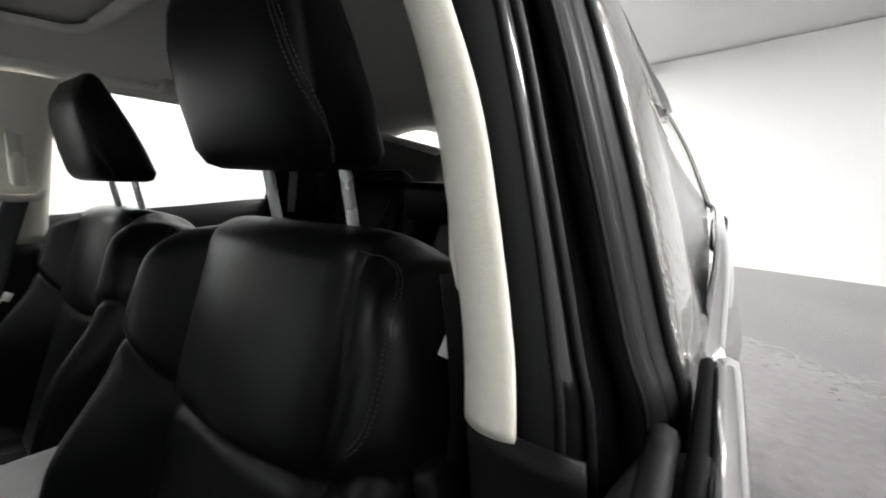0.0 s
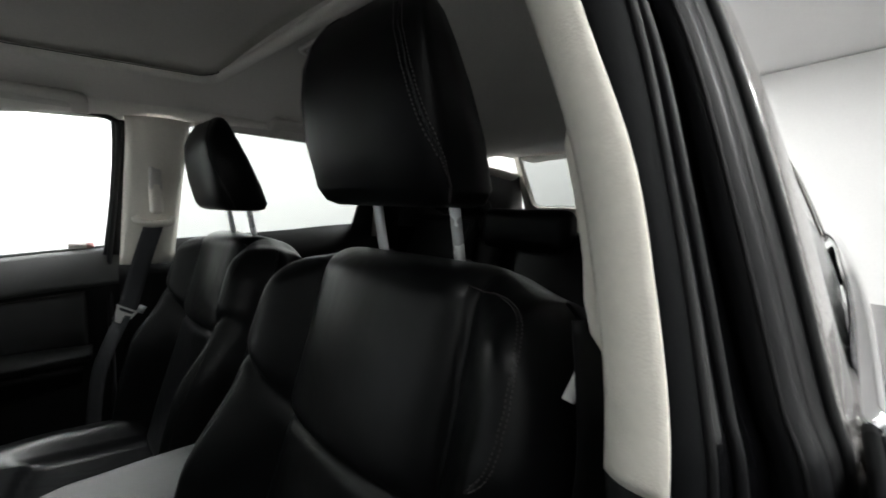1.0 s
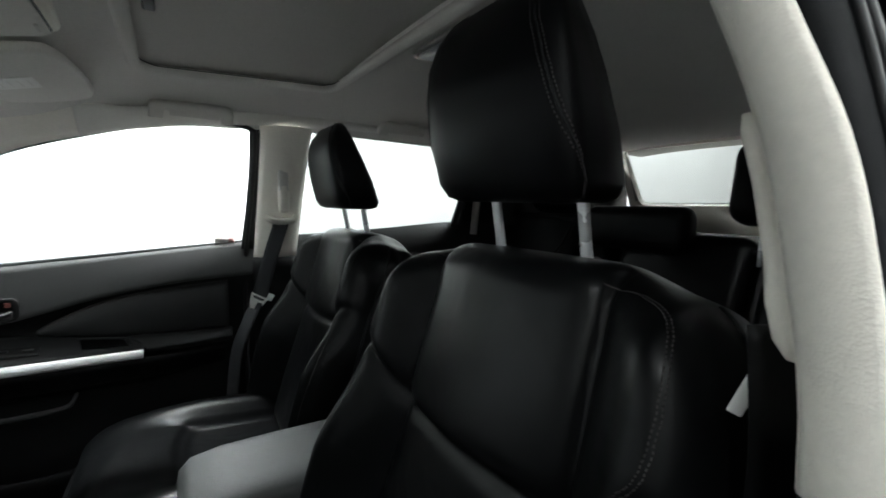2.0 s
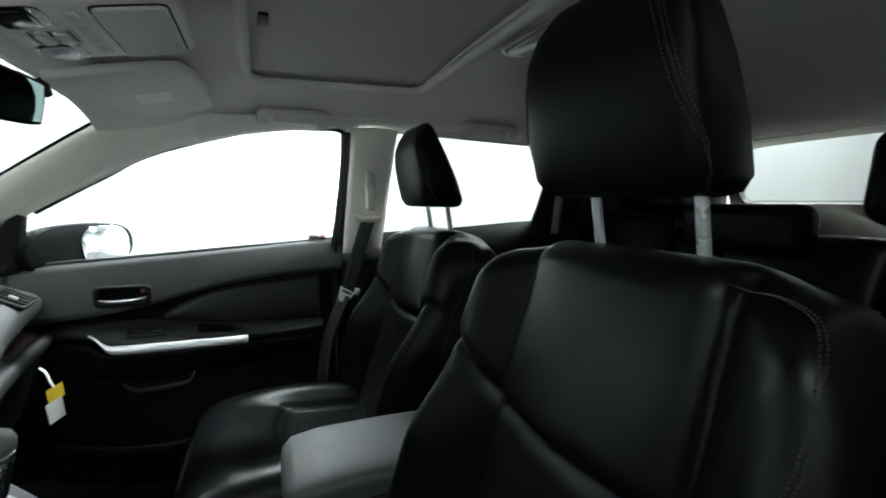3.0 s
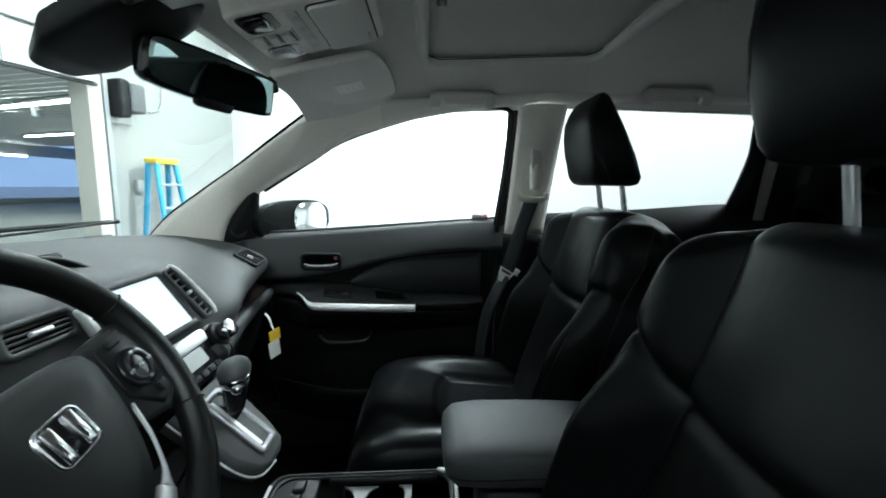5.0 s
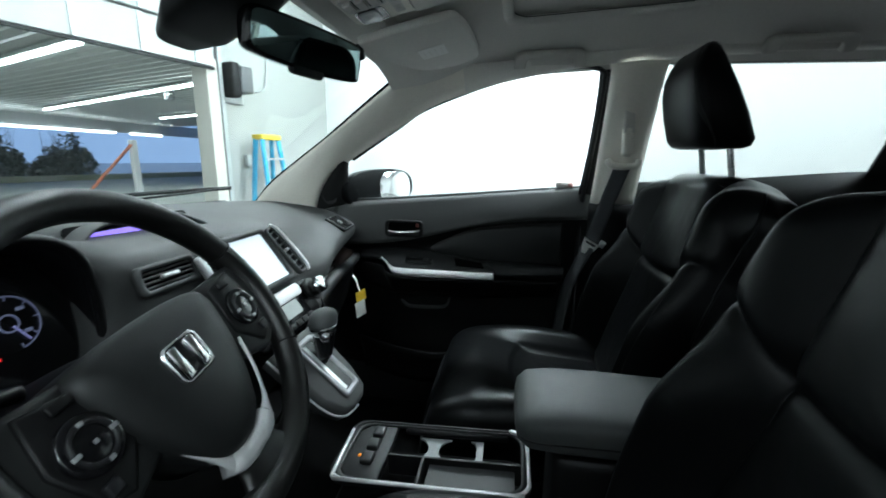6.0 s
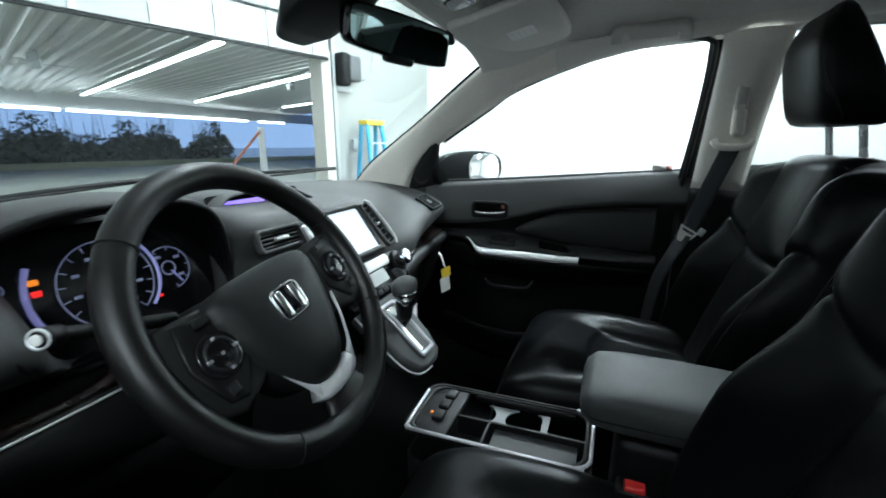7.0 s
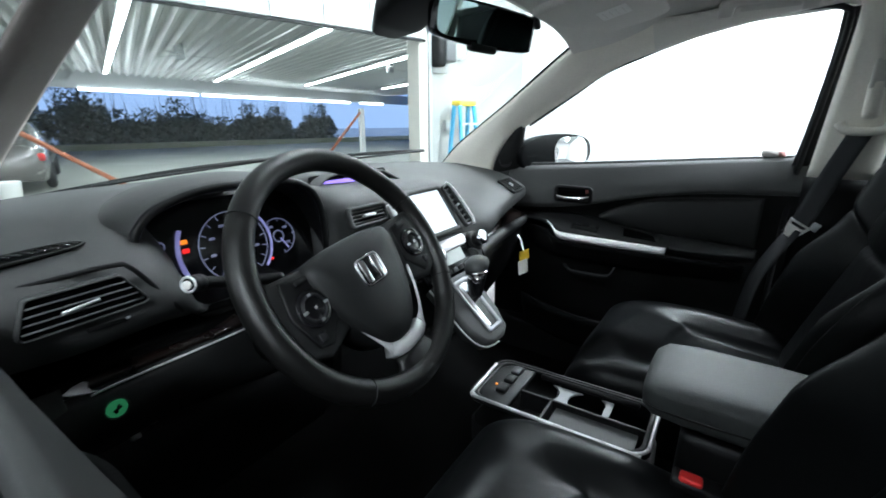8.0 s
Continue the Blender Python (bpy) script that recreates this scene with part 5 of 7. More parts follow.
part("outlet_rim", tube([(-0.705, 0.575, 1.093), (-0.66, 0.577, 1.0955), (-0.622, 0.580, 1.098), (-0.609, 0.590, 1.0995), (-0.622, 0.604, 1.0995), (-0.66, 0.604, 1.0985), (-0.705, 0.603, 1.0945)], 0.0018, 40, 6), BLACK, dv, "rounded outlet rim")
for k in range(9):
    part("slat", rbox(-0.694 + 0.0095 * k, 0.592, 1.0975 + 0.0003 * k, 0.003, 0.018, 0.003, 0.001, 1, pose(0, 0, 0, 0, 0, 30)), GLOSS, dv, smooth=False)
N_T = [(-0.71, 0.556, 1.000), (-0.60, 0.556, 0.998), (-0.50, 0.59, 0.972), (-0.40, 0.60, 0.965), (-0.25, 0.59, 0.955)]
N_R = [(-0.71, 0.63, 0.985), (-0.60, 0.63, 0.98), (-0.50, 0.64, 0.965), (-0.40, 0.65, 0.955), (-0.25, 0.65, 0.94)]
N_U = [(-0.71, 0.575, 0.955), (-0.60, 0.572, 0.953), (-0.50, 0.576, 0.948), (-0.40, 0.62, 0.945), (-0.25, 0.62, 0.93)]
# Shelf and line under the roll: shade put into a near-black colour.
part("undercut", band(N_R, N_U, 16, 4), CARPET_HOLLOW, dash, "black recessed dash shelf", mods=[("SOLIDIFY", {"thickness": 0.004})])
part("undercut", band(N_T, N_R, 16, 4), CARPET_HOLLOW, dash, "black recessed dash line", mods=[("SOLIDIFY", {"thickness": 0.004})])
N_W = [(-0.70, 0.562, 0.938), (-0.60, 0.565, 0.938), (-0.50, 0.57, 0.936), (-0.40, 0.59, 0.925), (-0.25, 0.60, 0.905)]
part("wood_strip", band(N_U, N_W, 16, 6, (0, -0.008, 0)), WOOD, dash, "dark glossy wood strip", mods=[("SOLIDIFY", {"thickness": 0.004})])
part("strip_end", slab([(-0.014, 0.002), (-0.004, 0.007), (0.006, 0.0085), (0.010, 0.005), (0.008, 0.0), (0.010, -0.005), (0.015, -0.0075), (0.002, -0.006), (-0.008, -0.002)][::-1], 0.004, 0.0012, facing(-0.653, 0.560, 0.944, 40)), SILVER, dash, "bright silver strip end")
part("end_cover", band([(-0.712, 0.555, 0.958), (-0.69, 0.558, 0.957), (-0.668, 0.562, 0.955)], [(-0.712, 0.56, 0.86), (-0.69, 0.558, 0.86), (-0.668, 0.556, 0.86)], 8, 6, (0, -0.006, 0)), DASH, dash, "dark grey dash end cover", mods=[("SOLIDIFY", {"thickness": 0.004})])
part("silver_end", tube([(-0.645, 0.554, 0.937), (-0.60, 0.556, 0.937), (-0.50, 0.560, 0.935), (-0.40, 0.582, 0.925)], 0.0016, 20, 8), SILVER, dash, "satin silver strip end")
N_P = [(-0.70, 0.58, 0.850), (-0.60, 0.58, 0.850), (-0.50, 0.585, 0.845), (-0.40, 0.60, 0.82), (-0.25, 0.60, 0.81)]
part("knee_panel", band(N_W, N_P, 16, 8, (0, -0.020, 0)), HUBPAD, dash, "dark grey knee panel", mods=[("SOLIDIFY", {"thickness": 0.006})])
part("knee_lower", band(N_P, [(-0.70, 0.68, 0.60), (-0.60, 0.68, 0.60), (-0.50, 0.68, 0.60), (-0.40, 0.68, 0.60), (-0.25, 0.68, 0.60)], 16, 6, (0, -0.02, 0)), BLACK, dash, "black lower knee panel", mods=[("SOLIDIFY", {"thickness": 0.006})])
gbtn = part("eco_button", disc(0.0108, 0.006, 32, 0.003, facing(-0.629, 0.546, 0.914, 6)), GREEN, dash, "round green lit button")
part("button_mark", rbox(0, 0, 0, 0.010, 0.0030, 0.0016, 0.0006, 1, facing(-0.629, 0.5400, 0.9145, 6) @ pose(0, 0, 0, 0, 0, 20)), BLACK, gbtn, "dark button symbol", smooth=False)
part("button_mark", rbox(0, 0, 0, 0.0030, 0.011, 0.0014, 0.0006, 1, facing(-0.629, 0.5402, 0.9145, 6) @ pose(0, 0, 0, 0, 0, -25)), BLACK, gbtn, "dark button symbol", smooth=False)
part("button_ring", tube([(-0.629 + 0.0122 * math.cos(a), 0.5415 + 0.0012 * math.sin(a), 0.9142 + 0.0122 * math.sin(a)) for a in [2 * math.pi * k / 28 for k in range(28)]], 0.0009, closed=True, sides=6, up=(0, 1, 0)), DASH, gbtn, "button ring")
for k, (bx, bz) in enumerate(((-0.598, 0.872), (-0.592, 0.858), (-0.612, 0.850))):
    part("lower_switch", rbox(bx, 0.562 + 0.004 * k, bz, 0.011, 0.010, 0.006, 0.002), SILVER if k == 2 else DASH, dash, "small lower switch")

# Instrument cluster with its hood.
hood_in = [(-0.512, 0.605, 0.995), (-0.524, 0.596, 1.02), (-0.546, 0.590, 1.058), (-0.562, 0.586, 1.088), (-0.552, 0.584, 1.110), (-0.530, 0.584, 1.126), (-0.482, 0.582, 1.140), (-0.424, 0.580, 1.143), (-0.335, 0.582, 1.136), (-0.285, 0.590, 1.106), (-0.262, 0.602, 1.05), (-0.255, 0.610, 0.985)]
hood_out = [(-0.530, 0.61, 0.995), (-0.545, 0.61, 1.025), (-0.566, 0.62, 1.066), (-0.582, 0.64, 1.094), (-0.570, 0.68, 1.108), (-0.54, 0.73, 1.118), (-0.49, 0.78, 1.126), (-0.42, 0.80, 1.132), (-0.34, 0.80, 1.130), (-0.27, 0.72, 1.110), (-0.238, 0.65, 1.07), (-0.232, 0.63, 0.985)]
hood_back = [(-0.540, 0.66, 0.97), (-0.545, 0.662, 1.02), (-0.548, 0.665, 1.05), (-0.550, 0.67, 1.075), (-0.540, 0.675, 1.095), (-0.520, 0.68, 1.108), (-0.475, 0.69, 1.118), (-0.42, 0.69, 1.120), (-0.335, 0.69, 1.118), (-0.285, 0.68, 1.09), (-0.262, 0.67, 1.04), (-0.258, 0.66, 0.97)]
part("hood", band(hood_in, hood_out, 40, 8, (0, 0, 0.012)), DASH, dash, "dark grey instrument hood", mods=[("SOLIDIFY", {"thickness": 0.004})])
part("hood_lip", tube(hood_in, 0.006, 50, 8), BLACK, dash, "black hood lip")
part("hood_lining", band(hood_in, hood_back, 40, 6), BLACK, dash, "black hood lining", mods=[("SOLIDIFY", {"thickness": 0.003})])
CL = facing(-0.405, 0.645, 1.040, 14)
clu = part("instrument_face", slab(rrect(0.285, 0.155, 0.03), 0.006, 0.001, CL), GLOSS, dash, "gloss black instrument face", smooth=False)
DIAL = mat("dial_print", (0.2, 0.2, 0.25), 0.5, emit=(0.55, 0.55, 0.95), power=0.07)
GLOW = mat("lilac_glow", (0.4, 0.4, 0.6), 0.5, emit=(0.50, 0.45, 1.0), power=0.16)
AMBER = mat("amber_lamp", (0.7, 0.25, 0.02), 0.5, emit=(1.0, 0.24, 0.01), power=0.5)
REDL = mat("red_lamp", (0.7, 0.03, 0.02), 0.5, emit=(1.0, 0.02, 0.02), power=0.5)


def arc(r, a0, a1, n=40):
    return [(r * math.cos(radians(a0 + (a1 - a0) * k / (n - 1))), r * math.sin(radians(a0 + (a1 - a0) * k / (n - 1)))) for k in range(n)]


def on_plate(m, pts, z=0.008):
    return [m @ Vector((x, y, z)) for x, y in pts]


def gauge(cx, cy, r, a0, a1, ticks, needle, name, glow=False):
    m = CL @ pose(cx, cy, 0)
    g = part(name, disc(r, 0.008, 40, 0.001, m), GLOSS, clu, "round dark gauge", smooth=False)
    part("scale", tube(on_plate(m, arc(r * 0.96, a0, a1), 0.0095), 0.0010, 40, 5), DIAL, g, "lit gauge scale")
    if glow:
        part("glow_arc", tube(on_plate(m, arc(r * 1.10, 70, -45), 0.0095), 0.0022, 40, 6), GLOW, g, "lilac glowing arc")
        part("glow_arc", tube(on_plate(m, arc(r * 1.46, 152, 216), 0.0095), 0.0034, 40, 6), GLOW, g, "lilac glowing arc")
    for k in range(ticks):
        a = radians(a0 + (a1 - a0) * k / (ticks - 1))
        p, q = (r * 0.80 * math.cos(a), r * 0.80 * math.sin(a)), (r * 0.93 * math.cos(a), r * 0.93 * math.sin(a))
        part("tick", tube(on_plate(m, [p, q], 0.0095), 0.0008, 3, 4), DIAL, g)
        if k % 2 == 0 and r > 0.03:
            c = m @ pose(r * 0.64 * math.cos(a), r * 0.64 * math.sin(a), 0.0085)
            part("figure", slab(rrect(0.0085, 0.0042, 0.001), 0.0008, 0, c), DIAL, g, "unreadable lit figure")
    a = radians(needle)
    part("needle", tube(on_plate(m, [(0.15 * r * math.cos(a), 0.15 * r * math.sin(a)), (0.85 * r * math.cos(a), 0.85 * r * math.sin(a))], 0.011), 0.0012, 4, 5), GLOW, g, "lit needle")
    part("hub", tube(on_plate(m, arc(r * 0.30, 0, 350), 0.0095), 0.0012, closed=True, sides=5), DIAL, g, "lit inner ring")
    return g


gauge(-0.008, -0.002, 0.057, 232, -52, 15, 232, "speed_gauge", True)
gauge(0.070, -0.004, 0.032, 120, -80, 6, -60, "fuel_gauge")
gauge(-0.112, 0.020, 0.022, 232, 120, 4, 225, "rev_gauge")
for k, mt in enumerate((AMBER, REDL)):
    part("warning_lamp", slab(rrect(0.010, 0.007, 0.002), 0.001, 0, CL @ pose(-0.080, 0.020 - 0.013 * k, 0.009)), mt, clu, "lit warning lamp")
part("warning_lamp", slab(rrect(0.006, 0.004, 0.001), 0.001, 0, CL @ pose(0.048, -0.038, 0.009)), REDL, clu, "lit warning lamp")
part("level_bar", slab(rrect(0.007, 0.018, 0.001), 0.001, 0, CL @ pose(-0.108, -0.020, 0.009)), DIAL, clu, "lit level bar")

# Small lilac display on top of the dash.
ih = part("display_hood", band([(-0.215, 0.675, 1.092), (-0.16, 0.690, 1.122), (-0.02, 0.690, 1.122), (0.055, 0.675, 1.088)], [(-0.22, 0.90, 1.09), (-0.16, 0.92, 1.105), (-0.02, 0.92, 1.103), (0.06, 0.90, 1.085)], 24, 6), DASH, dash, "low hood over a display", mods=[("SOLIDIFY", {"thickness": 0.006})])
part("display", slab(rrect(0.235, 0.040, 0.008), 0.003, 0, facing(-0.08, 0.715, 1.099, 20)), GLOSS, ih, "dark display glass", smooth=False)
part("display_text", slab(rrect(0.100, 0.024, 0.003), 0.001, 0, facing(-0.120, 0.706, 1.0955, 20)), mat("lilac_display", (0.3, 0.25, 0.5), 0.4, emit=(0.36, 0.22, 1.0), power=0.9), ih, "lit lilac read-out bar", smooth=False)

# Centre stack.
louvre_vent("air_vent", facing(-0.158, 0.596, 1.047, 18, 0), 0.110, 0.044, 4, dash, DASH, label="slatted centre vent")
part("vent_side_bar", slab(rrect(0.014, 0.044, 0.004), 0.010, 0.002, facing(-0.096, 0.584, 1.040, 18, 0) @ pose(0, 0, 0, 0, 0, 14)), SILVER, dash, "silver vent side bar")
part("hazard_button", slab(rrect(0.028, 0.036, 0.006), 0.008, 0.002, facing(-0.072, 0.588, 1.052, 22)), GLOSS, dash, "dark hazard button")
SCR = facing(0.022, 0.574, 1.021, 36, 0) @ pose(0, 0, 0, 0, 0, 0)
sb = part("screen_bezel", ring_plate(rrect(0.172, 0.128, 0.010, 6), rrect(0.148, 0.103, 0.004, 6), 0.010, SCR), DASH, dash, "dark grey screen bezel")
part("screen", slab(rrect(0.150, 0.107, 0.003), 0.004, 0, SCR), mat("screen_glass", (0.5, 0.52, 0.55), 0.1, emit=(0.92, 0.96, 1.0), power=0.55), sb, "bright white touch screen", smooth=False)
VR = facing(0.128, 0.568, 1.022, 36, 0) @ pose(0, 0, 0, 0, 0, 9)
louvre_vent("air_vent", VR, 0.036, 0.120, 7, dash, DASH, bez=0.006, label="tall slatted centre vent")
part("vent_side_bar", tube([VR @ Vector(p) for p in ((0.012, 0.062, 0.008), (0.020, 0.045, 0.011), (0.0225, 0.0, 0.012), (0.022, -0.045, 0.011), (0.016, -0.062, 0.008))], 0.0042, 24, 8), SILVER, dash, "curved silver bar beside the vent")
louvre_vent("air_vent", facing(0.600, 0.640, 1.0090, 60, 6), 0.108, 0.074, 4, dash, BLACK, "v", bez=0.005, label="corner air vent", deep=0.008)
# Climate panel.
CP = facing(0.035, 0.522, 0.918, 34, 0)
cp = part("climate_panel", slab(rrect(0.25, 0.085, 0.02), 0.012, 0.003, CP), GLOSS, dash, "dark climate control panel")
part("silver_wing", slab(rrect(0.12, 0.026, 0.010), 0.006, 0.002, CP @ pose(0.01, 0.030, 0.012)), SILVER, cp, "satin silver display surround")
part("read_out", slab(rrect(0.075, 0.030, 0.004), 0.003, 0, CP @ pose(0.0, 0.0, 0.012)), mat("grey_lcd", (0.35, 0.37, 0.36), 0.3, mottle=0.4, mscale=60), cp, "grey climate read-out", smooth=False)
for k in range(5):
    part("button", slab(rrect(0.019, 0.012, 0.003), 0.005, 0.001, CP @ pose(-0.045 + 0.024 * k, -0.030, 0.012)), BLACK, cp, "black climate button")
for kx in (-0.085, 0.105):
    kb = part("knob", disc(0.026, 0.010, 32, 0.003, CP @ pose(kx, 0.012, 0.012)), BLACK, cp, "black knob collar")
    part("grip", disc(0.018, 0.028, 24, 0.004, CP @ pose(kx, 0.012, 0.022)), CHROME, kb, "chrome temperature knob")
part("lower_panel", band([(-0.10, 0.545, 0.885), (0.15, 0.53, 0.885)], [(-0.085, 0.62, 0.70), (0.10, 0.62, 0.70)], 8, 6, (0, -0.01, 0)), BLACK, dash, "black lower centre stack", mods=[("SOLIDIFY", {"thickness": 0.01})])

# Shift gate and lever.
GP = pose(-0.064, 0.412, 0.885, 42, 0, 0)
gate = part("gate_panel", slab([(-0.070, 0.05), (-0.066, -0.06), (-0.045, -0.098), (-0.020, -0.108), (0.020, -0.108), (0.042, -0.098), (0.056, -0.06), (0.070, 0.05)], 0.03, 0.008, GP @ pose(0, 0, -0.03)), DASH, dash, "dark grey shift gate panel")
part("gate_frame", ring_plate(rrect(0.052, 0.124, 0.008, 6), rrect(0.036, 0.106, 0.005, 6), 0.005, GP @ pose(0.004, -0.025, 0)), DULLSILVER, gate, "satin silver gate frame")
part("gate_slot", slab(rrect(0.034, 0.104, 0.005), 0.002, 0, GP @ pose(0.002, -0.025, 0.001)), GLOSS, gate, "dark shift slot", smooth=False)
part("gate_scale", slab(rrect(0.008, 0.10, 0.002), 0.003, 0, GP @ pose(-0.010, -0.025, 0.002)), STEEL, gate, "pale gear scale", smooth=False)
part("gate_line", tube([GP @ Vector(p) for p in ((-0.073, 0.05, -0.012), (-0.069, -0.06, -0.012), (-0.046, -0.101, -0.012), (0, -0.111, -0.012))], 0.0019, 20, 6), BRUSHED, gate, "thin silver edge line")
lever = part("lever", tube([GP @ Vector((0.004, -0.012, 0)), (-0.060, 0.398, 0.890)], [0.010, 0.012], 8, 12), BLACK, dash, "black shift lever shaft")


def lever_ring(z, rx, ry, cx, cy):
    return [Vector((cx + rx * math.cos(t), cy + ry * math.sin(t), z)) for t in [2 * math.pi * j / 24 for j in range(24)]]


part("lever_body", loft([lever_ring(z, r, r * 0.95, -0.059 + 0.08 * (z - 0.885), 0.398) for z, r in ((0.884, 0.0125), (0.890, 0.0145), (0.910, 0.0180), (0.925, 0.0205), (0.934, 0.0215))]), GLOSS, lever, "gloss black shift lever body")
part("lever_cap", loft([lever_ring(z, r, r * 0.95, -0.056, 0.398) for z, r in ((0.926, 0.0205), (0.929, 0.0228), (0.939, 0.0238), (0.943, 0.0225))]), CHROME, lever, "chrome shift lever collar")
part("lever_knob", loft([lever_ring(z, r * 1.12, r, cx, 0.400) for z, r, cx in ((0.940, 0.0225, -0.0545), (0.946, 0.0240, -0.053), (0.955, 0.0235, -0.050), (0.962, 0.0190, -0.047), (0.966, 0.0110, -0.045), (0.967, 0.003, -0.044))]), ARM, lever, "grey leather shift knob")
part("release_button", loft([[Vector((-0.076 + 0.002 * k, 0.386 + 0.002 * k, 0.928)) + (Vector((0.6, -0.8, 0)) * math.cos(t) * 1.0 + Vector((0, 0, 1)) * math.sin(t)) * r for t in [2 * math.pi * j / 16 for j in range(16)]] for k, r in ((-2, 0.003), (-1, 0.007), (0, 0.0085), (2, 0.0085))]), CHROME, lever, "chrome release button")
# Tag that hangs from the glove box.
tag = thing("paper_tag", "yellow and white paper tag hanging from the dash", "tag")
part("string", band([(0.573, 0.592, 0.842), (0.578, 0.582, 0.826), (0.587, 0.578, 0.797), (0.598, 0.575, 0.780)], [(0.586, 0.592, 0.842), (0.591, 0.582, 0.826), (0.600, 0.578, 0.797), (0.609, 0.575, 0.780)], 10, 3), WHITE, tag, "white paper loop", mods=[("SOLIDIFY", {"thickness": 0.0006})])
part("yellow_half", rbox(0.606, 0.575, 0.764, 0.044, 0.0012, 0.037, 0, 1, pose(0, 0, 0, 0, -8, -26)), YELLOW, tag, "yellow header", smooth=False)
part("white_half", rbox(0.601, 0.575, 0.720, 0.044, 0.0012, 0.054, 0, 1, pose(0, 0, 0, 0, -8, -26)), WHITE, tag, "white lower half", smooth=False)

# ---- steering wheel ----
SW = pose(-0.356, 0.416, 1.031, 57.3, 0, 3.6) @ pose(0, 0, 0, 0, 0, 7)
sw = thing("steering_wheel", "black leather steering wheel with silver lower spoke", "steering wheel", SW)
part("rim", tube([(0.1715 * math.cos(a), 0.1715 * math.sin(a), 0) for a in [2 * math.pi * k / 72 for k in range(72)]], 0.0168, closed=True, sides=16), WHEEL, sw, "stitched black leather rim")
for a in (20, 135, 232, 330):
    c, s = math.cos(radians(a)), math.sin(radians(a))
    part("rim_seam", tube([(0.1715 * c + 0.0172 * math.cos(b) * c, 0.1715 * s + 0.0172 * math.cos(b) * s, 0.0172 * math.sin(b)) for b in [2 * math.pi * k / 20 for k in range(20)]], 0.0012, closed=True, sides=5, up=(-s, c, 0)), BLACK, sw, "sewn rim seam")
HUB = [(0, 0.054), (0.05, 0.052), (0.086, 0.042), (0.084, 0.004), (0.068, -0.045), (0.042, -0.088), (0.020, -0.104), (0, -0.107)]
HUB = HUB + [(-x, y) for x, y in reversed(HUB[1:-1])]
hubrings = []
for sc, z in ((0.96, -0.05), (1.0, -0.008), (1.0, 0.0), (0.975, 0.008), (0.90, 0.015), (0.6, 0.022), (0.2, 0.024)):
    hubrings.append([Vector((sc * p.x - 0.012, sc * (p.y + 0.02) - 0.027, z + 0.004)) for p in curve_pts([(x, y, 0) for x, y in HUB + HUB[:1]], 57)[:-1]])
part("hub", loft(hubrings), HUBPAD, sw, "dark grey horn pad")
bd = part("badge", slab(rrect(0.044, 0.036, 0.008), 0.004, 0.0015, pose(-0.016, -0.008, 0.0255)), GLOSS, sw, "dark badge ground")
part("badge_ring", ring_plate(rrect(0.048, 0.040, 0.009, 6), rrect(0.0435, 0.0355, 0.0075, 6), 0.006, pose(-0.016, -0.008, 0.0255)), CHROME, bd, "chrome badge ring")
for bx in (-0.012, 0.012):
    part("badge_bar", rbox(bx - 0.016, -0.008, 0.0305, 0.0105, 0.033, 0.005, 0.0018), CHROME, bd, "chrome badge bar")
part("pad_mark", rbox(-0.008, -0.062, 0.0205, 0.022, 0.010, 0.001, 0.0004, 1), BLACK, sw, "faint moulded mark")
for sx in (-1, 1):
    sp = part("spoke", slab([(sx * 0.080, 0.046), (sx * 0.150, 0.050), (sx * 0.166, 0.010), (sx * 0.158, -0.045), (sx * 0.120, -0.064), (sx * 0.074, -0.050)][::sx], 0.020, 0.006, pose(0, -0.008, -0.014)), HUBPAD, sw, "dark grey side spoke")
    plate = part("button_plate", slab([(sx * 0.088, 0.036), (sx * 0.135, 0.044), (sx * 0.146, 0.0), (sx * 0.132, -0.046), (sx * 0.112, -0.052), (sx * 0.082, -0.020)][::sx], 0.006, 0.003, pose(0, -0.008, 0.004)), BLACK, sw, "black button plate")
    pod = part("button_pod", disc(0.024, 0.006, 32, 0.002, pose(sx * 0.114, -0.010, 0.009)), GLOSS, plate, "gloss black button pod")
    part("pod_ring", tube([(sx * 0.114 + 0.0165 * math.cos(a), -0.010 + 0.0165 * math.sin(a), 0.0155) for a in [2 * math.pi * k / 28 for k in range(28)]], 0.0024, closed=True, sides=6), SATIN, plate, "satin button ring")
    for bx, by, big in ((0.0, 0.0165, 1), (0.0165, 0.0, 1.4), (-0.0165, 0.0, 1.4), (0, -0.0165, 1), (0, 0, 0.8)):
        part("button_mark", rbox(sx * 0.114 + bx, -0.010 + by, 0.0175, 0.005 * big, 0.0036, 0.0018, 0.0005, 1), DULLSILVER, plate, "pale button mark", smooth=False)
    part("button", rbox(sx * 0.110, 0.026, 0.012, 0.020, 0.009, 0.005, 0.002), BLACK, plate, "black wheel button")
    part("button", rbox(sx * 0.124, -0.044, 0.012, 0.013, 0.012, 0.005, 0.002), SATIN, plate, "black wheel button")
    part("silver_spoke", band([(sx * 0.0790, -0.034, 0.006), (sx * 0.066, -0.066, 0.008), (sx * 0.048, -0.096, 0.009), (sx * 0.034, -0.108, 0.008)], [(sx * 0.0820, -0.036, 0.006), (sx * 0.0702, -0.069, 0.008), (sx * 0.0535, -0.101, 0.008), (sx * 0.043, -0.123, 0.006)], 26, 6, (0, 0, 0.002)), BRUSHED, sw, "satin silver lower spoke", mods=[("SOLIDIFY", {"thickness": 0.004})])
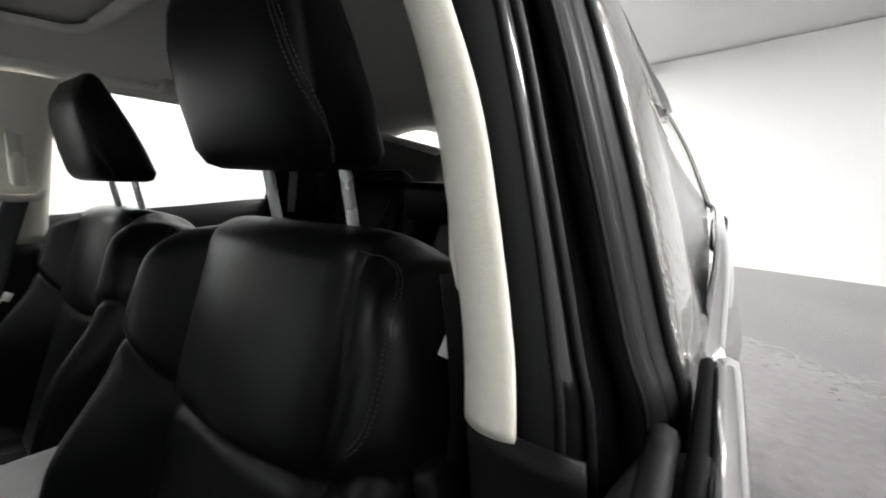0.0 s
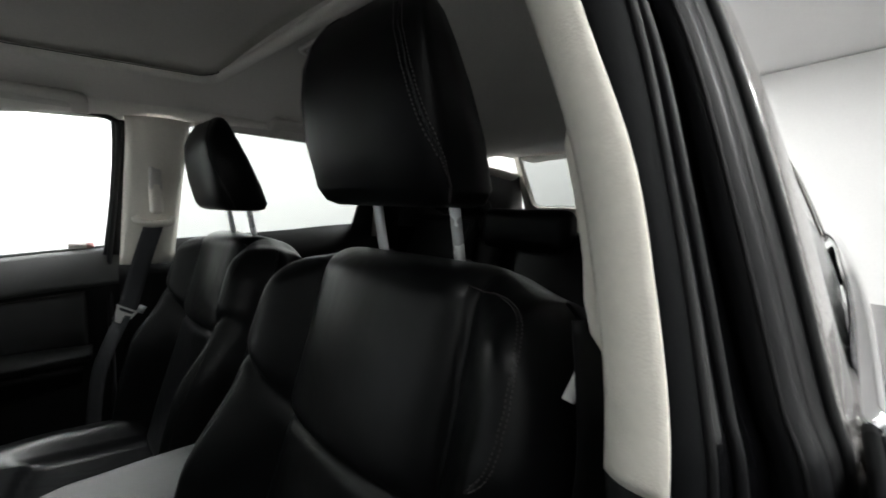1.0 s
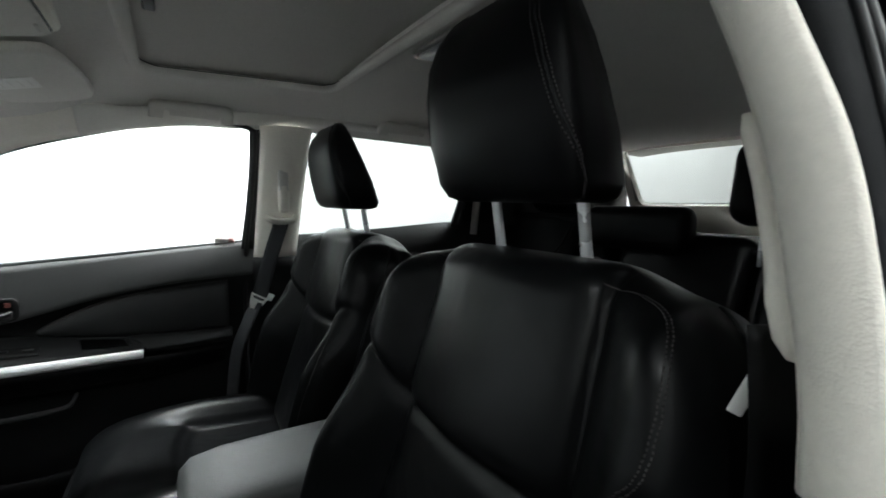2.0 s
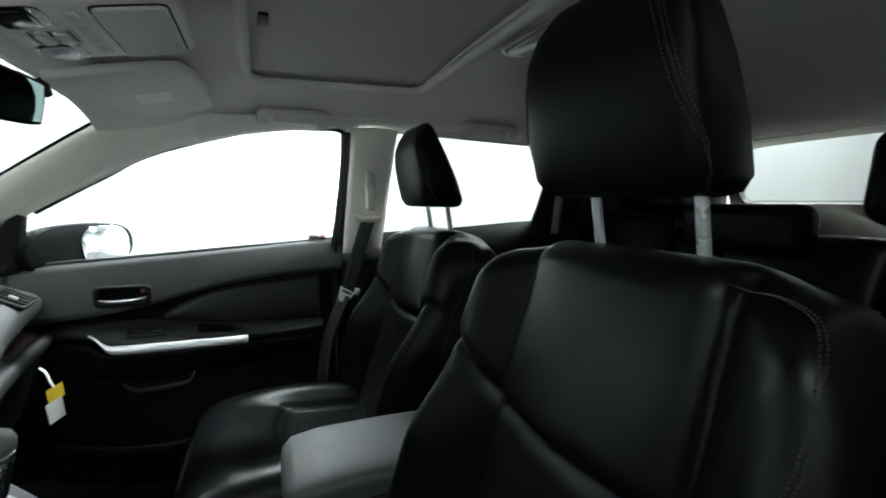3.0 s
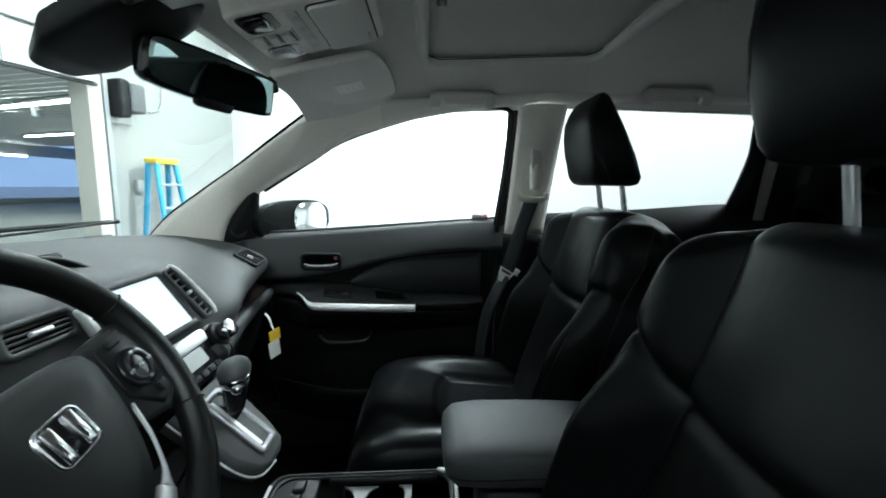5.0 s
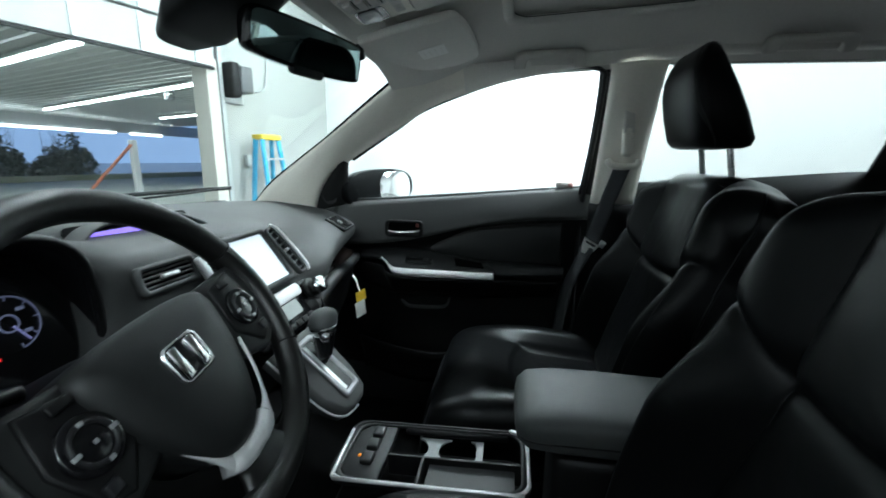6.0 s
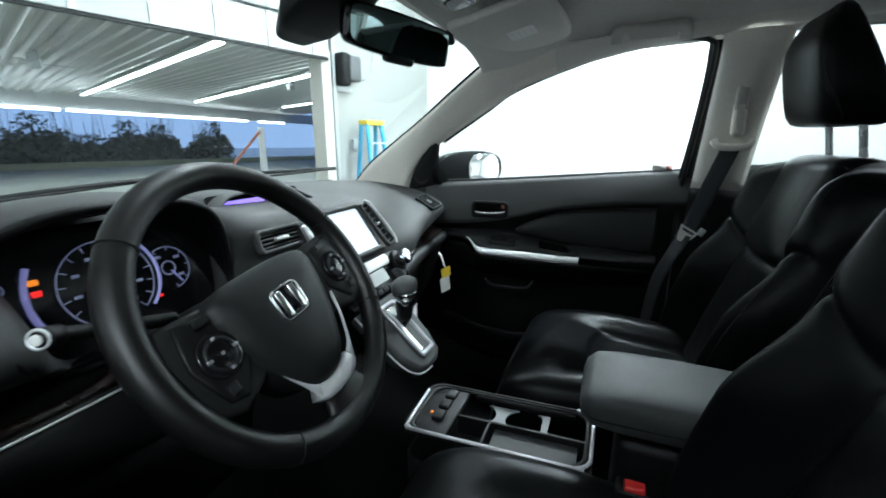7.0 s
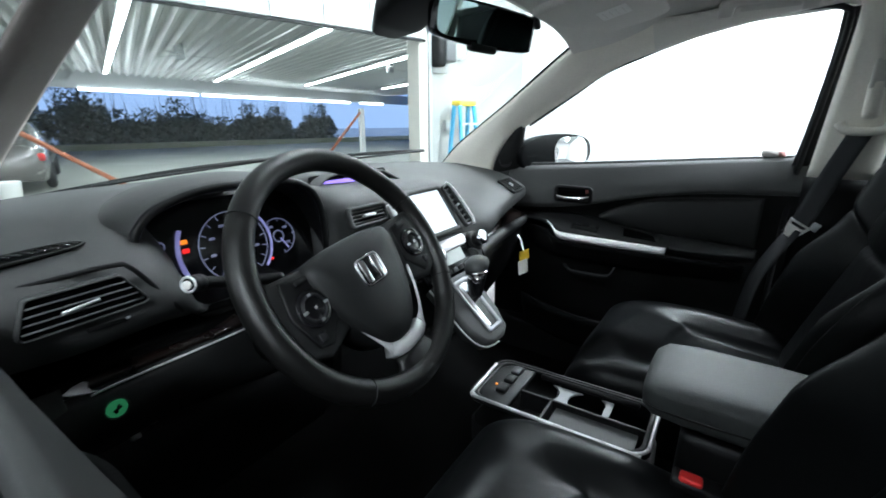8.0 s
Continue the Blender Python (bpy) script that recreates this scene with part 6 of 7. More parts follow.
part("spoke_plate", loft([[Vector((x * f, -0.122 + (y + 0.122) * f, z)) for x, y in ((-0.034, -0.107), (-0.018, -0.113), (0.018, -0.113), (0.034, -0.107), (0.044, -0.123), (0.032, -0.132), (0.016, -0.135), (-0.016, -0.135), (-0.032, -0.132), (-0.044, -0.123))] for f, z in ((1.0, -0.010), (1.0, 0.004), (0.94, 0.0085), (0.5, 0.0105), (0.05, 0.0108))]), BRUSHED, sw, "satin silver spoke plate")
part("lower_spoke", loft([[Vector((w * math.cos(t) * abs(math.cos(t)) ** -0.4 if abs(math.cos(t)) > 1e-6 else 0.0, y, zc + 0.009 * math.sin(t))) for t in [2 * math.pi * k / 20 for k in range(20)]] for y, w, zc in ((-0.132, 0.034, -0.004), (-0.142, 0.037, -0.003), (-0.152, 0.044, -0.002), (-0.162, 0.056, -0.001), (-0.172, 0.066, 0.0))]), WHEEL, sw, "dark leather lower spoke")
part("column_shroud", loft([[Vector((r * 1.15 * math.cos(t), r * math.sin(t) - 0.02, z)) for t in [2 * math.pi * k / 24 for k in range(24)]] for z, r in ((-0.20, 0.075), (-0.12, 0.07), (-0.055, 0.06), (-0.04, 0.05))]), BLACK, sw, "black column shroud")
stalk = thing("stalk_switch", "black light stalk with a pale round end", "stalk")
part("arm", tube([(-0.405, 0.535, 1.005), (-0.47, 0.530, 1.022), (-0.531, 0.512, 1.043)], 0.008, 16, 10), BLACK, stalk, "black stalk arm")
part("end_cap", tube([(-0.529, 0.512, 1.043), (-0.5465, 0.503, 1.048)], [0.0105, 0.0105], 4, 20), SATIN, stalk, "pale silver stalk end")
part("mark_ring", tube([look((-0.5470, 0.5025, 1.0482), (-0.671, 0.425, 1.071)) @ Vector((0.0088 * math.cos(a), 0.0088 * math.sin(a), 0)) for a in [2 * math.pi * k / 24 for k in range(24)]], 0.0016, closed=True, sides=6), STEEL, stalk, "pale ring")
part("mark", disc(0.0052, 0.002, 20, 0.0005, look((-0.5470, 0.5025, 1.0482), (-0.671, 0.425, 1.071)) @ pose(0, 0, -0.002, 0, 180)), WHITE, stalk, "white symbol disc")

# ---- console between the seats ----
con = thing("centre_console", "dark console tray with silver rim and cup holders", "console")
CM = pose(-0.044, 0.205, 0.700, -2.0)
RO = [(x, y + 0.003) for x, y in rrect(0.158, 0.332, 0.030, 8)]


def scaled(poly, s, t):
    return [(x * s, y * t) for x, y in poly]


part("body", slab([(x * 1.04, y * 1.02) for x, y in RO], 0.38, 0.0, CM @ pose(0, 0, -0.442)), BLACK, con, "black console body")
part("rim", ring_plate(scaled(RO, 1.04, 1.025), scaled(RO, 0.975, 0.985), 0.010, CM @ pose(0, 0, -0.004)), BLACK, con, "black tray rim")
edge = [(x * 1.012, y * 1.006) for x, y in RO]
edge = edge[11:32] + [(0.064, -0.165)]
part("rim_strip", tube([CM @ Vector((x, y, 0.006)) for x, y in [(0.05, 0.170)] + edge], 0.0034, 60, 8), BRUSHED, con, "satin silver tray edge strip")
part("tray_lip", ring_plate(scaled(RO, 0.985, 0.985), scaled(RO, 0.90, 0.93), 0.004, CM @ pose(0, 0, 0.0)), BLACK, con, "black tray lip")
part("tray_floor", slab(scaled(RO, 0.985, 0.985), 0.003, 0, CM @ pose(0, 0, -0.060)), CARPET_HOLLOW, con, "black tray floor", smooth=False)
sp = part("switch_plate", slab([(-0.074, 0.085), (0.074, 0.085), (0.072, 0.14), (0.05, 0.158), (-0.05, 0.158), (-0.072, 0.14)], 0.010, 0.003, CM @ pose(0, 0, -0.008)), BLACK, con, "black switch plate")
for k, bx in enumerate((-0.025, 0.012, 0.048)):
    part("switch", rbox(0, 0, 0, 0.028, 0.022, 0.010, 0.004, 2, CM @ pose(bx, 0.117, 0.006)), SATIN if k == 2 else BLACK, sp, "rocker switch")
part("indicator", rbox(0, 0, 0, 0.006, 0.005, 0.003, 0.001, 1, CM @ pose(-0.027, 0.130, 0.012)), AMBER, sp, "small amber lamp")
DIV = mat("grey_tray_divider", (0.20, 0.205, 0.21), 0.6, grain=0.2, mottle=0.2, scale=80)


def crescent(cy_a, cy_b, r, w=0.066, n=14):
    """A plate between two round wells, hollowed where each well comes in (or flat where there is none)."""
    def side(c, sign):
        if c is None:
            return []
        pts = []
        for k in range(n):
            a = radians(-68 + 136 * k / (n - 1))
            pts.append((w / 2 + r * math.sin(a), c + sign * r * math.cos(a)))
        return pts
    return side(cy_a, -1) + side(cy_b, 1)[::-1]


cups = part("cup_holder", slab(crescent(0.052, -0.036, 0.034), 0.004, 0, CM @ pose(-0.002, 0, -0.014)), DIV, con, "grey hourglass cup divider", smooth=False)
part("cup_end", slab([(0.001, -0.060), (0.006, -0.068), (0.02, -0.072), (0.033, -0.071), (0.046, -0.072), (0.060, -0.068), (0.065, -0.060), (0.065, -0.084), (0.001, -0.084)][::-1], 0.004, 0, CM @ pose(-0.002, 0, -0.014)), DIV, cups, "grey cup divider end", smooth=False)
part("divider", rbox(0, 0, 0, 0.006, 0.24, 0.04, 0.0015, 2, CM @ pose(-0.004, -0.035, -0.019)), BLACK, con, "black tray divider", smooth=False)
part("divider", rbox(0, 0, 0, 0.07, 0.006, 0.04, 0.0015, 2, CM @ pose(-0.038, 0.020, -0.019)), BLACK, con, "black tray divider", smooth=False)
part("mat", slab(rrect(0.066, 0.150, 0.004), 0.003, 0.001, CM @ pose(-0.038, -0.066, -0.014)), DASH, con, "dark grey rubber mat", smooth=False)
part("side_rail", rbox(0, 0, 0, 0.010, 0.20, 0.012, 0.003, 1, CM @ pose(0.070, -0.03, -0.004)), BLACK, con, "black tray rail")
# Armrest box.
arm = thing("armrest_box", "grey-black padded armrest on the console", "armrest")
AR = []
for i, (y, w, z0, z1) in enumerate(((0.068, 0.050, 0.792, 0.812), (0.064, 0.074, 0.780, 0.824), (0.047, 0.090, 0.771, 0.836), (0.0, 0.095, 0.768, 0.842), (-0.10, 0.095, 0.768, 0.842), (-0.22, 0.092, 0.75, 0.842), (-0.245, 0.08, 0.76, 0.835), (-0.25, 0.06, 0.775, 0.82))):
    cz, hz = (z0 + z1) / 2, (z1 - z0) / 2
    AR.append([Vector((-0.015 + w * math.copysign(abs(math.cos(t)) ** 0.5, math.cos(t)), y, cz + hz * math.copysign(abs(math.sin(t)) ** 0.5, math.sin(t)))) for t in [2 * math.pi * k / 36 for k in range(36)]])
part("pad", loft(AR), ARM, arm, "padded grey-black armrest lid")
part("seam", tube([(-0.107, -0.24, 0.800), (-0.1105, -0.10, 0.800), (-0.1105, 0.0, 0.798), (-0.105, 0.045, 0.796), (-0.085, 0.062, 0.796), (-0.02, 0.068, 0.796), (0.055, 0.062, 0.796)], 0.0014, 50, 5), BLACK, arm, "sewn armrest seam")
part("box", rbox(-0.02, -0.13, 0.57, 0.13, 0.27, 0.37, 0.02), BLACK, arm, "black armrest box")
buckle = thing("belt_buckle", "black belt buckle with a red release button", "buckle")
part("housing", rbox(-0.152, -0.028, 0.698, 0.034, 0.066, 0.07, 0.006, 3), BLACK, buckle, "black buckle housing")
part("button", rbox(-0.156, -0.020, 0.733, 0.020, 0.030, 0.013, 0.004, 3), RED, buckle, "red release button")


# ---- overhead: console, visors, grab handles, mirror ----
oc = thing("overhead_console", "grey-beige overhead console with lamps and a case", "overhead console")
OM = pose(-0.004, 0.286, 1.520, 180 - 13, 0, 0)  # face looks down and a little back
part("body", slab(rrect(0.195, 0.200, 0.022, 6), 0.05, 0.006, OM), BEIGE, oc, "grey-beige console body")
LENS = mat("lamp_lens", (0.45, 0.46, 0.46), 0.15, mottle=0.5, mscale=80)
OF = OM @ pose(0, 0, 0.05)  # the console's lower face: x right, y to the back
part("case_lid", slab(rrect(0.168, 0.078, 0.010), 0.006, 0.002, OF @ pose(0.002, 0.048, 0)), LINER, oc, "glasses case lid")
part("lid_gap", ring_plate(rrect(0.174, 0.084, 0.012), rrect(0.168, 0.078, 0.010), 0.0012, OF @ pose(0.002, 0.048, 0)), BLACK, oc, "dark lid gap", smooth=False)
part("lid_catch", slab(rrect(0.028, 0.004, 0.0015), 0.002, 0.0005, OF @ pose(0.05, 0.078, 0.006)), SHADE, oc, "lid catch")
for lx, mt in ((-0.060, GLOSS), (0.060, LENS)):
    part("lamp_well", slab(rrect(0.056, 0.050, 0.010), 0.0015, 0, OF @ pose(lx, -0.062, 0)), GLOSS, oc, "dark lamp well", smooth=False)
    part("lamp_lens", slab(rrect(0.046, 0.034, 0.008), 0.004, 0.002, OF @ pose(lx, -0.066, 0.0012)), mt, oc, "map lamp lens")
part("centre_plate", slab(rrect(0.052, 0.066, 0.004), 0.002, 0.0008, OF @ pose(0, -0.060, 0)), LINER, oc, "pale centre plate")
for k in range(3):
    part("switch", slab(rrect(0.034, 0.014, 0.003), 0.005, 0.0015, OF @ pose(0, -0.081 + 0.020 * k, 0.002)), GREIGE, oc, "lamp switch")
    part("switch_gap", slab(rrect(0.040, 0.002, 0.0008), 0.0006, 0, OF @ pose(0, -0.0715 + 0.020 * k, 0.0022)), BLACK, oc, "dark gap between switches", smooth=False)
part("mic_grille", slab(rrect(0.150, 0.016, 0.003), 0.0015, 0, OF @ pose(0.0, -0.014, 0)), LINER, oc, "pale microphone strip", smooth=False)
for k in range(4):
    part("mic_slot", slab(rrect(0.018, 0.008, 0.002), 0.0006, 0, OF @ pose(-0.054 + 0.036 * k, -0.014, 0.0015)), SHADE, oc, "small grille slot", smooth=False)


def VZ(y):
    """Underside of a folded visor."""
    return 1.462 - 0.245 * (y - 0.28)


def visor(sx):
    v = thing("sun_visor", "grey-beige sun visor folded up with a warning label", "sun visor", group="sun visors")
    out = [(0.155, 0.398), (0.24, 0.398), (0.35, 0.378), (0.45, 0.352), (0.508, 0.320), (0.533, 0.265), (0.528, 0.212), (0.49, 0.190), (0.35, 0.190), (0.20, 0.205), (0.160, 0.24)]
    bm = bmesh.new()
    pts = curve_pts([(*p, 0) for p in out + out[:1]], 60)[:-1]
    rings = []
    for sc, dz in ((0.97, 0.0), (1.0, -0.004), (1.0, -0.014), (0.985, -0.0175), (0.97, -0.018), (0.5, -0.018), (0.05, -0.018)):
        c = Vector((0.345, 0.30, 0))
        rings.append([Vector((sx * (c.x + (p.x - c.x) * sc), c.y + (p.y - c.y) * sc, VZ(c.y + (p.y - c.y) * sc) + 0.021 + dz)) for p in pts])
    bm.free()
    part("panel", loft(rings), LINER, v, "grey-beige visor panel")
    z = VZ(0.283) + 0.0018
    part("label", slab(rrect(0.080, 0.062, 0.004), 0.0006, 0, pose(sx * 0.342, 0.283, z, 180 - 13.8, 0, 0)), mat("visor_label", (0.80, 0.79, 0.76), 0.6, mottle=0.3, mscale=50), v, "pale warning label", smooth=False)
    for k in range(4):
        part("label_line", slab(rrect(0.05, 0.0014, 0.0006), 0.0004, 0, pose(sx * 0.342, 0.302 - 0.013 * k, VZ(0.302 - 0.013 * k) + 0.0008, 180 - 13.8, 0, 0)), LINER, v, "unreadable print", smooth=False)
    part("hinge", tube([(sx * 0.19, 0.408, VZ(0.408) + 0.012), (sx * 0.215, 0.412, VZ(0.412) - 0.003)], 0.008, 8, 8), BLACK, v, "dark visor clip")
    return v


visor(1)
visor(-1)


def grab(y0, y1, x, z):
    """A folded handle: a flat bracket with two feet, facing inwards and down."""
    g = thing("grab_handle", "grey-beige roof grab handle folded flat", "grab handle", group="grab handles")
    L = abs(y1 - y0) / 2
    m = Matrix(((0, -0.66, -0.75, x), (-1, 0, 0, (y0 + y1) / 2), (0, 0.75, -0.66, z), (0, 0, 0, 1)))
    outer = [(-L, -0.026), (-L + 0.001, 0.004), (-L + 0.009, 0.016), (-L + 0.025, 0.020)]
    inner = [(-L + 0.031, -0.026), (-L + 0.033, -0.006), (-L + 0.041, 0.001)]
    path = outer + [(-a, b) for a, b in outer[::-1]] + [(-a, b) for a, b in inner] + inner[::-1]
    part("grip", slab(path[::-1], 0.024, 0.006, m), GREIGE, g, "curved grip")
    # Pad in a darker tone than the rail paints in the recess shade.
    part("recess", slab(rrect(2 * L - 0.060, 0.030, 0.008), 0.004, 0.002, m @ pose(0, -0.010, 0.001)), SHADE, g, "shallow recess")


grab(0.096, -0.098, 0.590, 1.503)
grab(-0.535, -0.745, 0.588, 1.527)
lampr = thing("reading_lamp", "small roof lamp with a clear lens", "roof lamp")
part("lens", slab(rrect(0.21, 0.050, 0.02), 0.012, 0.004, pose(0.0, -0.425, liner_z(0, -0.42) + 0.002, 180)), LENS, lampr, "clear lamp lens")
part("bezel", ring_plate(rrect(0.24, 0.072, 0.028), rrect(0.21, 0.050, 0.02), 0.008, pose(0.0, -0.425, liner_z(0, -0.42) + 0.002, 180)), GREIGE, lampr, "lamp bezel")

mir = thing("rear_view_mirror", "black rear-view mirror hung from the windscreen", "mirror")
MM = pose(0.028, 0.441, 1.401, 90 + 7, 0, -20.6) @ pose(0, 0, 0, 0, 0, -2.3)
MO = curve_pts([(-0.122, -0.012, 0), (-0.123, 0.014, 0), (-0.113, 0.031, 0), (-0.06, 0.035, 0), (0, 0.036, 0), (0.06, 0.035, 0), (0.116, 0.032, 0), (0.124, 0.022, 0), (0.123, -0.020, 0), (0.114, -0.030, 0), (0.06, -0.034, 0), (0, -0.035, 0), (-0.06, -0.033, 0), (-0.112, -0.027, 0), (-0.122, -0.012, 0)], 71)[:-1]
case = loft([[MM @ Vector((p.x * s, p.y * s * 1.05, z)) for p in MO] for s, z in ((1.0, 0.008), (1.02, 0.0), (1.0, -0.012), (0.8, -0.030), (0.4, -0.038), (0.05, -0.040))])
mc = part("case", case, GLOSS, mir, "gloss black mirror case")
MG = MM @ pose(0, 0, 0.0085)
part("glass", slab([(p.x * 0.95, p.y * 0.92) for p in MO], 0.002, 0, MG), mat("tinted_mirror", (0.42, 0.56, 0.56), 0.02, metal=1.0), mc, "green tinted mirror glass", smooth=False)
part("sensor", rbox(0, 0, 0, 0.07, 0.02, 0.02, 0.008, 3, MM @ pose(0.0, -0.036, 0.0)), BLACK, mc, "black sensor lug")
part("stem", tube([(0.026, 0.470, 1.410), (0.0, 0.49, 1.43), (-0.03, 0.52, 1.45)], [0.016, 0.03], 12, 12), BLACK, mir, "black mirror stem")
part("cover", loft([[Vector((-0.075 + w * math.copysign(abs(math.cos(t)) ** 0.6, math.cos(t)), y, z + h * math.copysign(abs(math.sin(t)) ** 0.6, math.sin(t)))) for t in [2 * math.pi * k / 24 for k in range(24)]] for y, z, w, h in ((0.415, 1.487, 0.03, 0.008), (0.44, 1.475, 0.060, 0.020), (0.49, 1.455, 0.075, 0.028), (0.56, 1.42, 0.070, 0.026), (0.60, 1.395, 0.04, 0.012))]), BLACK, mir, "black sensor cover")

# ---- belts ----
belt = thing("seat_belt", "dark grey belt with a bright tongue, beside the far seat", "seat belt")


def webbing(ctrl, w, n, side):
    pts = curve_pts(ctrl, n)
    s = Vector(side)
    rings = [[p - s * w / 2, p - s * w / 4, p, p + s * w / 4, p + s * w / 2] for p in pts]
    return loft(rings, False, False)


part("webbing", webbing([(0.632, -0.232, 1.208), (0.640, -0.200, 1.10), (0.650, -0.165, 0.97), (0.652, -0.150, 0.945)], 0.045, 24, (0.25, 0.95, 0.1)), BELT, belt, "dark grey webbing", mods=[("SOLIDIFY", {"thickness": 0.0015})])
part("webbing", webbing([(0.650, -0.158, 0.955), (0.652, -0.125, 0.88), (0.652, -0.098, 0.80), (0.640, -0.08, 0.66)], 0.045, 24, (0.80, 0.58, 0.1)), BELT, belt, "dark grey webbing", mods=[("SOLIDIFY", {"thickness": 0.0015})])
part("webbing", webbing([(0.690, -0.25, 1.20), (0.705, -0.235, 1.0), (0.71, -0.22, 0.6)], 0.045, 16, (0.2, 0.97, 0)), BELT, belt, "dark grey webbing", mods=[("SOLIDIFY", {"thickness": 0.0015})])
TG = pose(0.646, -0.160, 0.962, 0, 0, 80) @ pose(0, 0, 0, 90, 0, 0) @ pose(0, 0, 0, 0, 0, 28)
tg = part("tongue", ring_plate([(-0.026, 0.014), (0.026, 0.014), (0.020, -0.010), (0.010, -0.030), (-0.010, -0.030), (-0.020, -0.010)], [(-0.018, 0.009), (0.018, 0.009), (0.015, 0.002), (0.009, 0.001), (-0.009, 0.001), (-0.015, 0.002)], 0.010, TG), WHITE, belt, "pale belt tongue", smooth=False)
part("blade", rbox(0, -0.036, 0.005, 0.018, 0.022, 0.003, 0.001, 1, TG), STEEL, tg, "steel tongue blade")
anc = thing("belt_anchor", "beige belt guide on the door pillar", "belt guide")
part("slider", rbox(0.622, -0.235, 1.275, 0.03, 0.030, 0.085, 0.010, 3, pose(0, 0, 0, 0, 10)), BEIGE, anc, "beige height slider")
part("loop", tube([(0.645, -0.190, 1.222), (0.636, -0.200, 1.208), (0.630, -0.235, 1.204), (0.632, -0.268, 1.208), (0.640, -0.278, 1.222)], 0.010, 20, 8), BEIGE, anc, "beige guide loop")
part("track", rbox(0.626, -0.235, 1.345, 0.012, 0.030, 0.10, 0.005, 2, pose(0, 0, 0, 0, 10)), GREIGE, anc, "height track")
nb = thing("seat_belt", "dark belt hanging from the near door pillar", "seat belt")
part("guide", loft([[Vector((-0.632 + 0.011 * s * math.cos(t) - dx, -0.222 + 0.020 * s * math.sin(t), z)) for t in [2 * math.pi * k / 18 for k in range(18)]] for z, s, dx in ((1.185, 0.6, 0.018), (1.195, 0.95, 0.016), (1.215, 1.05, 0.012), (1.24, 0.8, 0.006), (1.28, 0.7, -0.004), (1.31, 0.72, -0.012), (1.32, 0.5, -0.015))]), BEIGE, nb, "beige belt guide")
part("webbing", webbing([(-0.640, -0.228, 1.20), (-0.643, -0.240, 1.10), (-0.634, -0.235, 1.00), (-0.63, -0.19, 0.75)], 0.045, 20, (0.5, 0.85, 0)), BLACK, nb, "dark grey webbing", mods=[("SOLIDIFY", {"thickness": 0.0015})])
part("tongue", rbox(-0.628, -0.215, 1.045, 0.020, 0.03, 0.045, 0.006, 2, pose(0, 0, 0, 0, 20, 0)), BLACK, nb, "black belt tongue")
part("tag", rbox(-0.622, -0.232, 1.150, 0.009, 0.002, 0.028, 0.0008, 1, pose(0, 0, 0, 0, -20, 25)), WHITE, nb, "small white printed tag")


# ---- seen through the windscreen ----
dr = thing("garage_door", "white sectional garage door raised under the ceiling", "garage door")
for k in range(3):
    part("panel", gbox(-0.12, FRONT - 0.22 - 0.03 * k, 2.62 + 0.42 * k - 0.12, 6.7, 0.05, 0.40, 0.01), PANEL, dr, "white ribbed door panel", smooth=False)
    for r in range(11):
        part("stile", gbox(-3.2 + 0.62 * r, FRONT - 0.25 - 0.03 * k, 2.62 + 0.42 * k - 0.12, 0.05, 0.02, 0.40, 0.004), GALV, dr, "grey door stile", smooth=False)
part("bottom_seal", gbox(-0.12, FRONT - 0.22, 2.28, 6.7, 0.05, 0.025), RUBBER, dr, "black bottom seal", smooth=False)
single("door_jamb", gbox(3.22, FRONT - 0.06, 1.2, 0.16, 0.28, 2.4, 0.01), mat("cream_jamb", (0.55, 0.54, 0.48), 0.6, grain=0.3, mottle=0.3, scale=30), "cream painted doorway jamb", "door jamb", "structure", smooth=False)
trk = thing("door_track", "galvanised vertical garage door track", "door track")
part("rail", gbox(3.34, FRONT - 0.18, 1.35, 0.05, 0.06, 2.7, 0.006), GALV, trk, "galvanised rail", smooth=False)
part("flange", gbox(3.40, FRONT - 0.14, 1.35, 0.04, 0.02, 2.7), GALV, trk, "galvanised flange", smooth=False)
op = thing("door_opener", "dark grey wall-mounted door opener with a chain wheel", "door opener")
part("case", gbox(3.62, FRONT - 0.25, 2.20, 0.20, 0.22, 0.34, 0.03), mat("opener_grey", (0.10, 0.105, 0.11), 0.5, grain=0.3, mottle=0.3), op, "grey opener case")
part("motor", gbox(3.46, FRONT - 0.25, 2.18, 0.15, 0.20, 0.44, 0.04), BLACK, op, "black motor")
part("bracket", gbox(3.54, FRONT - 0.13, 2.16, 0.34, 0.03, 0.52, 0.004), GALV, op, "steel bracket")
part("conduit", tube([G @ Vector(p) for p in ((3.95, FRONT - 0.13, 2.1), (4.15, FRONT - 0.12, 2.25), (4.2, FRONT - 0.12, 3.0), (4.2, FRONT - 0.12, 3.85))], 0.012, 20, 6), GALV, op, "grey conduit")
bxs = thing("wall_box", "small grey switch box on the wall", "switch box")
part("case", gbox(3.72, FRONT - 0.14, 1.15, 0.10, 0.06, 0.16, 0.01), GALV, bxs, "grey box")

BLUE = mat("blue_fibreglass", (0.06, 0.36, 0.60), 0.5, grain=0.3, mottle=0.3)
LYEL = mat("yellow_ladder_cap", (0.80, 0.60, 0.05), 0.5, grain=0.2, mottle=0.2)
lad = thing("step_ladder", "blue step ladder with a yellow top", "ladder")
LU, LV, LH = 3.83, 4.70, 1.47
part("top_cap", gbox(LU, LV, LH, 0.34, 0.20, 0.07, 0.015), LYEL, lad, "yellow plastic top cap")
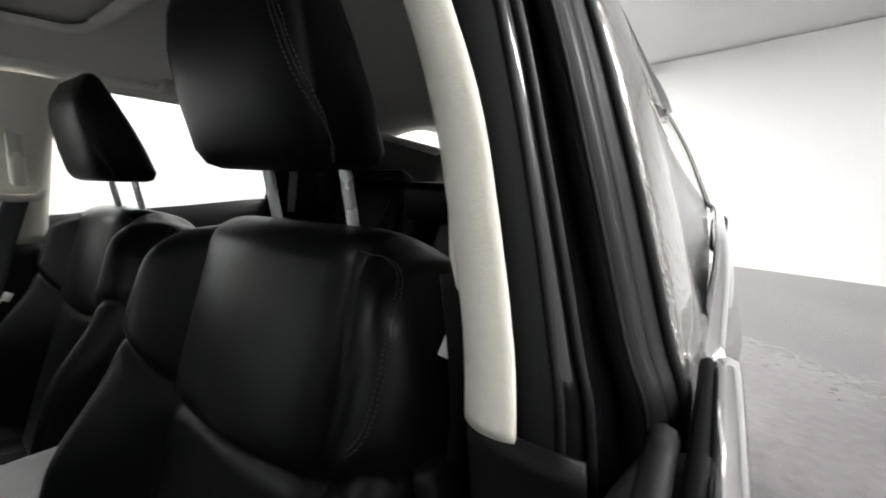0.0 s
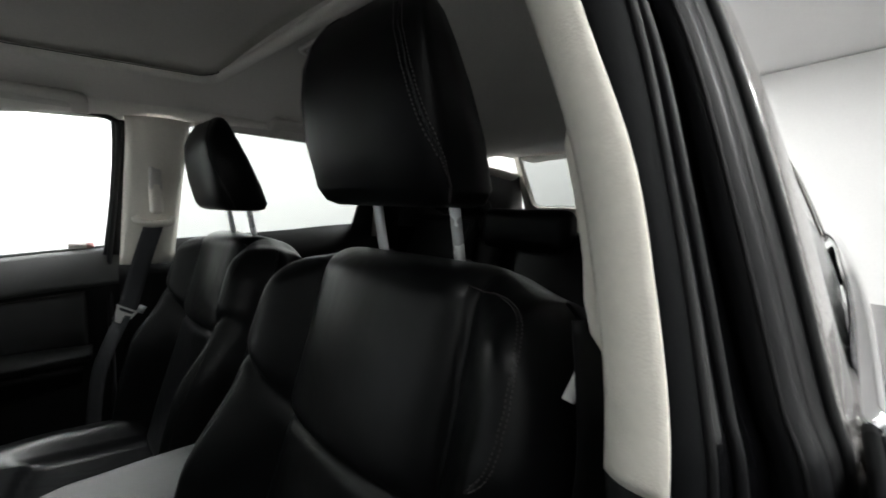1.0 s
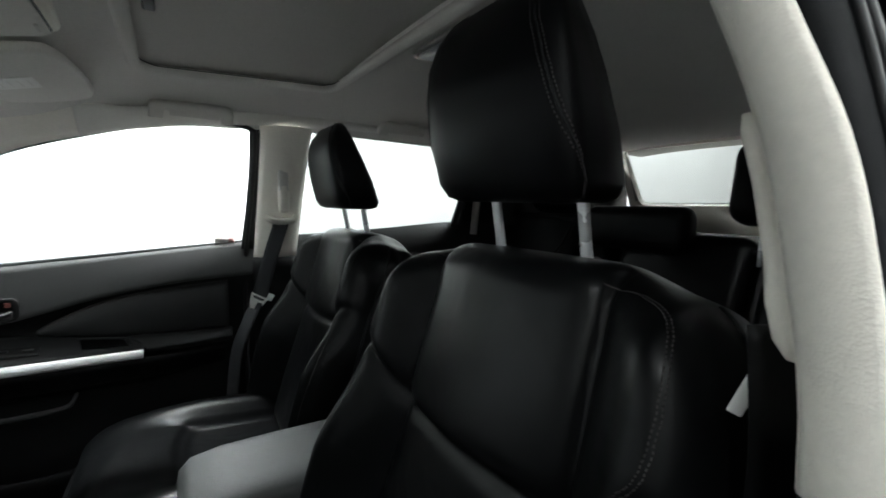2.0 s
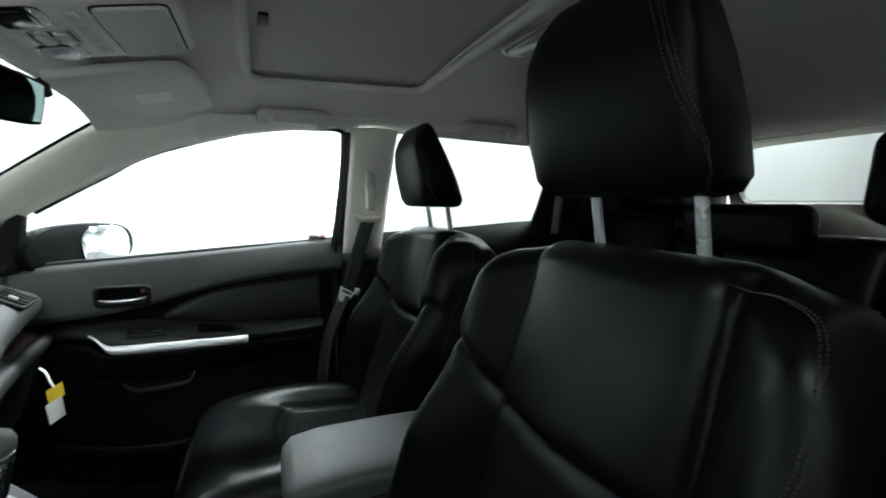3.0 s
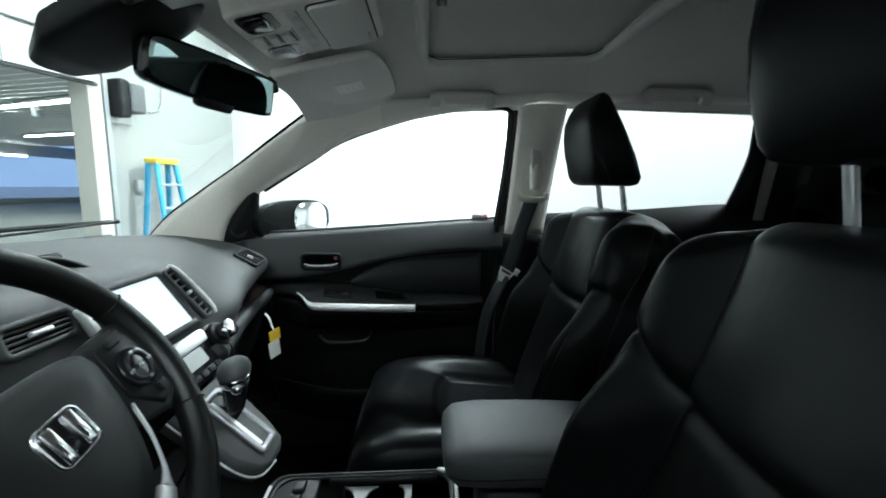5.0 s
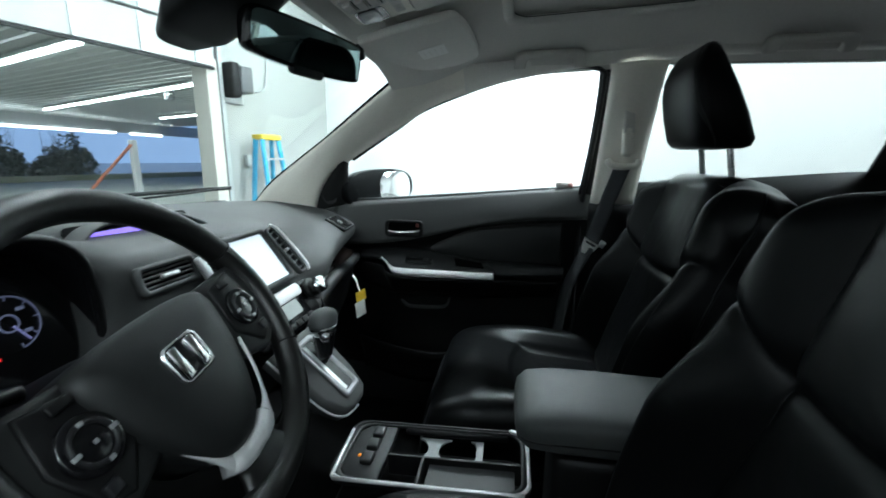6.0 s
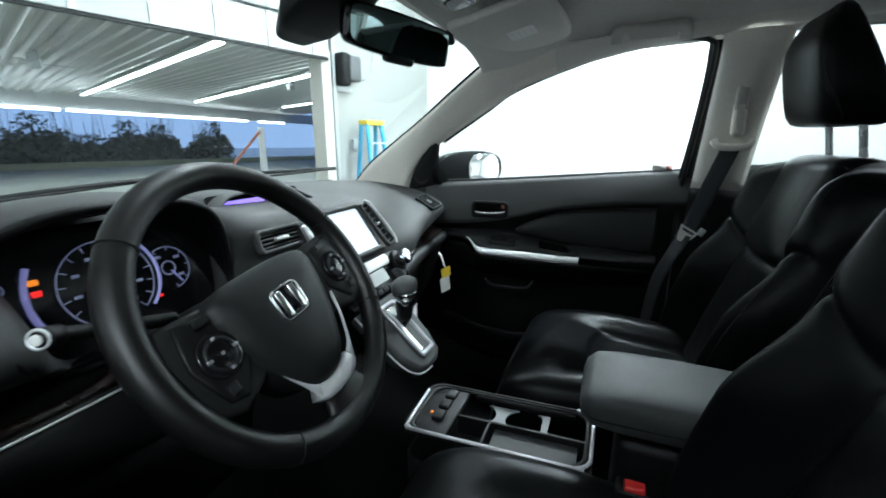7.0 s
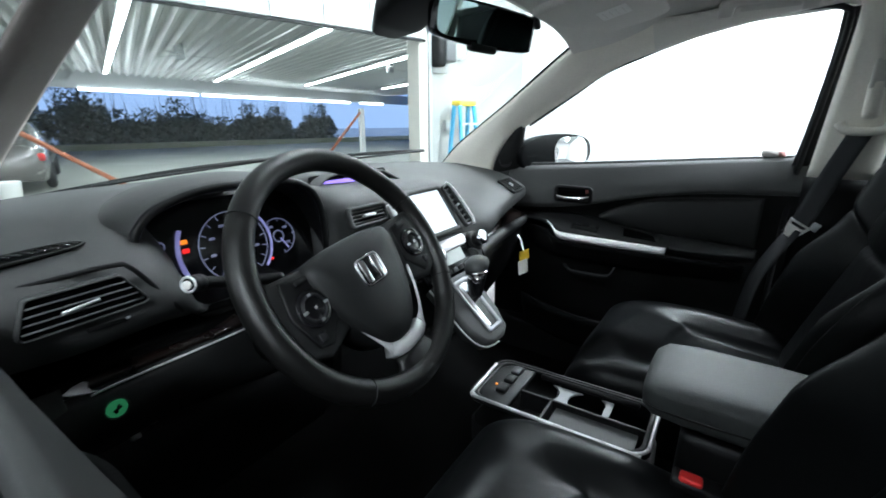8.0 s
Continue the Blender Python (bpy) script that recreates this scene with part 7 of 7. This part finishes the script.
for sx in (-1, 1):
    for sv, dv in ((-1, -0.26), (1, 0.18)):
        p, q = G @ Vector((LU + sx * 0.14, LV + sv * 0.06, LH - 0.02)), G @ Vector((LU + sx * 0.21, LV + dv, 0.0))
        part("leg", tube([p, q], 0.034, 8, 6), BLUE, lad, "blue fibreglass rail")
for k in range(4):
    f = (k + 1) / 5
    part("step", gbox(LU, LV - 0.06 - 0.20 * f, LH * (1 - f), 0.28 + 0.14 * f, 0.09, 0.03, 0.004), GALV, lad, "aluminium step")

# Covered yard beyond the doorway.
CANZ = 2.62
bm = bmesh.new()
R, S = [], []
for i in range(0, 441):
    u = -11 + 0.055 * i
    zz = CANZ + 0.036 * (1 if i % 4 in (0, 1) else -1)
    R.append(bm.verts.new(G @ Vector((u - 0.5, FRONT + 0.15, zz))))
    S.append(bm.verts.new(G @ Vector((u + 0.7, 22.5, zz))))
for i in range(440):
    bm.faces.new((R[i], R[i + 1], S[i + 1], S[i]))
single("canopy_roof", bm, METAL_ROOF, "corrugated metal canopy ceiling outside the doorway", "ceiling", "structure", smooth=False)
single("canopy_cover", gbox(1, 13.9, CANZ + 0.12, 24.4, 17.6, 0.06), METAL_ROOF, "metal canopy roof", "roof", "structure", smooth=False)
BEAM = G @ pose(4.5, 18.65, 0, 0, 0, 20)


def beam_box(x, y, z, sx, sy, sz, bev=0.0):
    bm = rbox(x, y, z, sx, sy, sz, bev, 2)
    bmesh.ops.transform(bm, matrix=BEAM, verts=bm.verts)
    return bm


single("canopy_fascia", beam_box(0, 0.1, CANZ - 0.22, 26, 0.12, 0.52), mat("grey_fascia", (0.60, 0.62, 0.64), 0.6, grain=0.2, mottle=0.3, scale=12), "pale grey canopy fascia beam", "fascia", "structure", smooth=False)
edge = thing("edge_light", "bright white strip light along the canopy edge", "strip light")
for x0, x1 in ((-5.2, -1.6), (-1.4, 6.6), (7.4, 9.4)):
    part("tube", beam_box((x0 + x1) / 2, 0.02, CANZ - 0.51, x1 - x0, 0.05, 0.06, 0.01), TUBE, edge, "glowing tube")


def strip_between(u0, v0, u1, v1, z):
    L = math.hypot(u1 - u0, v1 - v0)
    m = G @ pose((u0 + u1) / 2, (v0 + v1) / 2, z, 0, 0, math.degrees(-math.atan2(u1 - u0, v1 - v0)))
    t = thing("ceiling_light", "long white fluorescent strip light under the canopy", "ceiling light", group="strip lights")
    a, b = rbox(0, 0, 0.035, 0.13, L, 0.05, 0.008), rbox(0, 0, -0.012, 0.09, L - 0.05, 0.04, 0.015)
    bmesh.ops.transform(a, matrix=m, verts=a.verts)
    bmesh.ops.transform(b, matrix=m, verts=b.verts)
    part("housing", a, PANEL, t, "white steel housing", smooth=False)
    part("tube", b, TUBE, t, "glowing tube")
    d = bpy.data.lights.new("strip_lamp", "AREA")
    d.shape, d.size, d.size_y, d.energy, d.color = "RECTANGLE", 0.1, L, LAMP * 0.34, (1.0, 1.0, 0.98)
    ob = new("strip_lamp", d)
    ob.matrix_world = m @ pose(0, 0, -0.06)


for ends in ((-3.0, 6.2, -3.0, 15.0), (-0.02, 6.0, 0.26, 15.7), (2.38, 6.0, 3.32, 16.7), (4.75, 6.6, 6.41, 16.4), (8.2, 8.6, 9.6, 16.0)):
    strip_between(*ends, CANZ - 0.11)
for u, v in ((1.1, 9.8), (5.5, 9.2)):
    fx = thing("ceiling_fan", "small grey ceiling fan at rest", "ceiling fan", group="fans")
    part("motor", gbox(u, v, CANZ - 0.13, 0.16, 0.16, 0.30, 0.04), GALV, fx, "grey fan motor")
    for k in range(3):
        c, s = math.cos(2.1 * k), math.sin(2.1 * k)
        part("blade", tube([G @ Vector((u + 0.1 * c, v + 0.1 * s, CANZ - 0.2)), G @ Vector((u + 0.6 * c, v + 0.6 * s, CANZ - 0.2))], 0.06, 4, 6, flat=0.1), GALV, fx, "fan blade")
ORANGE = mat("orange_steel", (0.42, 0.13, 0.06), 0.6, grain=0.3, mottle=0.4)
for pts in (((-1.75, 9.1, 1.35), (-0.10, 9.33, 0.02)), ((7.45, 14.2, 1.5), (6.04, 14.2, 0.02))):
    b = thing("brace_bar", "rusty orange steel brace bar", "brace", group="braces")
    part("bar", tube([G @ Vector(p) for p in pts], 0.045, 6, 6), ORANGE, b)
single("post", gbox(7.55, 14.3, 0.82, 0.17, 0.17, 1.64, 0.01), WALL, "white painted steel canopy post", "post", smooth=False)
tank = thing("parked_car", "grey parked car with a red tail light, in the yard", "car")
cbody = loft([[G @ Vector((-2.0 + dx, 12.0 + y, z)) for dx, z in prof] for y, prof in [(yy, [(-0.80 * w, 0.22), (-0.86 * w, 0.5), (-0.82 * w, 0.72), (-0.62 * w, 0.80 + 0.8 * hh), (0.62 * w, 0.80 + 0.8 * hh), (0.82 * w, 0.72), (0.86 * w, 0.5), (0.80 * w, 0.22)]) for yy, w, hh in ((-2.1, 0.85, 0.0), (-2.0, 0.95, 0.05), (-1.3, 1.0, 0.12), (-0.7, 1.0, 0.45), (0.6, 1.0, 0.48), (1.3, 1.0, 0.1), (2.0, 0.95, 0.0), (2.15, 0.85, -0.1))]])
part("body", cbody, PAINT, tank, "grey car body")
for sx in (-1, 1):
    part("tail_light", gbox(-2.0 + sx * 0.66, 9.96, 0.62, 0.30, 0.10, 0.13, 0.03), RED, tank, "red tail light")
    for wy in (-1.3, 1.3):
        part("wheel", tube([G @ Vector((-2.0 + sx * 0.78, 12.0 + wy + 0.24 * math.cos(a), 0.32 + 0.24 * math.sin(a))) for a in [2 * math.pi * k / 20 for k in range(20)]], 0.08, closed=True, sides=8, up=(1, 0, 0)), RUBBER, tank, "black tyre")
pail = thing("bucket", "white plastic bucket on the yard floor", "bucket")
part("body", loft([[G @ Vector((-1.62 + r * math.cos(t), 8.5 + r * math.sin(t), z)) for t in [2 * math.pi * k / 20 for k in range(20)]] for z, r in ((0.0, 0.13), (0.36, 0.16), (0.38, 0.165))]), WHITE, pail, "white bucket")

LEAF = mat("dark_foliage", (0.070, 0.100, 0.085), 0.8, mottle=0.8, mscale=0.6, grain=0.4, scale=5)
single("low_wall", gbox(4, 23.2, 0.10, 80, 0.3, 0.3, 0.02), mat("mossy_concrete", (0.24, 0.25, 0.24), 0.8, grain=0.4, bump=0.4, scale=6, mottle=0.7, mscale=0.7, wear=(0.13, 0.16, 0.07)), "mossy grey concrete yard wall", "wall", "structure", smooth=False)
DUSK = mat("blue_dusk", (0.0, 0.0, 0.0), 1.0, emit=(0.27, 0.36, 0.58), power=1.0)
single("backdrop", gbox(10, 62, 8, 160, 0.2, 17), DUSK, "blue dusk sky behind the trees", "sky", "structure", smooth=False)
single("yard_slab", gbox(2, 14.3, 0.003, 40, 17.6, 0.006), mat("pale_concrete", (0.36, 0.36, 0.35), 0.55, grain=0.5, bump=0.25, scale=10, mottle=0.8, mscale=0.8, wear=(0.20, 0.21, 0.17)), "pale worn concrete yard slab", "floor", "structure", smooth=False)
rng = random.Random(7)


def tree(u, v, h, spread):
    t = thing("tree", "dark bushy tree behind the yard wall", "tree", group="yard trees")
    base = G @ Vector((u, v, 0))
    lean = Vector((rng.uniform(-0.4, 0.4), rng.uniform(-0.4, 0.4), h * 0.8))
    part("trunk", tube([base, base + lean * 0.5 + Vector((rng.uniform(-0.15, 0.15), 0, 0)), base + lean], [0.11, 0.03], 8, 6), mat_bark, t, "dark thin trunk")
    bm = bmesh.new()
    for _ in range(22):
        a, l = rng.uniform(0, 6.28), rng.uniform(0.2, 0.8)
        s = base + lean * rng.uniform(0.3, 0.95)
        e = s + Vector((math.cos(a) * spread * l, math.sin(a) * spread * l, rng.uniform(0.4, 1.5)))
        side = Vector((-math.sin(a), math.cos(a), 0)) * 0.018
        q = [bm.verts.new(p) for p in (s - side, s + side, e)]
        bm.faces.new(q)
        bm.faces.new([bm.verts.new(p) for p in (s - Vector((0, 0, 0.018)), s + Vector((0, 0, 0.018)), e)])
    for _ in range(5):
        # bare upright stems above the hedge
        a, r = rng.uniform(0, 6.28), spread * rng.uniform(0.1, 0.9)
        s = base + Vector((r * math.cos(a), r * math.sin(a), h * 0.4))
        e = s + Vector((rng.uniform(-0.35, 0.35), 0, rng.uniform(1.2, 2.4)))
        for side in (Vector((0.022, 0, 0)), Vector((0, 0.022, 0))):
            bm.faces.new([bm.verts.new(p) for p in (s - side, s + side, e + side * 0.4, e - side * 0.4)])
    for _ in range(2000):
        z = h * rng.random() ** 0.75
        r = spread * rng.random() ** 0.6 * (1.15 - 0.8 * (z / h) ** 1.6)
        a = rng.uniform(0, 6.28)
        c = base + Vector((r * math.cos(a), r * math.sin(a), z * rng.uniform(0.95, 1.05)))
        if rng.random() < 0.8 and z > h * 0.6:
            continue
        d1 = Vector((rng.uniform(-1, 1), rng.uniform(-1, 1), rng.uniform(-1, 1))).normalized() * rng.uniform(0.07, 0.20) * (0.6 if z > h * 0.7 else 1.0)
        d2 = d1.cross(Vector((rng.uniform(-1, 1), rng.uniform(-1, 1), 1))).normalized() * d1.length * 0.6
        bm.faces.new([bm.verts.new(p) for p in (c - d1, c + d2, c + d1, c - d2)])
    part("crown", bm, LEAF, t, "dense dark crown", smooth=False)


mat_bark = mat("dark_bark", (0.035, 0.028, 0.022), 0.9, grain=0.5, bump=0.5, scale=20, mottle=0.5)
for k in range(21):
    tree(-12 + 1.2 * k + rng.uniform(-0.5, 0.5), 24.6 + 0.12 * k + rng.uniform(-0.5, 1.6), rng.uniform(1.3, 2.5) if k > 10 else rng.uniform(2.3, 3.5), rng.uniform(0.9, 1.5))
